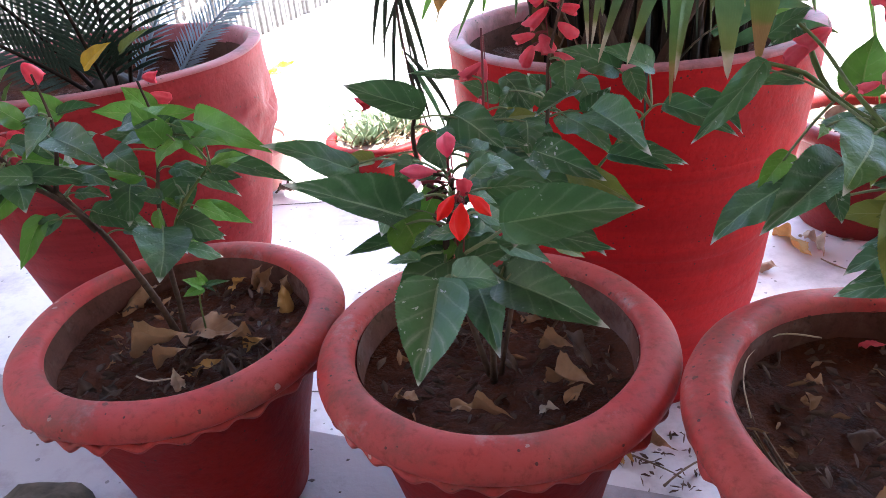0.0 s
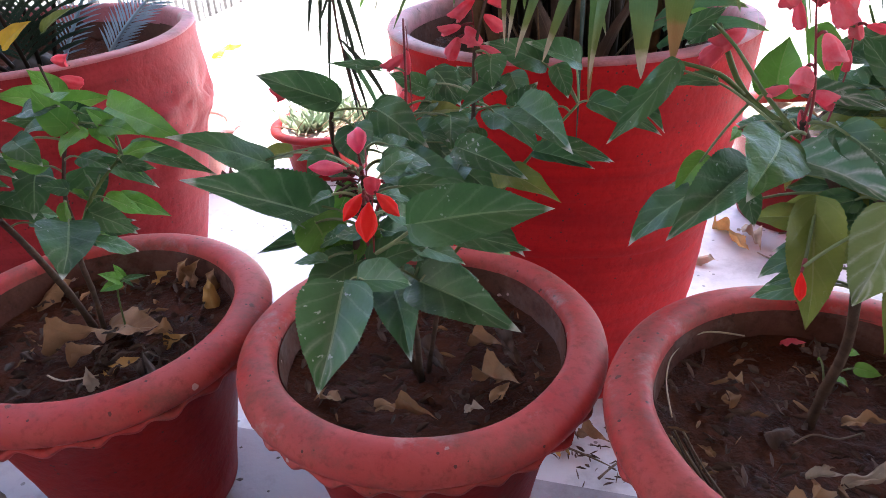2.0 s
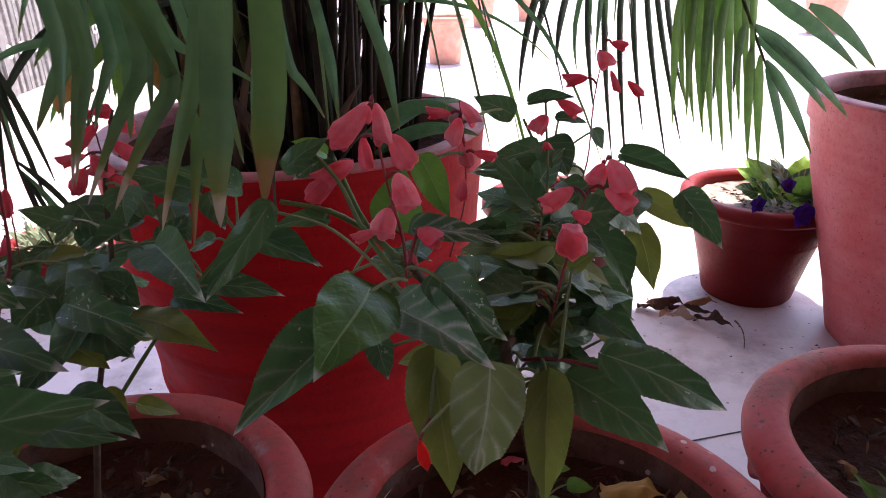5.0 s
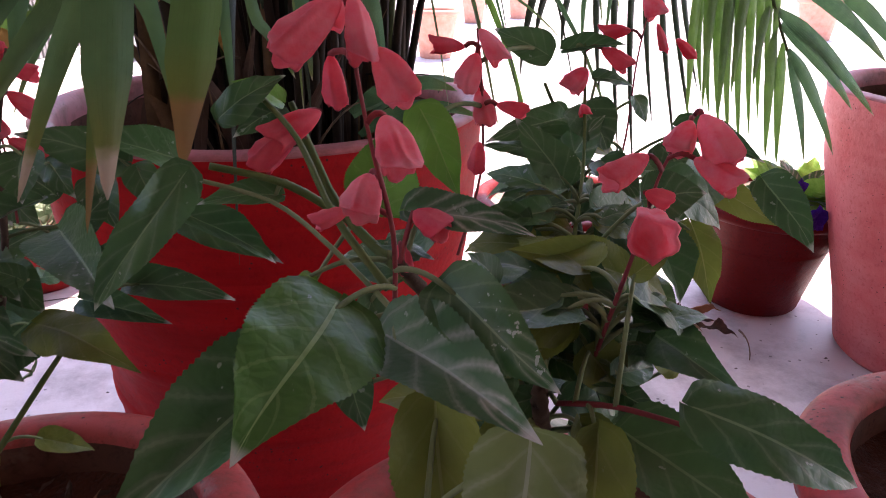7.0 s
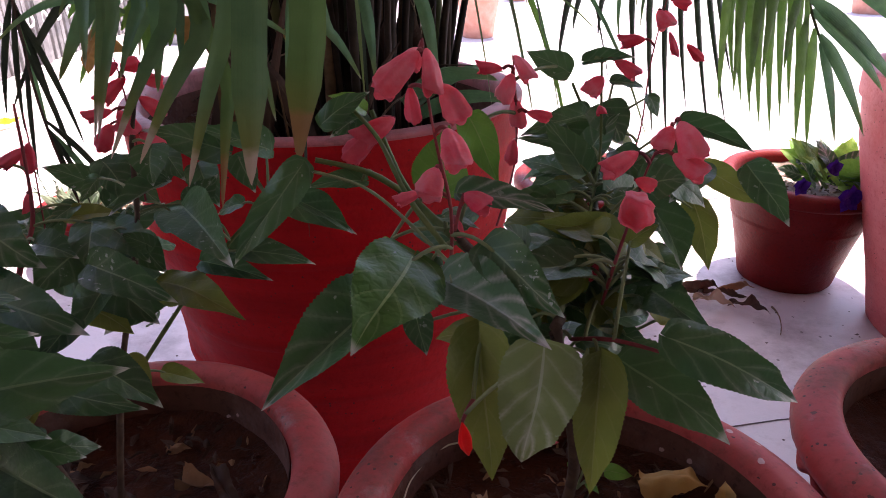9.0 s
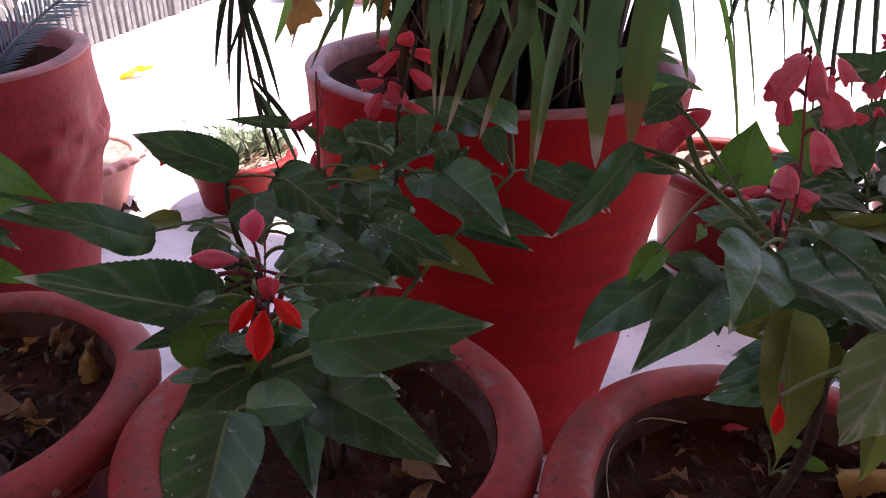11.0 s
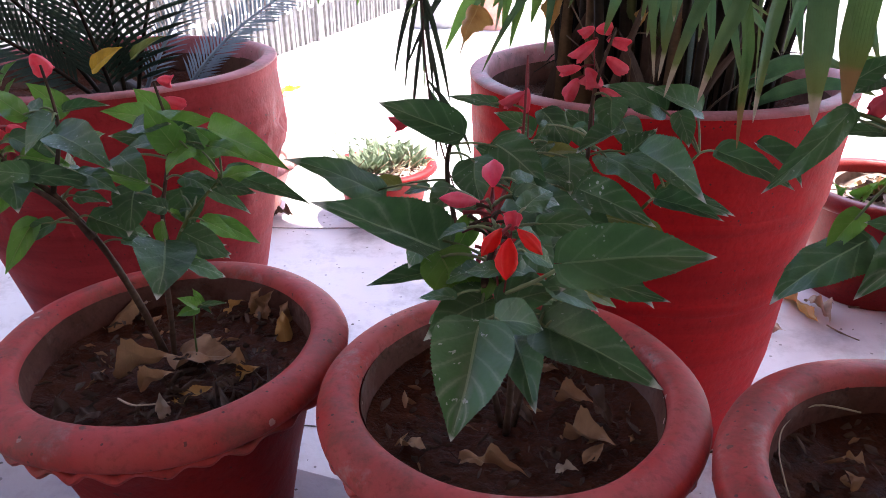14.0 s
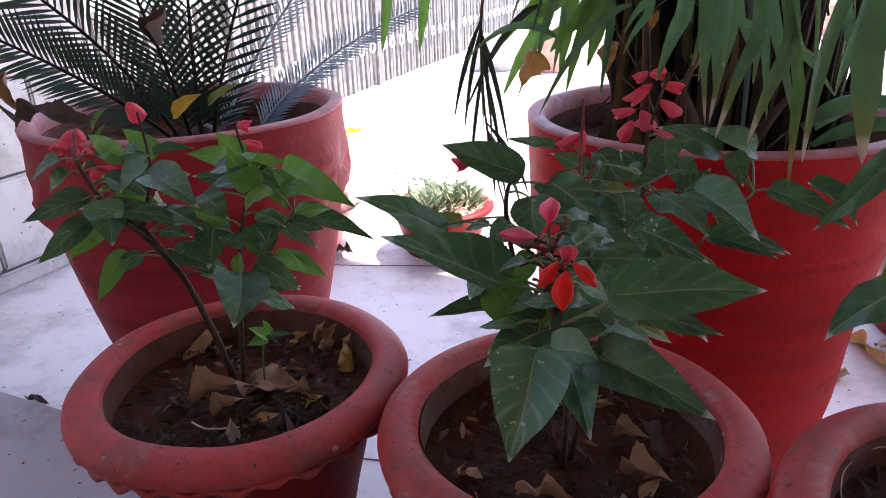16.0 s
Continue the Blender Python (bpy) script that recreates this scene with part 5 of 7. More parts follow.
hero(S_THREE, (0.365, 0.424, 0.621), (0.360, 0.408, 0.554), 0.34, LEAF_OLIVE, (-0.41, -0.88, 0.23))
hero(S_THREE, (0.383, 0.434, 0.611), (0.418, 0.393, 0.591), 0.54, LEAF, (-0.27, -0.61, 0.75))
hero(S_THREE, (0.388, 0.407, 0.641), (0.446, 0.388, 0.612), 0.34, LEAF_SPOT, (0.05, -0.77, 0.64))
hero(S_THREE, (0.408, 0.493, 0.623), (0.415, 0.417, 0.635), 0.37, LEAF, (-0.55, 0.08, 0.83))
hero(S_THREE, (0.434, 0.520, 0.654), (0.467, 0.526, 0.604), 0.36, LEAF, (0.15, -0.99, -0.01))
hero(S_THREE, (0.484, 0.557, 0.636), (0.489, 0.535, 0.599), 0.50, LEAF_OLIVE, (-0.39, -0.81, 0.43))
hero(S_THREE, (0.480, 0.546, 0.664), (0.516, 0.525, 0.645), 0.36, LEAF_OLIVE, (-0.20, -0.83, 0.52))
hero(S_THREE, (0.476, 0.569, 0.687), (0.511, 0.542, 0.675), 0.33, LEAF, (-0.37, -0.73, 0.57))
hero(S_THREE, (0.392, 0.471, 0.658), (0.348, 0.473, 0.672), 0.43, LEAF_OLIVE, (0.16, -0.77, 0.61))
hero(S_THREE, (0.309, 0.460, 0.694), (0.347, 0.446, 0.689), 0.33, LEAF_MILDEW, (-0.18, -0.73, 0.65))
hero(S_THREE, (0.316, 0.478, 0.722), (0.327, 0.467, 0.695), 0.49, LEAF_LIGHT, (-0.09, -0.93, 0.37))
hero(S_THREE, (0.239, 0.472, 0.707), (0.205, 0.469, 0.664), 0.28, LEAF, (-0.30, -0.90, 0.32))
hero(S_THREE, (0.229, 0.553, 0.665), (0.267, 0.561, 0.635), 0.31, LEAF, (0.49, -0.78, 0.39))
hero(S_THREE, (0.197, 0.631, 0.599), (0.241, 0.621, 0.588), 0.36, LEAF, (0.00, -0.71, 0.70))
hero(S_THREE, (0.410, 0.476, 0.692), (0.440, 0.474, 0.671), 0.49, LEAF, (0.18, -0.92, 0.34))
hero(S_THREE, (0.286, 0.458, 0.635), (0.289, 0.447, 0.620), 0.70, LEAF, (-0.05, -0.83, 0.56))
hero(S_THREE, (0.364, 0.467, 0.627), (0.378, 0.456, 0.620), 0.81, LEAF, (-0.19, -0.69, 0.70))
hero(S_THREE, (0.387, 0.450, 0.618), (0.394, 0.433, 0.619), 0.62, LEAF, (-0.56, -0.18, 0.81))
hero(S_THREE, (0.252, 0.497, 0.720), (0.273, 0.499, 0.733), 0.47, LEAF, (-0.22, -0.84, 0.49))
hero(S_THREE, (0.371, 0.508, 0.736), (0.353, 0.516, 0.745), 0.59, LEAF, (-0.15, -0.87, 0.47))
hero(S_THREE, (0.404, 0.559, 0.730), (0.428, 0.548, 0.734), 0.32, LEAF, (-0.40, -0.75, 0.53))
hero(S_THREE, (0.392, 0.527, 0.677), (0.374, 0.542, 0.704), 0.53, LEAF, (-0.16, -0.90, 0.41))
hero(S_THREE, (0.411, 0.563, 0.674), (0.428, 0.563, 0.698), 0.65, LEAF_SPOT, (-0.54, -0.76, 0.37))
hero(S_THREE, (0.272, 0.499, 0.641), (0.252, 0.486, 0.621), 0.46, LEAF_LIGHT, (-0.22, -0.68, 0.70))
hero(S_THREE, (0.289, 0.481, 0.641), (0.271, 0.489, 0.642), 0.62, LEAF, (-0.26, -0.70, 0.67))
hero(S_THREE, (0.305, 0.491, 0.685), (0.310, 0.498, 0.715), 0.84, LEAF_LIGHT, (-0.42, -0.87, 0.26))
hero(S_THREE, (0.491, 0.517, 0.673), (0.506, 0.493, 0.646), 0.51, LEAF, (-0.39, -0.79, 0.48))
hero(S_THREE, (0.370, 0.481, 0.658), (0.383, 0.450, 0.656), 0.57, LEAF, (-0.53, -0.27, 0.80))
hero(S_THREE, (0.479, 0.598, 0.583), (0.490, 0.562, 0.559), 0.73, LEAF, (-0.39, -0.59, 0.71))
hero(S_THREE, (0.347, 0.483, 0.643), (0.360, 0.453, 0.642), 0.61, LEAF_OLIVE, (-0.49, -0.26, 0.83))
bloom(S_THREE, (0.284, 0.426, 0.762), (0.265, 0.415, 0.747), 0.40, CALYX, "calyx")
bloom(S_THREE, (0.287, 0.426, 0.763), (0.288, 0.417, 0.745), 0.42, CALYX, "calyx")
bloom(S_THREE, (0.282, 0.434, 0.748), (0.283, 0.427, 0.733), 0.39, CALYX_RED, "calyx")
bloom(S_THREE, (0.292, 0.422, 0.751), (0.299, 0.412, 0.737), 0.55, CALYX, "calyx")
bloom(S_THREE, (0.294, 0.425, 0.734), (0.297, 0.412, 0.719), 0.58, CALYX, "calyx")
bloom(S_THREE, (0.291, 0.431, 0.717), (0.285, 0.420, 0.706), 0.68, CALYX, "calyx")
bloom(S_THREE, (0.308, 0.455, 0.696), (0.318, 0.443, 0.691), 0.64, CALYX_RED, "calyx")
bloom(S_THREE, (0.285, 0.432, 0.707), (0.273, 0.432, 0.703), 0.47, CALYX_RED, "calyx")
bloom(S_THREE, (0.286, 0.433, 0.762), (0.280, 0.430, 0.754), 0.84, CALYX, "calyx")
bloom(S_THREE, (0.379, 0.434, 0.696), (0.363, 0.405, 0.699), 0.48, CALYX, "calyx")
bloom(S_THREE, (0.380, 0.441, 0.714), (0.360, 0.436, 0.706), 0.47, CALYX, "calyx")
bloom(S_THREE, (0.400, 0.445, 0.725), (0.403, 0.426, 0.710), 0.49, CALYX, "calyx")
bloom(S_THREE, (0.395, 0.438, 0.713), (0.405, 0.423, 0.705), 0.54, CALYX, "calyx")
bloom(S_THREE, (0.397, 0.446, 0.723), (0.389, 0.441, 0.712), 0.71, CALYX, "calyx")
bloom(S_THREE, (0.379, 0.438, 0.703), (0.387, 0.432, 0.700), 0.66, CALYX_RED, "calyx")
bloom(S_THREE, (0.340, 0.493, 0.747), (0.348, 0.486, 0.734), 0.51, CALYX, "calyx")
bloom(S_THREE, (0.335, 0.494, 0.741), (0.321, 0.498, 0.741), 0.49, CALYX_RED, "calyx")
bloom(S_THREE, (0.339, 0.492, 0.739), (0.333, 0.491, 0.724), 0.60, CALYX, "calyx")
bloom(S_THREE, (0.341, 0.494, 0.727), (0.343, 0.489, 0.711), 0.51, CALYX, "calyx")
bloom(S_THREE, (0.345, 0.486, 0.722), (0.357, 0.481, 0.719), 0.46, CALYX_RED, "calyx")
bloom(S_THREE, (0.340, 0.489, 0.708), (0.338, 0.485, 0.695), 0.51, CALYX_RED, "calyx")
bloom(S_THREE, (0.418, 0.553, 0.731), (0.431, 0.544, 0.721), 0.51, CALYX_RED, "calyx")
bloom(S_THREE, (0.412, 0.554, 0.722), (0.402, 0.555, 0.710), 0.78, CALYX, "calyx")
bloom(S_THREE, (0.410, 0.551, 0.706), (0.411, 0.548, 0.700), 1.05, CALYX_RED, "calyx")
bloom(S_THREE, (0.468, 0.618, 0.731), (0.450, 0.626, 0.727), 0.55, CALYX_RED, "calyx")
bloom(S_THREE, (0.475, 0.618, 0.749), (0.482, 0.612, 0.736), 0.88, CALYX, "calyx")
bloom(S_THREE, (0.482, 0.614, 0.755), (0.493, 0.608, 0.751), 0.62, CALYX_RED, "calyx")
fill_leaves(S_ONE, 48, 3, 0.53, 0.67, (0.020, 0.042), (LEAF_LIGHT, LEAF, LEAF))
fill_leaves(S_TWO, 44, 4, 0.52, 0.66, (0.018, 0.040), (LEAF, LEAF, LEAF, LEAF_OLIVE), -0.2)
fill_leaves(S_THREE, 118, 5, 0.555, 0.665, (0.022, 0.046), (LEAF, LEAF, LEAF_OLIVE), -0.1, 0.435)

# seedling in the third pot
SPROUT = thing("seedling", (0.424, 0.559, 0.405), "small bright green seedling beside the woody salvia stem", "plant")
stem(SPROUT, ((0.424, 0.559, 0.404), (0.430, 0.561, 0.425), (0.436, 0.563, 0.434)), 0.0010, 0.0007, PETIOLE)
leaf(SPROUT, (0.436, 0.563, 0.434), (0.448, 0.560, 0.432), 0.6, LEAF_LIGHT)
stem(SPROUT, ((0.424, 0.559, 0.404), (0.434, 0.557, 0.417), (0.444, 0.555, 0.422)), 0.0010, 0.0007, PETIOLE)
leaf(SPROUT, (0.444, 0.555, 0.422), (0.463, 0.547, 0.420), 0.6, LEAF_LIGHT)
stem(SPROUT, ((0.424, 0.559, 0.404), (0.421, 0.562, 0.419), (0.418, 0.565, 0.426)), 0.0010, 0.0007, PETIOLE)
leaf(SPROUT, (0.418, 0.565, 0.426), (0.416, 0.563, 0.424), 0.6, LEAF_LIGHT)
stem(SPROUT, ((0.424, 0.559, 0.404), (0.426, 0.555, 0.412), (0.428, 0.551, 0.416)), 0.0010, 0.0007, PETIOLE)
leaf(SPROUT, (0.428, 0.551, 0.416), (0.434, 0.541, 0.414), 0.6, LEAF_LIGHT)

# ---- the clump palm in the middle planter ----


def blade_bm(points, width, fold=0.25, taper=0.9, across=None):
    """A strap-shaped blade along the points, folded along its middle; uv as for the leaves."""
    bm = bmesh.new()
    uvl = bm.loops.layers.uv.new("UVMap")
    pts = [Vector(p) for p in points]
    n = len(pts) - 1
    side = None
    rows = []
    for i, p in enumerate(pts):
        d = (pts[min(i + 1, n)] - pts[max(i - 1, 0)]).normalized()
        if side is None:
            side = Vector(across).normalized() if across else d.cross(Vector((0.25, -1, 0.15))).normalized()
        side = (side - d * side.dot(d)).normalized()
        nor = side.cross(d)
        s = i / n
        w = width * (min(1.0, 0.35 + s * 3)) * (1 - max(0, (s - (1 - taper * 0.6)) / (taper * 0.6)) ** (1.0 if taper < 0.7 else 1.3) * 0.86) * (1.0 if i < n else 0.2) / 2
        rows.append([(bm.verts.new(p + side * (w * c) + nor * (fold * w * (1 - abs(c)))), (0.5 + c / 2, s)) for c in (-1, -0.5, 0, 0.5, 1)])
    for a, b in zip(rows, rows[1:]):
        for k in range(4):
            q = (a[k], a[k + 1], b[k + 1], b[k])
            f = bm.faces.new([v for v, _ in q])
            for lp, (_, uv) in zip(f.loops, q):
                lp[uvl].uv = uv
    return bm


def merge(into, other):
    """Add the faces of one bmesh, with their uv, to another, and free it."""
    ul, ol = into.loops.layers.uv.verify(), other.loops.layers.uv.verify()
    vm = {v: into.verts.new(v.co) for v in other.verts}
    for f in other.faces:
        g = into.faces.new([vm[v] for v in f.verts])
        for a, b in zip(g.loops, f.loops):
            a[ul].uv = b[ol].uv
    other.free()


palm = thing("clump_palm", (BC[0], BC[1], 0.475), "dense clump palm with dark canes and long drooping blades", "palm")
rp = random.Random(11)
for k in range(115):
    a, r = rp.uniform(0, 6.28), 0.155 * math.sqrt(rp.random())
    x, y = BC[0] + 0.02 + r * math.cos(a), BC[1] + r * math.sin(a) * 0.8
    lean = Vector((math.cos(a), math.sin(a), 0)) * rp.uniform(0.02, 0.16)
    h = rp.uniform(0.45, 0.95)
    base = Vector((x, y, 0.46))
    pts = bez(base, base + Vector((rp.uniform(-0.03, 0.03), rp.uniform(-0.03, 0.03), h * 0.6)), base + lean * 1.3 + Vector((rp.uniform(-0.05, 0.05), 0, h)), 8)
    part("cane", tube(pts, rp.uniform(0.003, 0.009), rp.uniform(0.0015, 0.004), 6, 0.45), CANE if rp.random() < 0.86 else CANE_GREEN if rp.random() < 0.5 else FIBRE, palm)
for k in range(44):
    # torn brown sheaths and old stalks between the canes
    a, r = rp.uniform(0, 6.28), 0.18 * math.sqrt(rp.random())
    base = Vector((BC[0] + r * math.cos(a), BC[1] + r * math.sin(a) * 0.8, 0.47))
    top = base + Vector((rp.uniform(-0.08, 0.08), rp.uniform(-0.08, 0.04), rp.uniform(0.12, 0.4)))
    part("sheath", blade_bm(bez(base, base + Vector((0, 0, 0.1)), top, 6), rp.uniform(0.012, 0.035), 0.5), (FIBRE, DRY_DARK, DRY_DARK, DRY_DARK)[k % 4], palm, "torn brown fibre sheath")
for k in range(70):
    # thin dead stalks and shreds that cross between the canes
    a, r = rp.uniform(0, 6.28), 0.17 * math.sqrt(rp.random())
    base = Vector((BC[0] + r * math.cos(a), BC[1] + r * math.sin(a) * 0.8, rp.uniform(0.50, 0.80)))
    top = base + Vector((rp.uniform(-0.12, 0.12), rp.uniform(-0.10, 0.06), rp.uniform(-0.05, 0.20)))
    top.z = max(top.z, 0.53)
    part("dead_stalk", tube(bez(base, (base + top) / 2 + Vector((0, 0, rp.uniform(0.0, 0.06))), top, 6), rp.uniform(0.001, 0.0022), 0.0007, 5), (CANE, TWIG, CANE, FIBRE)[k % 4], palm)


def blade(root, bend, tip, width, mat=PALM, label="", across=None):
    return part("blade", blade_bm(bez(root, bend, tip, 16), width, 0.3, 0.32 if across else 0.9, across), mat, palm, label)


# near blades that hang in front of the planter
FRONDS = [bez((0.27, 1.12, 0.62), (0.24, 0.85, 1.26), (0.25, 0.46, 0.93), 30), bez((0.23, 1.12, 0.62), (0.16, 0.88, 1.24), (0.13, 0.50, 0.93), 30), bez((0.20, 1.16, 0.62), (0.08, 1.14, 1.06), (-0.10, 1.12, 0.92), 30), bez((0.18, 1.20, 0.62), (-0.05, 1.28, 1.16), (-0.36, 1.36, 0.90), 30)]
for line in FRONDS:
    part("frond_stalk", tube(line, 0.007, 0.0025, 7), CANE_GREEN, palm)


def hanging(mid, tip, width, mat, across):
    """A blade that arches off one of the leaning fronds, passes mid and hangs down to its tip."""
    mid, tip = Vector(mid), Vector(tip)
    want = mid + (mid - tip) * 0.6 + Vector((0, 0.02, 0.08))
    root = min((q for line in FRONDS for q in line[8:]), key=lambda q: (q - want).length)
    pts = bez(root, mid - (tip - mid) * 0.45, mid, 8)[:-1] + bez(mid, mid.lerp(tip, 0.5) + Vector((0, 0.004, 0.006)), tip, 14)
    broad = width > 0.0135
    part("blade", blade_bm(pts, width * (1.0 if broad else 0.85), 0.3, 0.62 if broad else 1.0, across), mat, palm)


hanging((0.142, 0.591, 0.768), (0.125, 0.559, 0.732), 0.0133, PALM, (0.99, 0.11, 0))
hanging((0.151, 0.559, 0.760), (0.149, 0.510, 0.714), 0.0069, PALM_BURNT, (0.99, 0.11, 0))
hanging((0.169, 0.606, 0.755), (0.166, 0.581, 0.719), 0.0111, PALM, (0.99, 0.11, 0))
hanging((0.181, 0.552, 0.757), (0.155, 0.507, 0.706), 0.0098, PALM_BURNT, (0.99, 0.11, 0))
hanging((0.197, 0.537, 0.752), (0.170, 0.493, 0.707), 0.0114, PALM_BURNT, (0.99, 0.11, 0))
hanging((0.215, 0.636, 0.751), (0.226, 0.602, 0.694), 0.0107, PALM, (0.99, 0.11, 0))
hanging((0.209, 0.512, 0.752), (0.193, 0.469, 0.703), 0.0099, PALM_BURNT, (0.99, 0.11, 0))
hanging((0.207, 0.540, 0.726), (0.200, 0.508, 0.677), 0.0082, PALM_BROWN, (0.99, 0.11, 0))
hanging((0.199, 0.682, 0.759), (0.214, 0.674, 0.718), 0.0087, PALM, (0.99, 0.11, 0))
hanging((0.243, 0.565, 0.758), (0.235, 0.562, 0.721), 0.0097, PALM, (0.99, 0.11, 0))
hanging((0.193, 0.663, 0.759), (0.246, 0.625, 0.734), 0.0083, PALM, (0.99, 0.11, 0))
hanging((0.162, 0.531, 0.764), (0.151, 0.509, 0.715), 0.0075, PALM_BURNT, (1.00, -0.10, 0))
hanging((0.223, 0.489, 0.757), (0.219, 0.460, 0.705), 0.0149, PALM_BURNT, (0.98, -0.20, 0))
hanging((0.247, 0.499, 0.754), (0.239, 0.475, 0.709), 0.0160, PALM_BROWN, (0.98, -0.20, 0))
hanging((0.268, 0.753, 0.724), (0.288, 0.716, 0.693), 0.0095, PALM, (0.97, -0.25, 0))
hanging((0.296, 0.723, 0.735), (0.297, 0.695, 0.695), 0.0107, PALM, (0.97, -0.25, 0))
hanging((0.336, 0.698, 0.738), (0.336, 0.649, 0.696), 0.0116, PALM, (0.97, -0.25, 0))
hanging((0.246, 0.785, 0.719), (0.247, 0.754, 0.665), 0.0089, PALM, (1.00, -0.10, 0))
hanging((0.155, 0.571, 0.768), (0.146, 0.556, 0.741), 0.0083, PALM, (1.00, -0.10, 0))
hanging((0.162, 0.591, 0.762), (0.152, 0.565, 0.730), 0.0093, PALM, (1.00, -0.10, 0))
hanging((0.169, 0.622, 0.762), (0.163, 0.606, 0.727), 0.0086, PALM, (1.00, -0.10, 0))
hanging((0.128, 0.689, 0.761), (0.111, 0.683, 0.733), 0.0076, PALM, (1.00, -0.10, 0))
hanging((0.155, 0.519, 0.781), (0.154, 0.502, 0.748), 0.0094, PALM, (0.98, -0.18, 0))
hanging((0.124, 0.646, 0.776), (0.108, 0.640, 0.754), 0.0076, PALM, (0.98, -0.18, 0))
hanging((0.241, 0.789, 0.741), (0.233, 0.762, 0.695), 0.0109, PALM, (1.00, -0.10, 0))
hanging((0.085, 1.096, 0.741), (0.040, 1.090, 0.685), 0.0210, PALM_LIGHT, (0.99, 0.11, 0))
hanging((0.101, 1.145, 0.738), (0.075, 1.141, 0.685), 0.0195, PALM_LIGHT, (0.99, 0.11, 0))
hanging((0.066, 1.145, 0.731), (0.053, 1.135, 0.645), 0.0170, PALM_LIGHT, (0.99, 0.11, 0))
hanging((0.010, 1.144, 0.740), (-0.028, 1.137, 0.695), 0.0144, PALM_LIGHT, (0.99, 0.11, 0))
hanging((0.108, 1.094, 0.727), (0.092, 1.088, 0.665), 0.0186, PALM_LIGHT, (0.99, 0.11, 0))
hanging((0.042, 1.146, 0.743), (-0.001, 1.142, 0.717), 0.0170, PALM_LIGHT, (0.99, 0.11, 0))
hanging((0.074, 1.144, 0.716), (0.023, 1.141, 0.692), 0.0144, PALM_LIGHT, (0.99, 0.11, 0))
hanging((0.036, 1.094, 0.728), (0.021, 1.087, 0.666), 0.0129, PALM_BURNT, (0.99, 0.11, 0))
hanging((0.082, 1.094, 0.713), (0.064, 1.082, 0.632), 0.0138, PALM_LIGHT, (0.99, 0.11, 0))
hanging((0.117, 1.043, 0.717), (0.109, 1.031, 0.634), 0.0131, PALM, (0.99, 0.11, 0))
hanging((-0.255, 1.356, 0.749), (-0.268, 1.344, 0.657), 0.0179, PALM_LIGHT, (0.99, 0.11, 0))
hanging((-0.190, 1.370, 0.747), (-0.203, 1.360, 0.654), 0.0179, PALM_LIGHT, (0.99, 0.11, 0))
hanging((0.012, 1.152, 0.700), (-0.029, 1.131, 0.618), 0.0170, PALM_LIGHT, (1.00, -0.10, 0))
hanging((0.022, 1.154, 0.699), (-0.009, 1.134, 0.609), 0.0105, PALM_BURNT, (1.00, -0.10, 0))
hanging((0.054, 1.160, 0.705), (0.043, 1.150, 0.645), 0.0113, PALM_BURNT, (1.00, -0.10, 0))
for k in range(40):
    # blades round the crown, most of them arching out and down
    a = rp.uniform(0, 6.28)
    if math.cos(a) < -0.3:
        continue
    out = Vector((math.cos(a), math.sin(a), 0))
    root = Vector((BC[0] + 0.02, BC[1], 0)) + out * rp.uniform(0.02, 0.14) + Vector((0, 0, rp.uniform(0.68, 1.05)))
    reach = rp.uniform(0.16, 0.36)
    tip = root + out * reach + Vector((0, 0, rp.uniform(-0.34, -0.05)))
    if tip.z < 0.60 and math.hypot(tip.x - BC[0], tip.y - BC[1]) < 0.30:
        tip.z = 0.62
    bend = root + out * reach * 0.6 + Vector((0, 0, rp.uniform(0.08, 0.2)))
    # blades facing the yard or far sideways get the sunlit colour
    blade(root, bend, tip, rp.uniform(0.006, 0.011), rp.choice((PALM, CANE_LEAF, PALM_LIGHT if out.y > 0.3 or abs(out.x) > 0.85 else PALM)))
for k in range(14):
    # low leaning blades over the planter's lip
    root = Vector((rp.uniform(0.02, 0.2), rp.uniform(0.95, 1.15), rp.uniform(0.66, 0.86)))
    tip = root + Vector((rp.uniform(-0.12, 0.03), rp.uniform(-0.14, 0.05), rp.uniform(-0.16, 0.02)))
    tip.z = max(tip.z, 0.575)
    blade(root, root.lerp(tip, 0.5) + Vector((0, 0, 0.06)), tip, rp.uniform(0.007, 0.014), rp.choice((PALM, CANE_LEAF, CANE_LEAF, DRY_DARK)))

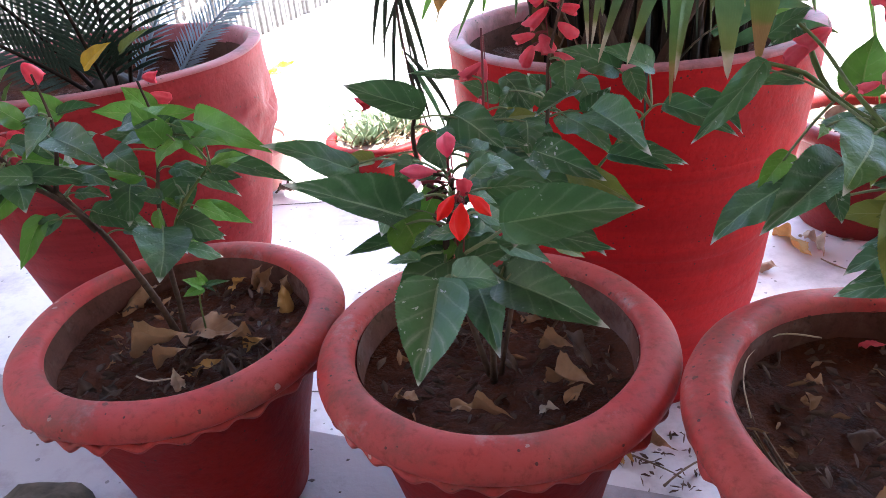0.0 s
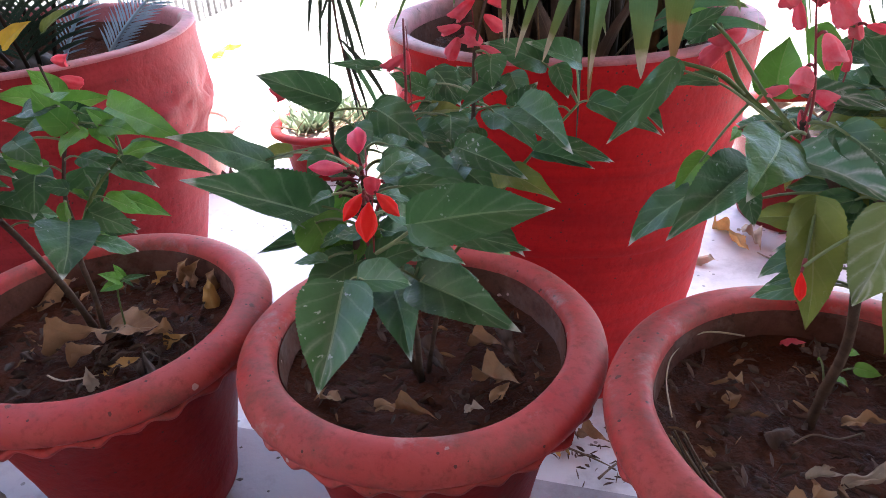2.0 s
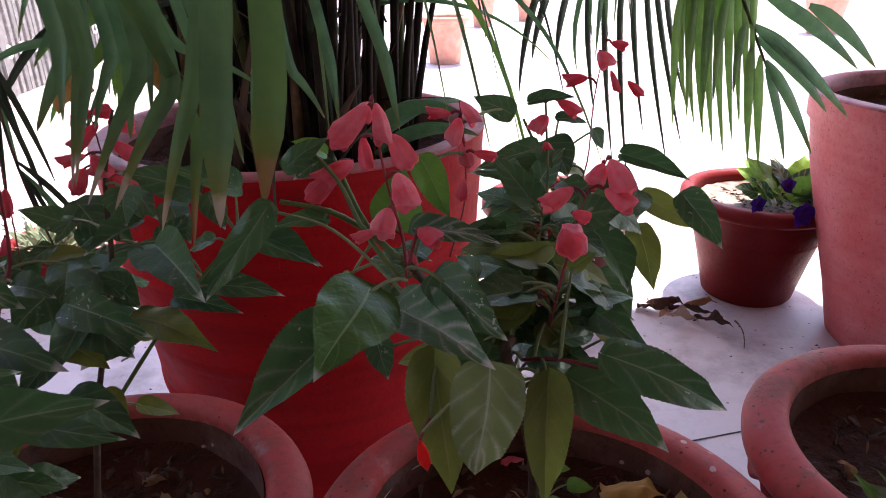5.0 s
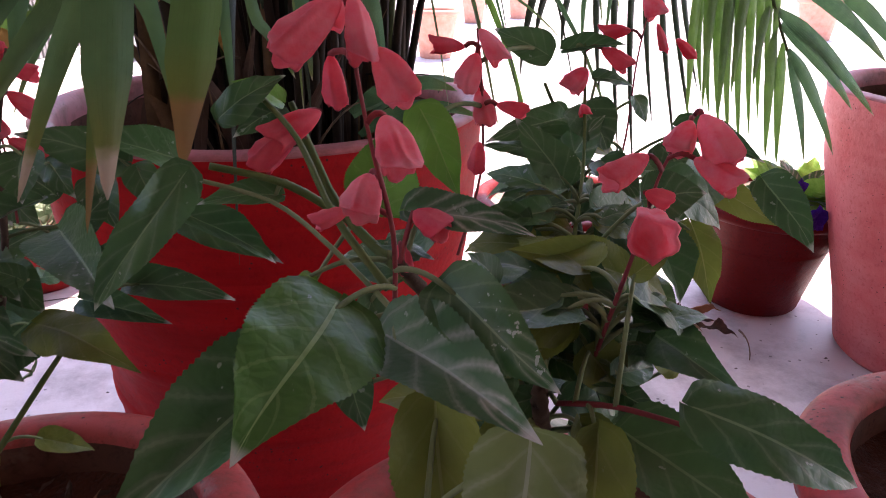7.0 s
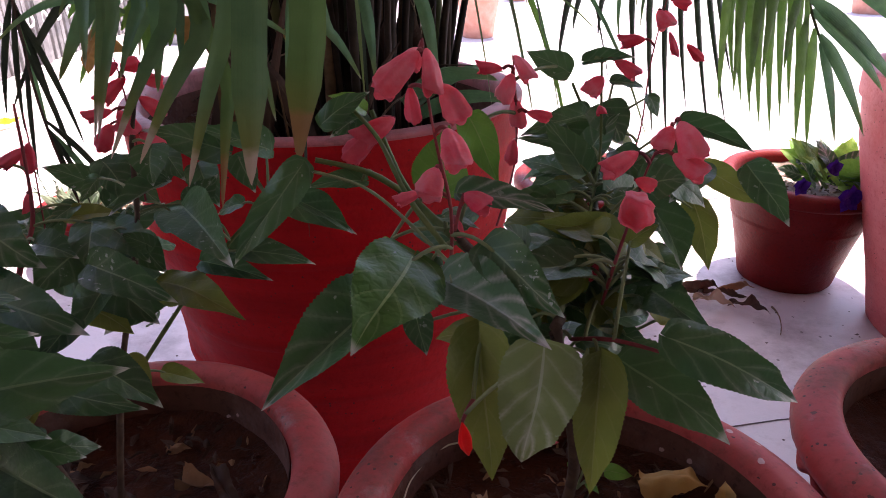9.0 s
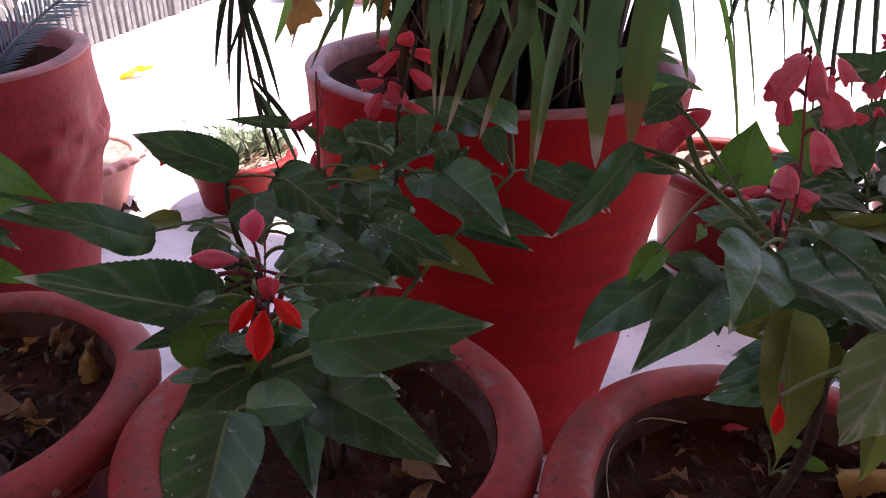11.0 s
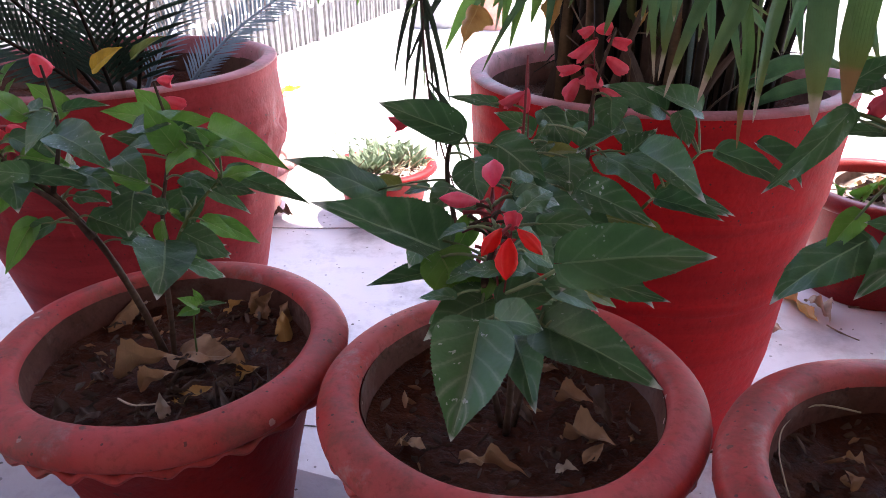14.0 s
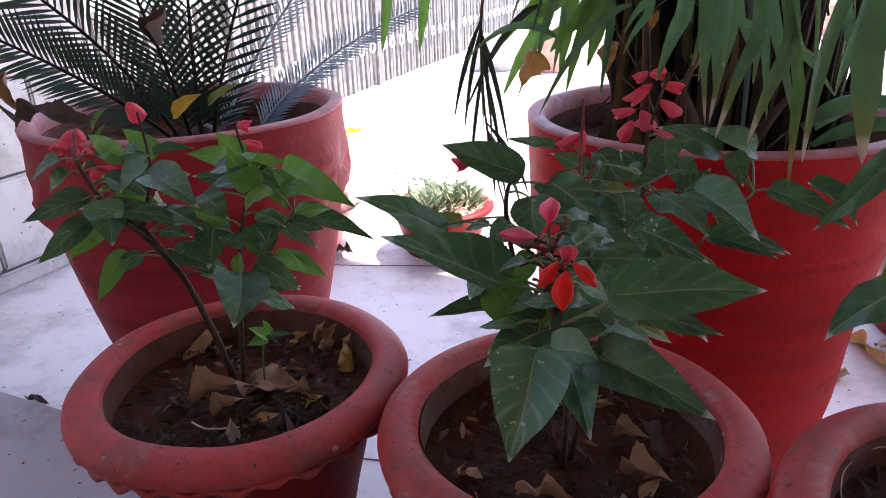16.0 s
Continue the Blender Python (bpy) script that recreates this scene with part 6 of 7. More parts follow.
def thin_frond(root, bend, tip, spread, count, length, mat, holder, width=0.006, seed=1, sag=0.9, name="frond"):
    """A stalk with narrow hanging leaflets to both sides; the leaflets are one part under it."""
    r = random.Random(seed)
    line = bez(root, bend, tip, 24)
    stalk = part(name, tube(line, 0.0035, 0.0012, 6), mat, holder)
    all_bm = bmesh.new()
    all_bm.loops.layers.uv.new("UVMap")
    for i in range(count):
        t = 0.12 + 0.88 * i / count
        p = line[min(int(t * 24), 24)]
        q = line[min(int(t * 24) + 1, 24)]
        d = (q - p).normalized() if (q - p).length > 1e-6 else (line[24] - line[23]).normalized()
        s = d.cross(Vector((0, 0, 1)))
        s = s.normalized() if s.length > 0.05 else Vector((1, 0, 0))
        s = s * (1 if i % 2 else -1)
        ln = length * (0.65 + 0.5 * math.sin(math.pi * min(t, 0.97))) * r.uniform(0.85, 1.1)
        end = p + (s * spread + d * 0.6 + Vector((0, 0, -sag))).normalized() * ln
        merge(all_bm, blade_bm(bez(p, p + (s * spread * 1.5 + d * 0.6).normalized() * ln * 0.45, end, 5), width * r.uniform(0.8, 1.15), 0.2))
    leaflets = tagged(part("leaflet_comb", all_bm, mat, stalk), kind="stuff")
    return stalk


for k in range(4):
    # dark green blades that lie over the far side of the soil
    root = Vector((rp.uniform(0.34, 0.40), rp.uniform(0.98, 1.08), rp.uniform(0.58, 0.61)))
    tip = root + Vector((rp.uniform(0.10, 0.17), rp.uniform(-0.05, 0.08), rp.uniform(-0.05, 0.03)))
    tip.z = max(tip.z, 0.605)
    blade(root, root.lerp(tip, 0.5) + Vector((0, 0, 0.04)), tip, rp.uniform(0.014, 0.024), PALM)

# the drooping thin frond at the planter's edge, with a curled brown leaf
hang = bez((0.02, 1.10, 0.93), (-0.065, 1.05, 0.80), (-0.047, 1.029, 0.68), 10) + bez((-0.047, 1.027, 0.675), (-0.045, 1.01, 0.57), (0.0, 0.977, 0.462), 14)
part("frond", tube(hang, 0.0028, 0.0010, 6), DRY_DARK, palm, "thin brown drooping stalk")
for node, count, longest, lo, hi in ((8, 5, 0.17, -0.34, 0.30), (11, 2, 0.14, -0.25, 0.30), (16, 4, 0.12, 0.02, 0.60)):
    # lens-shaped dark leaflets that fan down from the nodes
    for k in range(count):
        root = hang[node] + Vector((0, 0, rp.uniform(-0.01, 0.01)))
        sx = lo + (hi - lo) * (k + 0.5) / count + rp.uniform(-0.04, 0.04)
        tip = root + Vector((sx, rp.uniform(-0.1, 0.15), -1)).normalized() * longest * rp.uniform(0.75, 1.05)
        blade(root, root.lerp(tip, 0.5) + Vector((sx * 0.03, 0, 0.0)), tip, rp.uniform(0.0048, 0.0072), (CANE_LEAF, CANE_LEAF, PALM, CANE_LEAF)[k % 4])
ob = new("leaf", leaf_mesh(DRY_KINDS[2], DRY_ORANGE))
ob["label"] = "curled brown dead leaf"
place(ob, palm, aim((0.021, 1.069, 0.687), (0.004, 1.052, 0.644), 0.75))
for a, b in (((0.125, 1.073, 0.699), (0.116, 1.073, 0.659)), ((0.176, 1.077, 0.738), (0.172, 1.077, 0.713)), ((0.240, 1.080, 0.683), (0.231, 1.080, 0.660))):
    ob = new("leaf", leaf_mesh(DRY_KINDS[0], DRY_ORANGE))
    place(ob, palm, aim(a, b, 0.6))

# ---- the feather palm in the right planter ----
areca = thing("feather_palm", (BR[0], BR[1], 0.49), "feather palm with long green leaflets in the planter", "palm")
for k in range(6):
    a = k * 1.05
    b = Vector((BR[0] + 0.05 * math.cos(a), BR[1] + 0.05 * math.sin(a), 0.48))
    part("cane", tube(bez(b, b + Vector((0, 0, 0.3)), b + Vector((0.08 * math.cos(a), 0.08 * math.sin(a), 0.7)), 8), 0.012, 0.007, 7, 0.2), CANE_GREEN, areca)
part("rachis", tube(bez((1.680, 1.392, 1.078), (1.343, 1.268, 1.122), (0.929, 1.225, 0.825), 12), 0.006, 0.003, 6), CANE_GREEN, areca)
part("rachis", tube(bez((0.983, 1.207, 0.792), (1.024, 1.209, 0.708), (1.090, 1.212, 0.607), 12), 0.004, 0.002, 6), CANE_GREEN, areca)


def areca_blade(root, bend, tip, width, mat):
    return part("blade", blade_bm(bez(root, bend, tip, 12), width * (1.6 if width > 0.01 else 1.9), 0.3), mat, areca)


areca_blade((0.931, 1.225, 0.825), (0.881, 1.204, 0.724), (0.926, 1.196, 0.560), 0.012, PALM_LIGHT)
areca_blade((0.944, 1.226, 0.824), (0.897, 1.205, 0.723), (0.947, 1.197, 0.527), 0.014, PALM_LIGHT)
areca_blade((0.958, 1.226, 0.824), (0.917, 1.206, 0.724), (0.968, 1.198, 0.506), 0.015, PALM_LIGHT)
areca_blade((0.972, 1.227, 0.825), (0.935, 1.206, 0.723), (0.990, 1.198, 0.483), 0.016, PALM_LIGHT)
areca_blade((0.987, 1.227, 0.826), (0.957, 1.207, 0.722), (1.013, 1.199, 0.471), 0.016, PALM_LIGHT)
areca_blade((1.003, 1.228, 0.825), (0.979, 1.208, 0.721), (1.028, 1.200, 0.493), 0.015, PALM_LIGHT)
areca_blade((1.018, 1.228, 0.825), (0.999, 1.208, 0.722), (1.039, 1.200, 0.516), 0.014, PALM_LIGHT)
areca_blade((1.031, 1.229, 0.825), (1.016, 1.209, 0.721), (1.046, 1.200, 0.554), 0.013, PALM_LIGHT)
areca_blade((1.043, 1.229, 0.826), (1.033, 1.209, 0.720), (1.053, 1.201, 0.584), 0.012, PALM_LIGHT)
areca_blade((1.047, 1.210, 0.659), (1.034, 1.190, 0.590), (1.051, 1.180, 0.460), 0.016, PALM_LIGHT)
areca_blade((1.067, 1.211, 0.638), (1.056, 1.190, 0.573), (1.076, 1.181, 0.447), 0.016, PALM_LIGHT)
areca_blade((1.083, 1.212, 0.615), (1.103, 1.192, 0.563), (1.130, 1.182, 0.450), 0.014, PALM)
areca_blade((1.078, 1.211, 0.628), (1.127, 1.193, 0.575), (1.187, 1.184, 0.458), 0.016, PALM)
areca_blade((1.055, 1.211, 0.666), (1.123, 1.193, 0.629), (1.204, 1.185, 0.533), 0.018, PALM)
areca_blade((1.041, 1.210, 0.688), (1.138, 1.193, 0.634), (1.254, 1.187, 0.520), 0.018, PALM)
areca_blade((1.060, 1.210, 0.732), (1.148, 1.193, 0.696), (1.252, 1.187, 0.606), 0.018, PALM)
areca_blade((1.148, 1.213, 0.715), (1.212, 1.195, 0.687), (1.290, 1.188, 0.606), 0.018, PALM)
areca_blade((1.029, 1.210, 0.692), (1.001, 1.188, 0.662), (1.001, 1.179, 0.579), 0.014, PALM_LIGHT)
areca_blade((0.898, 1.205, 0.747), (0.882, 1.185, 0.670), (0.891, 1.175, 0.537), 0.012, PALM_LIGHT)
areca_blade((0.926, 1.206, 0.746), (0.909, 1.185, 0.674), (0.916, 1.176, 0.548), 0.012, PALM_LIGHT)
areca_blade((0.956, 1.207, 0.747), (0.938, 1.186, 0.669), (0.947, 1.177, 0.535), 0.014, PALM_LIGHT)
areca_blade((0.985, 1.208, 0.746), (0.961, 1.187, 0.685), (0.963, 1.177, 0.569), 0.014, PALM_LIGHT)
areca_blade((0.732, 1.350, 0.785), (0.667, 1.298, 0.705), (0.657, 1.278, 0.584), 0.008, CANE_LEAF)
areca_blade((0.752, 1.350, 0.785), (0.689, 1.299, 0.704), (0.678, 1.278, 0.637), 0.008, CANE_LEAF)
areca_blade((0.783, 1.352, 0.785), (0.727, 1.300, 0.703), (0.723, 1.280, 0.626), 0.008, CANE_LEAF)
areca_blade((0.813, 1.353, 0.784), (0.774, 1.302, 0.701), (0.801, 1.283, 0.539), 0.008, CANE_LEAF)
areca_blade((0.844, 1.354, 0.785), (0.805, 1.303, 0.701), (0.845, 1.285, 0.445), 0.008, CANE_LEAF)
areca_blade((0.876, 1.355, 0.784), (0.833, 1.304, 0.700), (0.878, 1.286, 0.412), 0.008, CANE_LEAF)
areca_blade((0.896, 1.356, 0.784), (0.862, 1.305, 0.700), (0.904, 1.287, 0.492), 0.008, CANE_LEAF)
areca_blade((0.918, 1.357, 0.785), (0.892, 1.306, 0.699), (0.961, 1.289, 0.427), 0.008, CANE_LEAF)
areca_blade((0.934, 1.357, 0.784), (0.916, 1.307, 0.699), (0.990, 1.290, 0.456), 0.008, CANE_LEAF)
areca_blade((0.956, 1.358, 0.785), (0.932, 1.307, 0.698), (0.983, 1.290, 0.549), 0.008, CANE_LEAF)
thin_frond((1.454, 1.423, 1.177), (0.955, 1.323, 1.118), (0.755, 1.240, 0.757), 0.16, 24, 0.24, PALM, areca, 0.011, 10, 2.0)
thin_frond((1.399, 1.521, 1.179), (0.887, 1.602, 1.093), (0.608, 1.544, 0.843), 0.4, 26, 0.17, PALM_LIGHT, areca, 0.009, 12, 1.1)

# ---- the cycad in the left planter ----
cycad = thing("cycad", (BL[0], BL[1], 0.475), "cycad with stiff dark comb-like fronds and a bluish one", "cycad")
part("trunk", lathe([(0, 0.46), (0.05, 0.462), (0.06, 0.49), (0.05, 0.53), (0.02, 0.55), (0, 0.552)], 28, (BL[0] + 0.0, BL[1] + 0.02, 0), 0.01, 2), CANE, cycad, "dark scaly stump")


def cycad_frond(root, bend, tip, n, length, mat, seed, face=(0, -1, 0.2), width=0.0068):
    r = random.Random(seed)
    line = bez(root, bend, tip, 40)
    fr = part("frond", tube(line, 0.004, 0.0016, 6), CANE if mat is CYCAD else mat, cycad)
    bm = bmesh.new()
    bm.loops.layers.uv.new("UVMap")
    f = Vector(face).normalized()
    for i in range(n):
        t = 0.14 + 0.86 * i / n
        k = min(int(t * 40), 39)
        p, d = line[k].lerp(line[k + 1], t * 40 - k), (line[k + 1] - line[k]).normalized()
        s = d.cross(f).normalized()
        ln = length * math.sin(math.pi * (0.12 + 0.80 * t)) ** 0.6
        for sg in (-1, 1):
            e = p + (s * sg + d * 0.75 + f * r.uniform(0.05, 0.22)).normalized() * ln * r.uniform(0.93, 1.05)
            merge(bm, blade_bm(bez(p, (p + e) / 2 + d * 0.004, e, 3), width, 0.15))
    tagged(part("leaflet_comb", bm, mat, fr), kind="stuff")
    return fr


R0 = Vector((BL[0] + 0.0, BL[1] + 0.0, 0.50))
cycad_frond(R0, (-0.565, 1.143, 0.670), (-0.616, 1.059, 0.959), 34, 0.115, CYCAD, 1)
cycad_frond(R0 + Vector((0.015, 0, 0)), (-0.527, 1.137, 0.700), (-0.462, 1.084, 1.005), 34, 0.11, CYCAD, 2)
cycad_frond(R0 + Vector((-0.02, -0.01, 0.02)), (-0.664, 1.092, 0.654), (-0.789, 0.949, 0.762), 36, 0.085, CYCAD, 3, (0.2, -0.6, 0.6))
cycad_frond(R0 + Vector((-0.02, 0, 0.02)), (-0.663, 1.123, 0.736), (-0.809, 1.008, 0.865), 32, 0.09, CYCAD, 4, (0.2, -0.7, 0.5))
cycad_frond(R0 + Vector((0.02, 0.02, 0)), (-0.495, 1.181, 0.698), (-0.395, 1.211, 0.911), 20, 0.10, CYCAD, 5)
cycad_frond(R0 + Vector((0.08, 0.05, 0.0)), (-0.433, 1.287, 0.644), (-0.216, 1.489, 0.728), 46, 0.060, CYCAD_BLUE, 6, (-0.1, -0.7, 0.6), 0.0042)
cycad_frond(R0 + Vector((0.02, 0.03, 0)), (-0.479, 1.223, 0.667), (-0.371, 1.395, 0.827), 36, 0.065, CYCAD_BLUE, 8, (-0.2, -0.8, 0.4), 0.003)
for a, b, w, m in (((-0.560, 1.115, 0.590), (-0.515, 1.125, 0.624), 0.62, YELLOW), ((-0.500, 1.125, 0.606), (-0.448, 1.130, 0.640), 0.34, LEAF_OLIVE), ((-0.514, 1.037, 0.710), (-0.492, 1.050, 0.771), 0.4, DRY_DARK), ((-0.735, 0.983, 0.678), (-0.722, 0.974, 0.621), 0.45, DRY),
                   ((-0.629, 1.004, 0.591), (-0.596, 0.997, 0.626), 0.45, LEAF_LIGHT), ((-0.619, 0.994, 0.570), (-0.596, 0.987, 0.605), 0.4, LEAF_LIGHT)):
    ob = new("leaf", leaf_mesh(LEAF_KINDS[0] if m in (LEAF_LIGHT, YELLOW, LEAF_OLIVE) else DRY_KINDS[0], m))
    place(ob, cycad, aim(a, b, w))

# ---- dead leaves and litter on the soil and the floor ----


def dead_leaf(base, tip, width, mat, label="curled dry brown leaf lying on the soil", normal=(0.1, -0.2, 0.95), kind=None):
    ob = new("dead_leaf", leaf_mesh(kind or pick.choice(DRY_KINDS), mat))
    ob.matrix_basis = aim(base, tip, width, normal)
    return tagged(ob, label, "dead leaf", "fallen leaves")


# a long dead leaf draped over the left planter's lip
dead_leaf((-0.736, 0.978, 0.618), (-0.563, 0.935, 0.614), 0.24, DRY_DARK, "long grey-brown dead leaf draped over the planter lip", (0.1, -0.35, 0.9), DRY_KINDS[3])


def litter(centre, r, n, seed, z, name="litter"):
    """Fine bits of leaf and bark on the soil, one heap of stuff."""
    rr = random.Random(seed)
    bm = bmesh.new()
    bm.loops.layers.uv.new("UVMap")
    for _ in range(n):
        a, q = rr.uniform(0, 6.28), r * math.sqrt(rr.random())
        p = Vector((centre[0] + q * math.cos(a), centre[1] + q * math.sin(a), z + rr.uniform(0.0, 0.006)))
        b = rr.uniform(0, 6.28)
        d = Vector((math.cos(b), math.sin(b), rr.uniform(-0.15, 0.25))) * rr.uniform(0.005, 0.02)
        merge(bm, blade_bm([p, p + d * 0.35 + Vector((0, 0, rr.uniform(0, 0.003))), p + d * 0.7, p + d], rr.uniform(0.002, 0.007), 0.5))
    return bm


for c, r, n, s, z in ((P_ONE.location, 0.12, 200, 1, 0.384), (P_TWO.location, 0.115, 150, 2, 0.396), (P_THREE.location, 0.128, 240, 3, 0.405), (P_FOUR.location, 0.11, 130, 4, 0.410)):
    tagged(obj("litter", litter((c.x, c.y), r, n, s, z), DRY_DARK), "crumbled dark leaf litter on the pot soil", "litter", kind="stuff")
    tagged(obj("litter", litter((c.x, c.y), r, n // 7, s + 9, z), DRY), "pale crumbled leaf litter on the pot soil", "litter", kind="stuff")
# first pot
bark = thing("bark_strip", (0.287, 0.447, 0.408), "shredded strip of brown bark along the pot wall", "bark")
rb = random.Random(4)
for k in range(11):
    off = Vector((rb.uniform(-0.005, 0.006), rb.uniform(-0.006, 0.006), rb.uniform(0, 0.007)))
    part("shred", tube(through_points([Vector(q) + off + Vector((rb.uniform(-0.002, 0.002), rb.uniform(-0.002, 0.002), 0)) for q in ((0.279, 0.490, 0.410), (0.287, 0.447, 0.410), (0.301, 0.408, 0.410), (0.328, 0.383, 0.410))]), rb.uniform(0.0008, 0.0022), 0.0006, 5, 0.5), (TWIG, FIBRE, STEM_BROWN)[k % 3], bark)
rl = random.Random(77)
Z1 = 0.384
dead_leaf((-0.272, 0.690, Z1), (-0.204, 0.678, Z1 + 0.008), 0.74, DRY, "large flat dry leaf on the soil", kind=DRY_KINDS[3])
dead_leaf((-0.372, 0.730, Z1), (-0.338, 0.772, Z1 + 0.014), 0.42, DRY)
dead_leaf((-0.312, 0.645, Z1), (-0.254, 0.670, Z1 + 0.012), 0.34, DRY)
dead_leaf((-0.279, 0.626, Z1), (-0.252, 0.646, Z1 + 0.010), 0.55, DRY)
dead_leaf((-0.237, 0.588, Z1 + 0.002), (-0.240, 0.592, Z1 + 0.026), 0.7, DRY_PALE)
dead_leaf((-0.240, 0.614, Z1), (-0.205, 0.626, Z1 + 0.008), 0.5, DRY_ORANGE, "small yellow-brown leaf on the soil")
dead_leaf((-0.190, 0.650, Z1), (-0.172, 0.664, Z1 + 0.008), 0.6, DRY_ORANGE, "small yellow-brown leaf on the soil")
dead_leaf((-0.226, 0.776, Z1), (-0.212, 0.790, Z1 + 0.026), 0.5, DRY)
dead_leaf((-0.206, 0.768, Z1), (-0.194, 0.782, Z1 + 0.028), 0.8, DRY)
dead_leaf((-0.180, 0.758, Z1), (-0.172, 0.764, Z1 + 0.026), 0.7, DRY)
dead_leaf((-0.166, 0.724, Z1), (-0.172, 0.742, Z1 + 0.026), 0.6, DRY_ORANGE, "curled orange-brown leaf against the pot wall")
dead_leaf((-0.250, 0.770, Z1), (-0.228, 0.778, Z1 + 0.016), 0.5, DRY_ORANGE, "curled orange-brown leaf on the soil")
for k in range(22):
    # dark wet scraps heaped before the stems
    a, w = rl.uniform(0, 6.28), 0.05 * math.sqrt(rl.random())
    p = Vector((-0.205 + w * 1.2 * math.cos(a), 0.628 + w * 0.7 * math.sin(a), Z1 + rl.uniform(0, 0.004)))
    b = rl.uniform(0, 6.28)
    dead_leaf(p, p + Vector((math.cos(b), math.sin(b), rl.uniform(0.0, 0.3))) * rl.uniform(0.016, 0.032), rl.uniform(0.2, 0.45), DRY_DARK, "dark wet scrap of leaf on the soil", (rl.uniform(-0.5, 0.5), rl.uniform(-0.5, 0.2), 0.9))
# second pot
Z2 = 0.398
dead_leaf((0.040, 0.541, Z2), (0.094, 0.515, Z2 + 0.012), 0.24, DRY, kind=DRY_KINDS[1])
dead_leaf((0.130, 0.578, Z2), (0.164, 0.556, Z2 + 0.014), 0.6, DRY)
dead_leaf((0.122, 0.628, Z2), (0.154, 0.616, Z2 + 0.008), 0.5, DRY)
dead_leaf((0.116, 0.538, Z2), (0.133, 0.532, Z2 + 0.006), 0.7, DRY_PALE, "pale grey fallen leaf on the soil")
dead_leaf((-0.009, 0.561, Z2), (0.011, 0.538, Z2 + 0.012), 0.5, DRY)
dead_leaf((0.094, 0.595, Z2), (0.065, 0.629, Z2 + 0.01), 0.4, DRY_DARK)
dead_leaf((0.163, 0.600, Z2), (0.143, 0.639, Z2 + 0.012), 0.4, DRY_DARK)
# third pot
Z3 = 0.408
dead_leaf((0.469, 0.544, Z3 + 0.012), (0.516, 0.527, Z3 + 0.010), 0.55, DRY_ORANGE, "curled orange-brown leaf on the soil")
dead_leaf((0.500, 0.491, Z3), (0.527, 0.525, Z3 + 0.016), 0.5, DRY_ORANGE, "folded yellow-brown leaf on the soil")
dead_leaf((0.388, 0.444, Z3), (0.442, 0.442, Z3 + 0.010), 0.22, DRY_PALE, kind=DRY_KINDS[1])
dead_leaf((0.445, 0.440, Z3), (0.442, 0.472, Z3 + 0.010), 0.26, DRY, kind=DRY_KINDS[1])
dead_leaf((0.415, 0.505, Z3), (0.445, 0.494, Z3 + 0.008), 0.4, DRY)
dead_leaf((0.440, 0.481, Z3), (0.486, 0.476, Z3 + 0.008), 0.18, DRY, kind=DRY_KINDS[3])
dead_leaf((0.337, 0.422, Z3), (0.360, 0.400, Z3 + 0.012), 0.4, DRY)
dead_leaf((0.459, 0.456, Z3), (0.488, 0.437, Z3 + 0.01), 0.6, DRY_DARK)
dead_leaf((0.362, 0.417, Z3), (0.381, 0.408, Z3 + 0.01), 0.7, DRY)
dead_leaf((0.342, 0.559, Z3), (0.347, 0.539, Z3 + 0.012), 0.7, DRY, kind=DRY_KINDS[1])
dead_leaf((0.406, 0.608, Z3), (0.425, 0.601, Z3 + 0.005), 0.5, CALYX_RED, "fallen red petal on the soil", kind=DRY_KINDS[3])
for pts, r, mat, lab in (([(0.367, 0.598, 0.425), (0.332, 0.603, 0.426), (0.300, 0.578, 0.424), (0.285, 0.544, 0.422), (0.280, 0.505, 0.418)], 0.0008, STRAW, "thin pale root curled along the pot wall"),
                         ([(0.366, 0.482, 0.410), (0.382, 0.487, 0.415), (0.400, 0.484, 0.413), (0.420, 0.490, 0.412)], 0.0009, TWIG, "thin dry twig on the soil"),
                         ([(-0.290, 0.604, 0.390), (-0.265, 0.591, 0.394), (-0.237, 0.601, 0.392)], 0.0009, STRAW, "thin dry stalk on the soil")):
    tagged(obj("twig", tube(through_points(pts), r, r * 0.7, 6, 0.4), mat), lab, "twig", "twigs")
for c, z, r, n in ((P_ONE.location, Z1, 0.112, 7), (P_TWO.location, Z2, 0.10, 7), (P_THREE.location, Z3, 0.11, 12), (P_FOUR.location, 0.413, 0.10, 10)):
    for k in range(n):
        a, w = rl.uniform(0, 6.28), r * math.sqrt(rl.uniform(0.1, 1))
        p = Vector((c.x + w * math.cos(a), c.y + w * math.sin(a), z + rl.uniform(-0.001, 0.004)))
        b = rl.uniform(0, 6.28)
        dead_leaf(p, p + Vector((math.cos(b), math.sin(b), rl.uniform(0.0, 0.35))) * rl.uniform(0.014, 0.030), rl.uniform(0.3, 0.7), rl.choice((DRY, DRY_DARK, DRY_DARK, DRY_DARK, DRY)), "small crumpled dry leaf on the pot soil", (rl.uniform(-0.5, 0.5), rl.uniform(-0.5, 0.2), 0.9))
for k in range(9):
    a, w = rl.uniform(0, 6.28), rl.uniform(0.0, 0.08)
    p = Vector((0.440 + w * math.cos(a), 0.442 + w * 0.7 * math.sin(a), Z3 + rl.uniform(0, 0.006)))
    b = rl.uniform(0, 6.28)
    dead_leaf(p, p + Vector((math.cos(b), math.sin(b), rl.uniform(0.0, 0.5))) * rl.uniform(0.012, 0.024), rl.uniform(0.2, 0.42), rl.choice((DRY_PALE, DRY, DRY)), "pale curled scrap of dry leaf on the soil", (rl.uniform(-0.5, 0.5), rl.uniform(-0.5, 0.2), 0.9))
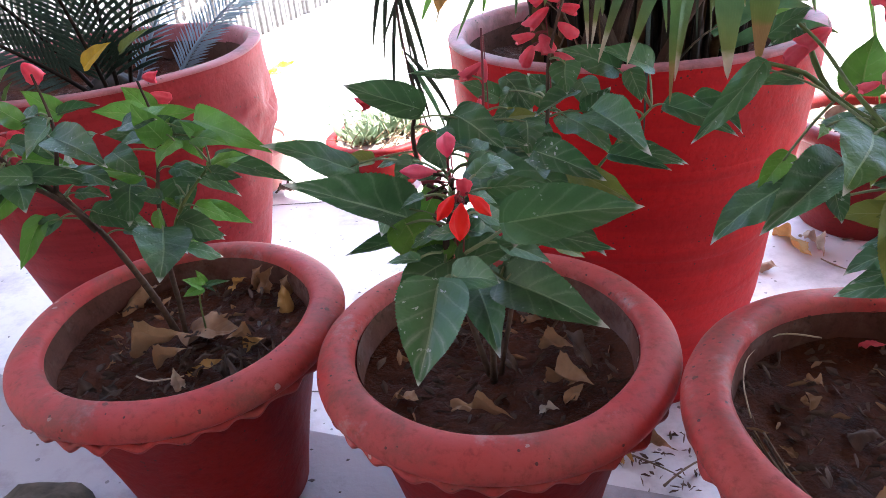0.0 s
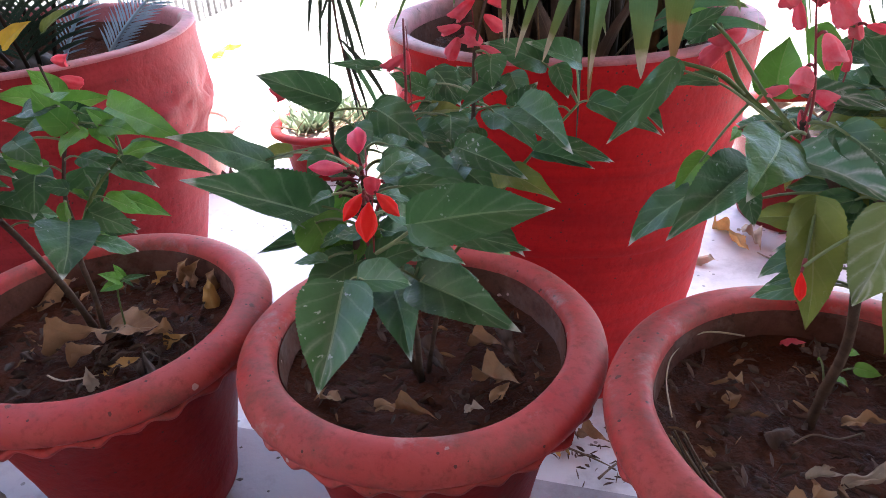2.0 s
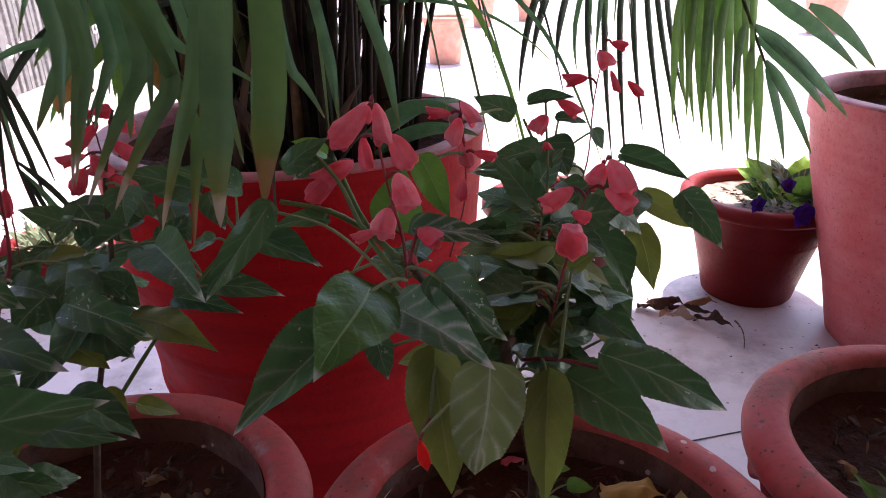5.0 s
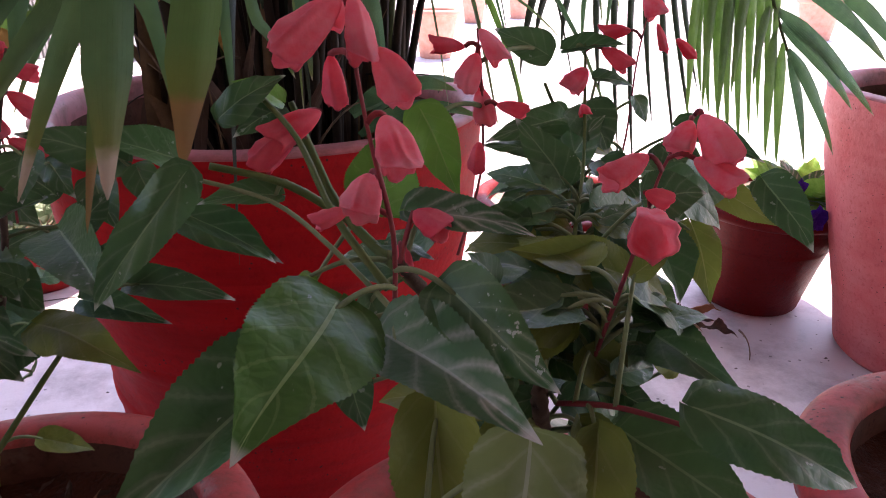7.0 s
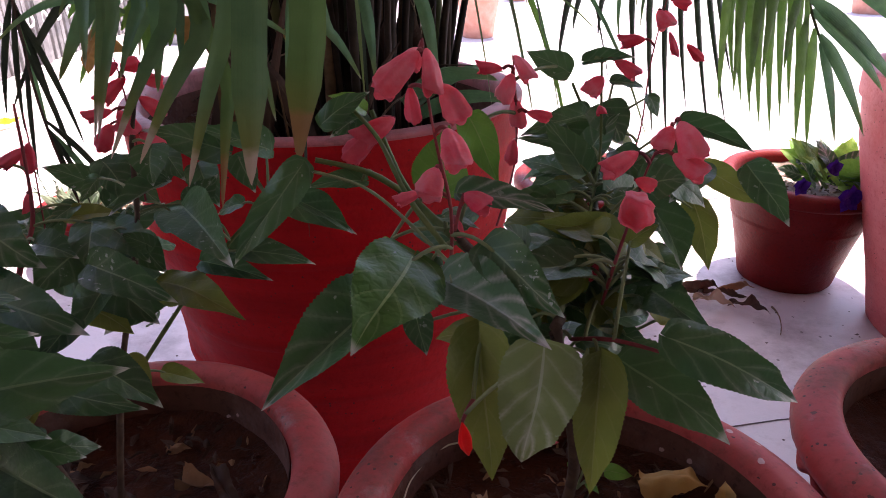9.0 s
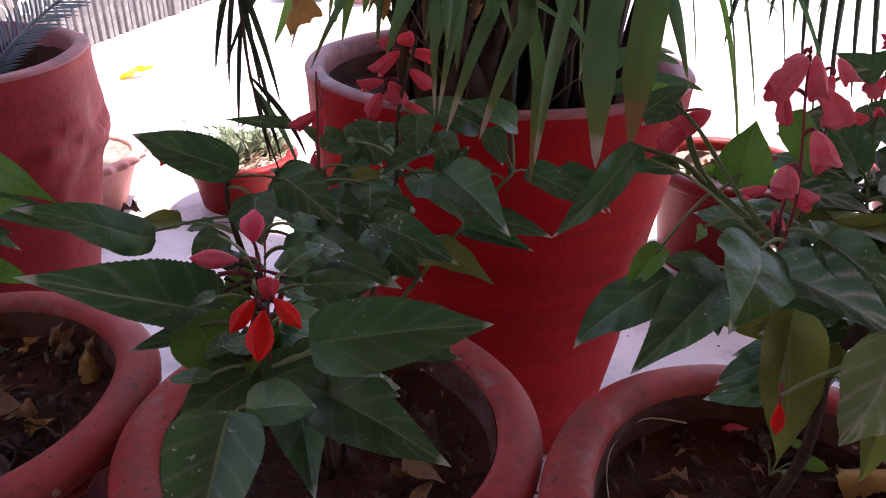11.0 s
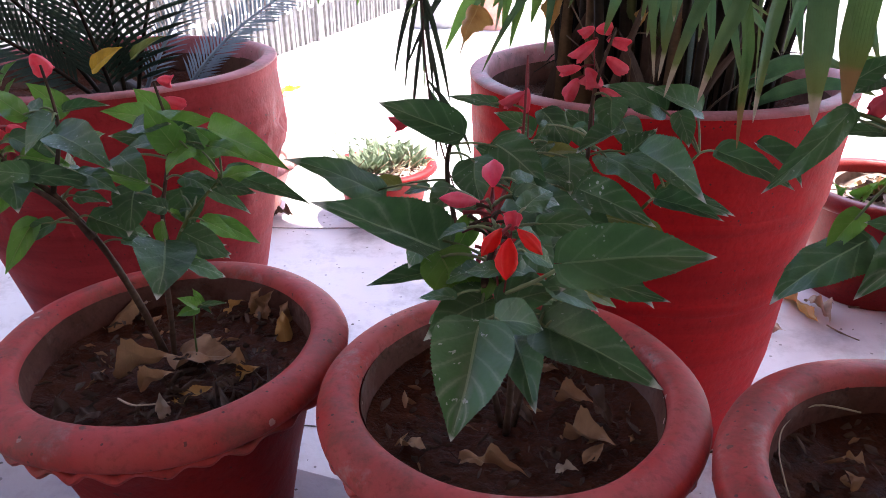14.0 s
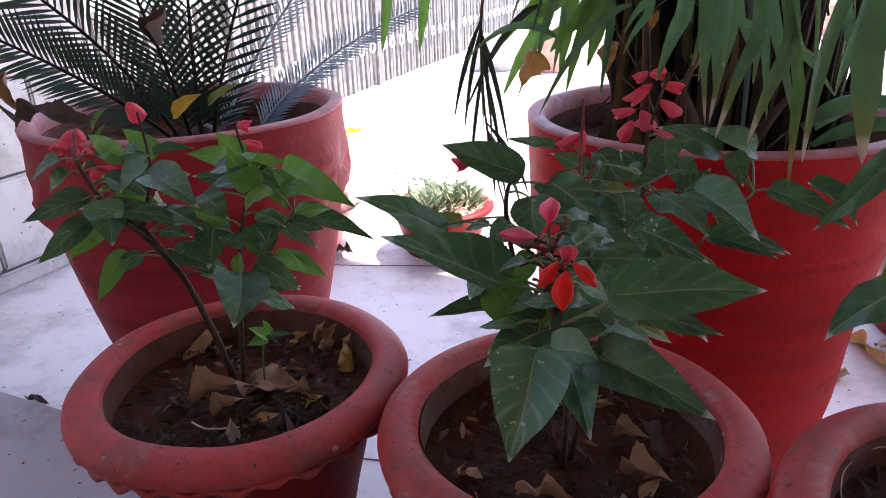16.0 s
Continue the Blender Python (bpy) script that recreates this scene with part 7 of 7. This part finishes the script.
# floor between and behind the pots
dead_leaf((0.697, 1.562, 0.010), (0.722, 1.420, 0.016), 0.44, DRY_ORANGE, "yellow-brown leaf with dark edges on the paving", (0.5, -0.5, 0.7), DRY_KINDS[3])
dead_leaf((0.748, 1.535, 0.008), (0.754, 1.432, 0.012), 0.40, DRY_PALE, "crumpled silver-grey leaf on the paving", kind=DRY_KINDS[1])
dead_leaf((0.595, 1.412, 0.006), (0.652, 1.394, 0.014), 0.5, DRY_PALE, "pale curled dry leaf beside the planter on the paving", kind=DRY_KINDS[2])
for a, b, w, m, lab in (((1.098, 1.520, 0.006), (1.160, 1.440, 0.020), 0.26, DRY_DARK, "dark curled leaf on the paving"), ((1.130, 1.470, 0.006), (1.200, 1.400, 0.014), 0.22, DRY_DARK, "dark curled leaf on the paving"),
                        ((1.085, 1.440, 0.006), (1.150, 1.375, 0.012), 0.30, DRY_PALE, "bleached curled leaf on the paving"), ((1.150, 1.400, 0.006), (1.205, 1.330, 0.016), 0.26, DRY_DARK, "dark curled leaf on the paving"),
                        ((1.170, 1.480, 0.006), (1.235, 1.430, 0.024), 0.24, DRY, "thin brown leaf on the paving"), ((1.060, 1.500, 0.006), (1.110, 1.450, 0.010), 0.34, DRY_DARK, "dark curled leaf on the paving"),
                        ((0.960, 1.470, 0.006), (1.010, 1.420, 0.012), 0.34, DRY, "small dry leaf on the paving")):
    dead_leaf(a, b, w, m, lab)
dead_leaf((-1.073, 3.340, 0.004), (-0.946, 3.446, 0.030), 0.3, YELLOW, "yellow leaf on the sunlit paving", kind=DRY_KINDS[3])
dead_leaf((-1.007, 1.123, 0.004), (-0.936, 1.099, 0.006), 0.25, DRY_DARK, "dark leaf caught below the step edge", kind=DRY_KINDS[3])
dead_leaf((-0.606, 1.934, 0.004), (-0.536, 1.885, 0.020), 0.5, DRY_DARK, "dark dead leaf on the paving")
dead_leaf((0.285, 0.895, 0.004), (0.324, 0.868, 0.020), 0.5, DRY, "dry leaf fallen behind the step")
dead_leaf((0.242, 0.864, 0.020), (0.261, 0.836, 0.050), 0.4, DRY_ORANGE, "orange leaf fallen behind the step")
for a, b, c in (((1.241, 1.375, 0.004), (1.231, 1.322, 0.012), (1.186, 1.265, 0.004)), ((0.752, 1.440, 0.004), (0.760, 1.400, 0.010), (0.795, 1.385, 0.004)), ((0.829, 1.522, 0.004), (0.919, 1.527, 0.010), (0.997, 1.499, 0.004)), ((0.218, 0.892, 0.005), (0.284, 0.855, 0.012), (0.327, 0.826, 0.006)), ((0.298, 0.805, 0.010), (0.337, 0.838, 0.020), (0.385, 0.869, 0.008)), ((1.488, 1.366, 0.004), (1.546, 1.392, 0.012), (1.635, 1.351, 0.004)), ((-0.912, 1.083, 0.003), (-0.876, 1.064, 0.006), (-0.884, 1.010, 0.003))):
    tagged(obj("twig", tube(bez(a, b, c, 8), 0.0022, 0.001, 5, 0.5), TWIG), "thin dry twig on the floor", "twig", "twigs")
tagged(obj("litter", litter((0.31, 0.86), 0.07, 60, 21, 0.002), DRY_DARK), "dark leaf crumbs swept behind the step", "litter", kind="stuff")
tagged(obj("litter", litter((0.44, 1.05), 0.05, 30, 22, 0.002), DRY_DARK), "leaf crumbs at the planter foot", "litter", kind="stuff")


for c, r, n, s, z in ((P_PANSY.location, 0.11, 70, 41, 0.231), ((0.900, 1.635, 0), 0.13, 90, 42, 0.224), ((-0.296, 2.010, 0), 0.12, 80, 43, 0.134)):
    tagged(obj("litter", litter((c[0], c[1]), r, n, s, z), DRY_PALE), "pale dry leaf crumbs on the gritty pot soil", "litter", kind="stuff")
    tagged(obj("litter", litter((c[0], c[1]), r, n, s + 5, z), DRY_DARK), "dark leaf crumbs on the gritty pot soil", "litter", kind="stuff")


def specks(n, seed, u0, u1, v0, v1, z):
    rr = random.Random(seed)
    bm = bmesh.new()
    for _ in range(n):
        p = HOUSE @ Vector((rr.uniform(u0, u1), rr.uniform(v0, v1), z))
        s = rr.uniform(0.0012, 0.004)
        vs = [bm.verts.new(p + Vector((s * rr.uniform(0.5, 1.6) * math.cos(k * 1.57 + p.x * 9), s * rr.uniform(0.4, 1.2) * math.sin(k * 1.57 + p.x * 9), 0.0004))) for k in range(4)]
        t = bm.verts.new(p + Vector((0, 0, s * 0.8)))
        for k in range(4):
            bm.faces.new((vs[k], vs[(k + 1) % 4], t))
    return bm


tagged(obj("grit", specks(240, 31, -0.9, 1.0, 0.25, 0.66, STEP_H), JOINT), "dark grit scattered over the step", "grit", kind="stuff")
tagged(obj("grit", specks(420, 32, -1.4, 1.6, 0.80, 3.2, 0.0), JOINT), "dark grit scattered over the paving", "grit", kind="stuff")
st = bmesh.new()
bmesh.ops.create_icosphere(st, subdivisions=3, radius=1)
for v in st.verts:
    v.co = Vector((v.co.x * 0.07, v.co.y * 0.05, v.co.z * 0.04)) * (1 + 0.35 * noise.noise(v.co * 1.8)) + Vector((-0.462, 0.584, STEP_H + 0.022))
tagged(obj("stone", st, STONE_DARK), "dark mossy stone lying on the step", "stone")

# ---- plants in the pots of the yard ----
PANSY_FRONT = (1.332, 1.335, 0.274)
pansy = thing("pansy_plant", (1.385, 1.495, 0.227), "violet pansies with bright green leaves", "plant")
stem(pansy, ((1.395, 1.495, 0.217), (1.400, 1.485, 0.257), (1.405, 1.475, 0.292)), 0.003, 0.002, STEM)
rq = random.Random(8)
for k in range(70):
    a, q = rq.uniform(0, 6.28), rq.uniform(0.01, 0.12)
    b = Vector((1.410 + q * 0.6 * math.cos(a), 1.480 + q * 0.6 * math.sin(a), 0.239 + rq.uniform(0, 0.055)))
    t = b + Vector((math.cos(a), math.sin(a), rq.uniform(0.1, 1.3))).normalized() * rq.uniform(0.045, 0.085)
    ob = new("leaf", leaf_mesh(LEAF_KINDS[k % 5], (PANSY_GREEN, PANSY_GREEN, LEAF_LIGHT, LEAF_MILDEW)[k % 4]))
    place(ob, pansy, aim(b, t, rq.uniform(0.5, 0.8)))
for c in (PANSY_FRONT, (1.335, 1.400, 0.318), (1.262, 1.395, 0.284)):
    for k in range(5):
        a = k * 1.256 + 0.4
        c0 = Vector(c)
        t = c0 + Vector((math.cos(a) * 0.026, -0.006, math.sin(a) * 0.026)) * (1.25 if c is PANSY_FRONT else 0.85)
        ob = new("petal", leaf_mesh(LEAF_KINDS[4], VIOLET))
        place(ob, pansy, aim(c0, t, 1.1, (0.2, -1, 0.3)))

plain_pot((-0.296, 2.010, 0), 0.158, 0.142, 0.105, "red pot of small grey-green succulents with twigs", 23, POT)
succ = thing("succulent_plant", (-0.300, 2.010, 0.125), "low grey-green succulents among dry twigs", "plant")
for k in range(16):
    cx, cy = -0.320 + rq.uniform(-0.09, 0.12), 2.020 + rq.uniform(-0.09, 0.10)
    for j in range(11):
        a = j * 2.4
        b = Vector((cx, cy, 0.118))
        t = b + Vector((math.cos(a), math.sin(a), 0.5 + j * 0.16)).normalized() * rq.uniform(0.045, 0.09)
        ob = new("leaf", leaf_mesh(LEAF_KINDS[j % 5], SUCC))
        place(ob, succ, aim(b, t, 0.36))
for k in range(34):
    b = Vector((-0.270 + rq.uniform(-0.1, 0.12), 2.000 + rq.uniform(-0.08, 0.08), 0.118))
    part("twig", tube(bez(b, b + Vector((rq.uniform(-0.04, 0.04), 0, 0.02)), b + Vector((rq.uniform(-0.08, 0.08), rq.uniform(-0.05, 0.05), rq.uniform(0.005, 0.075))), 5), 0.0022, 0.001, 5), STRAW if k % 2 else TWIG, succ)
for k in range(12):
    b = Vector((-0.380 + rq.uniform(-0.04, 0.14), 2.020, 0.12))
    t = b + Vector((rq.uniform(-0.05, 0.03), 0, rq.uniform(0.06, 0.12)))
    part("stalk", tube(bez(b, (b + t) / 2, t, 4), 0.0014, 0.0009, 5), SUCC, succ)
    for j in range(3):
        q = b.lerp(t, 0.6 + j * 0.2)
        ob = new("leaf", leaf_mesh(LEAF_KINDS[j], SUCC))
        place(ob, succ, aim(q, q + Vector((rq.uniform(-0.02, 0.02), -0.003, 0.010)), 0.35))
plain_pot((-0.737, 1.989, 0), 0.190, 0.150, 0.12, "low pink bowl pot with a scalloped rim", 25, POT_PALE, PEBBLE, 26)
plain_pot((0.900, 1.635, 0), 0.190, 0.255, 0.12, "red pot with litter and weeds, shade put into its paint", 27, POT_SHADED)
weeds = thing("weed_plant", (0.900, 1.615, 0.23), "thin weeds and dry litter in the pot", "plant")
for k in range(30):
    a, q = rq.uniform(0, 6.28), rq.uniform(0.0, 0.12)
    b = Vector((0.900 + q * math.cos(a), 1.615 + q * math.sin(a), 0.222))
    t = b + Vector((rq.uniform(-0.5, 0.5), rq.uniform(-0.5, 0.5), rq.uniform(0.1, 1.0))).normalized() * rq.uniform(0.03, 0.07)
    ob = new("leaf", leaf_mesh(LEAF_KINDS[k % 5] if k % 2 else DRY_KINDS[k % 4], (LEAF_LIGHT, DRY, DRY_DARK, PEBBLE)[k % 4]))
    place(ob, weeds, aim(b, t, rq.uniform(0.3, 0.6)))
tuft = thing("weed_plant", (0.757, 0.478, 0.40), "small pale weeds growing in the pot soil", "plant")
for k in range(44):
    a, q = rq.uniform(0, 6.28), rq.uniform(0.0, 0.085)
    b = Vector((0.757 + q * math.cos(a), 0.478 + q * math.sin(a), 0.403))
    t = b + Vector((rq.uniform(-0.8, 0.8), rq.uniform(-0.8, 0.8), rq.uniform(0.2, 0.9))).normalized() * rq.uniform(0.03, 0.075)
    ob = new("leaf", leaf_mesh(LEAF_KINDS[k % 5], (SUCC, LEAF_LIGHT, LEAF_LIGHT, DRY)[k % 4]))
    place(ob, tuft, aim(b, t, rq.uniform(0.2, 0.4)))

# ---- the fence and the far yard ----


# the whitewashed block wall that the fence runs up to
W_AT, W_WAY = Vector((-1.439, 1.556, 0)), Vector((0.249, 0.968, 0))
W_TURN = Matrix(((W_WAY.x, -W_WAY.y, 0, W_AT.x), (W_WAY.y, W_WAY.x, 0, W_AT.y), (0, 0, 1, 0), (0, 0, 0, 1)))
side_wall = tagged(obj("wall_side", turned(box((-1.0, 0.012, 0), (0.465, 0.2, 1.5)), W_TURN), JOINT, smooth=False), "whitewashed block wall with open joints beside the fence", "wall", kind="structure")
for row, (z0, z1) in enumerate(((0.0, 0.050), (0.058, 0.300), (0.308, 0.55), (0.558, 0.80), (0.808, 1.05), (1.058, 1.5))):
    u = -1.0 - 0.2 * (row % 2)
    while u < 0.46:
        lo, hi = max(u, -1.0), min(u + 0.41, 0.47)
        if hi - lo > 0.03:
            part("block", turned(box((lo + 0.003, 0.0, z0), (hi - 0.003, 0.2, z1), 0.006), W_TURN), WALL, side_wall, smooth=False)
        u += 0.41


def fence_x(y):
    return -1.302 + 0.1780 * (y - 4.169)


fence = thing("fence", (fence_x(4), 4, 0), "white slat fence, toned down in colour, with a row of metal rings", "fence", kind="")
d = Vector((0.1780, 1.0, 0)).normalized()
turn = Matrix(((d.y, d.x, 0, 0), (-d.x, d.y, 0, 0), (0, 0, 1, 0), (0, 0, 0, 1)))
slat = box((-0.011, -0.021, 0), (0.011, 0.021, 0.62), 0.003)
slat_me = bpy.data.meshes.new("slat")
slat.to_mesh(slat_me)
slat.free()
slat_me.materials.append(FENCE)
y = 2.06
k = 0
while y < 9.5:
    ob = new("slat", slat_me)
    place(ob, fence, Matrix.Translation((fence_x(y) + 0.004 * math.sin(k * 2.1), y, 0.04)) @ turn @ Matrix.Diagonal((1, 1, 1 + 0.02 * math.sin(k * 1.3), 1)))
    y += 0.062
    k += 1
for z0, z1 in ((0.10, 0.13), (0.52, 0.555)):
    part("rail", turned(box((-0.034, -2.18, z0), (-0.012, 5.4, z1), 0.003), Matrix.Translation((fence_x(4.2), 4.2, 0)) @ turn), FENCE, fence, smooth=False)
for yy in (2.05, 3.2, 4.70, 6.3, 7.9):
    part("post", turned(box((-0.04, -0.035, 0), (0.03, 0.035, 0.70), 0.005), Matrix.Translation((fence_x(yy), yy, 0)) @ turn), FENCE, fence, smooth=False)


def ring_bm(r, t, m):
    bm = bmesh.new()
    n, k = 18, 6
    vs = [[bm.verts.new(m @ Vector((t * math.sin(2 * math.pi * j / k), (r + t * math.cos(2 * math.pi * j / k)) * math.cos(2 * math.pi * i / n), (r + t * math.cos(2 * math.pi * j / k)) * math.sin(2 * math.pi * i / n)))) for j in range(k)] for i in range(n)]
    for i in range(n):
        for j in range(k):
            bm.faces.new((vs[i][j], vs[(i + 1) % n][j], vs[(i + 1) % n][(j + 1) % k], vs[i][(j + 1) % k]))
    return bm


y = 2.12
while y < 8.5:
    part("ring", ring_bm(0.032, 0.008, Matrix.Translation((fence_x(y) + 0.024, y, 0.295)) @ turn), RING, fence)
    y += 0.155
tagged(obj("baseboard", turned(box((-0.16, -4.2, -0.02), (0.05, 5.6, 0.045), 0.012), Matrix.Translation((fence_x(4.2), 4.2, 0)) @ turn), WALL, smooth=False), "low whitewashed kerb under the fence", "kerb", kind="structure")
tagged(obj("wall_west", turned(box((-1.5, -6, 0), (-1.3, 8, 2.2)), Matrix.Translation((fence_x(4.2), 4.2, 0)) @ turn), WALL, smooth=False), "plain pale boundary wall behind the fence", "wall", kind="structure")
tagged(obj("wall_north", box((-6, 14, 0), (16, 14.25, 2.4)), WALL, smooth=False), "plain pale wall at the far end of the yard", "wall", kind="structure")
for at, R, H, lab in (((2.56, 7.70, 0), 0.15, 0.30, "small terracotta pot far out in the yard"), ((3.21, 8.09, 0), 0.14, 0.28, "small terracotta pot far out in the yard"), ((5.32, 5.90, 0), 0.21, 0.36, "ribbed terracotta pot far out in the yard"), ((-0.09, 5.53, 0), 0.14, 0.30, "small terracotta pot beside a concrete block"), ((1.56, 5.39, 0), 0.18, 0.34, "terracotta pot behind the palm")):
    plain_pot(at, R, H, R * 0.62, lab, at[0], IRON)
tagged(obj("block", box((-0.70, 5.53, 0), (-0.38, 5.78, 0.26), 0.012), WALL, smooth=False), "pale concrete block on the paving", "block")
brush = thing("dry_shrub", (-1.23, 9.42, 0), "heap of dry brown plants by the far fence", "shrub")
for k in range(90):
    b = Vector((-1.05 + rq.uniform(-0.5, 0.7), 9.26 + rq.uniform(-0.3, 0.3), 0.0))
    t = b + Vector((rq.uniform(-0.3, 0.3), rq.uniform(-0.2, 0.2), rq.uniform(0.08, 0.3)))
    ob = new("leaf", leaf_mesh(DRY_KINDS[k % 4], DRY if k % 3 else DRY_ORANGE))
    place(ob, brush, aim(b, t, 0.3))
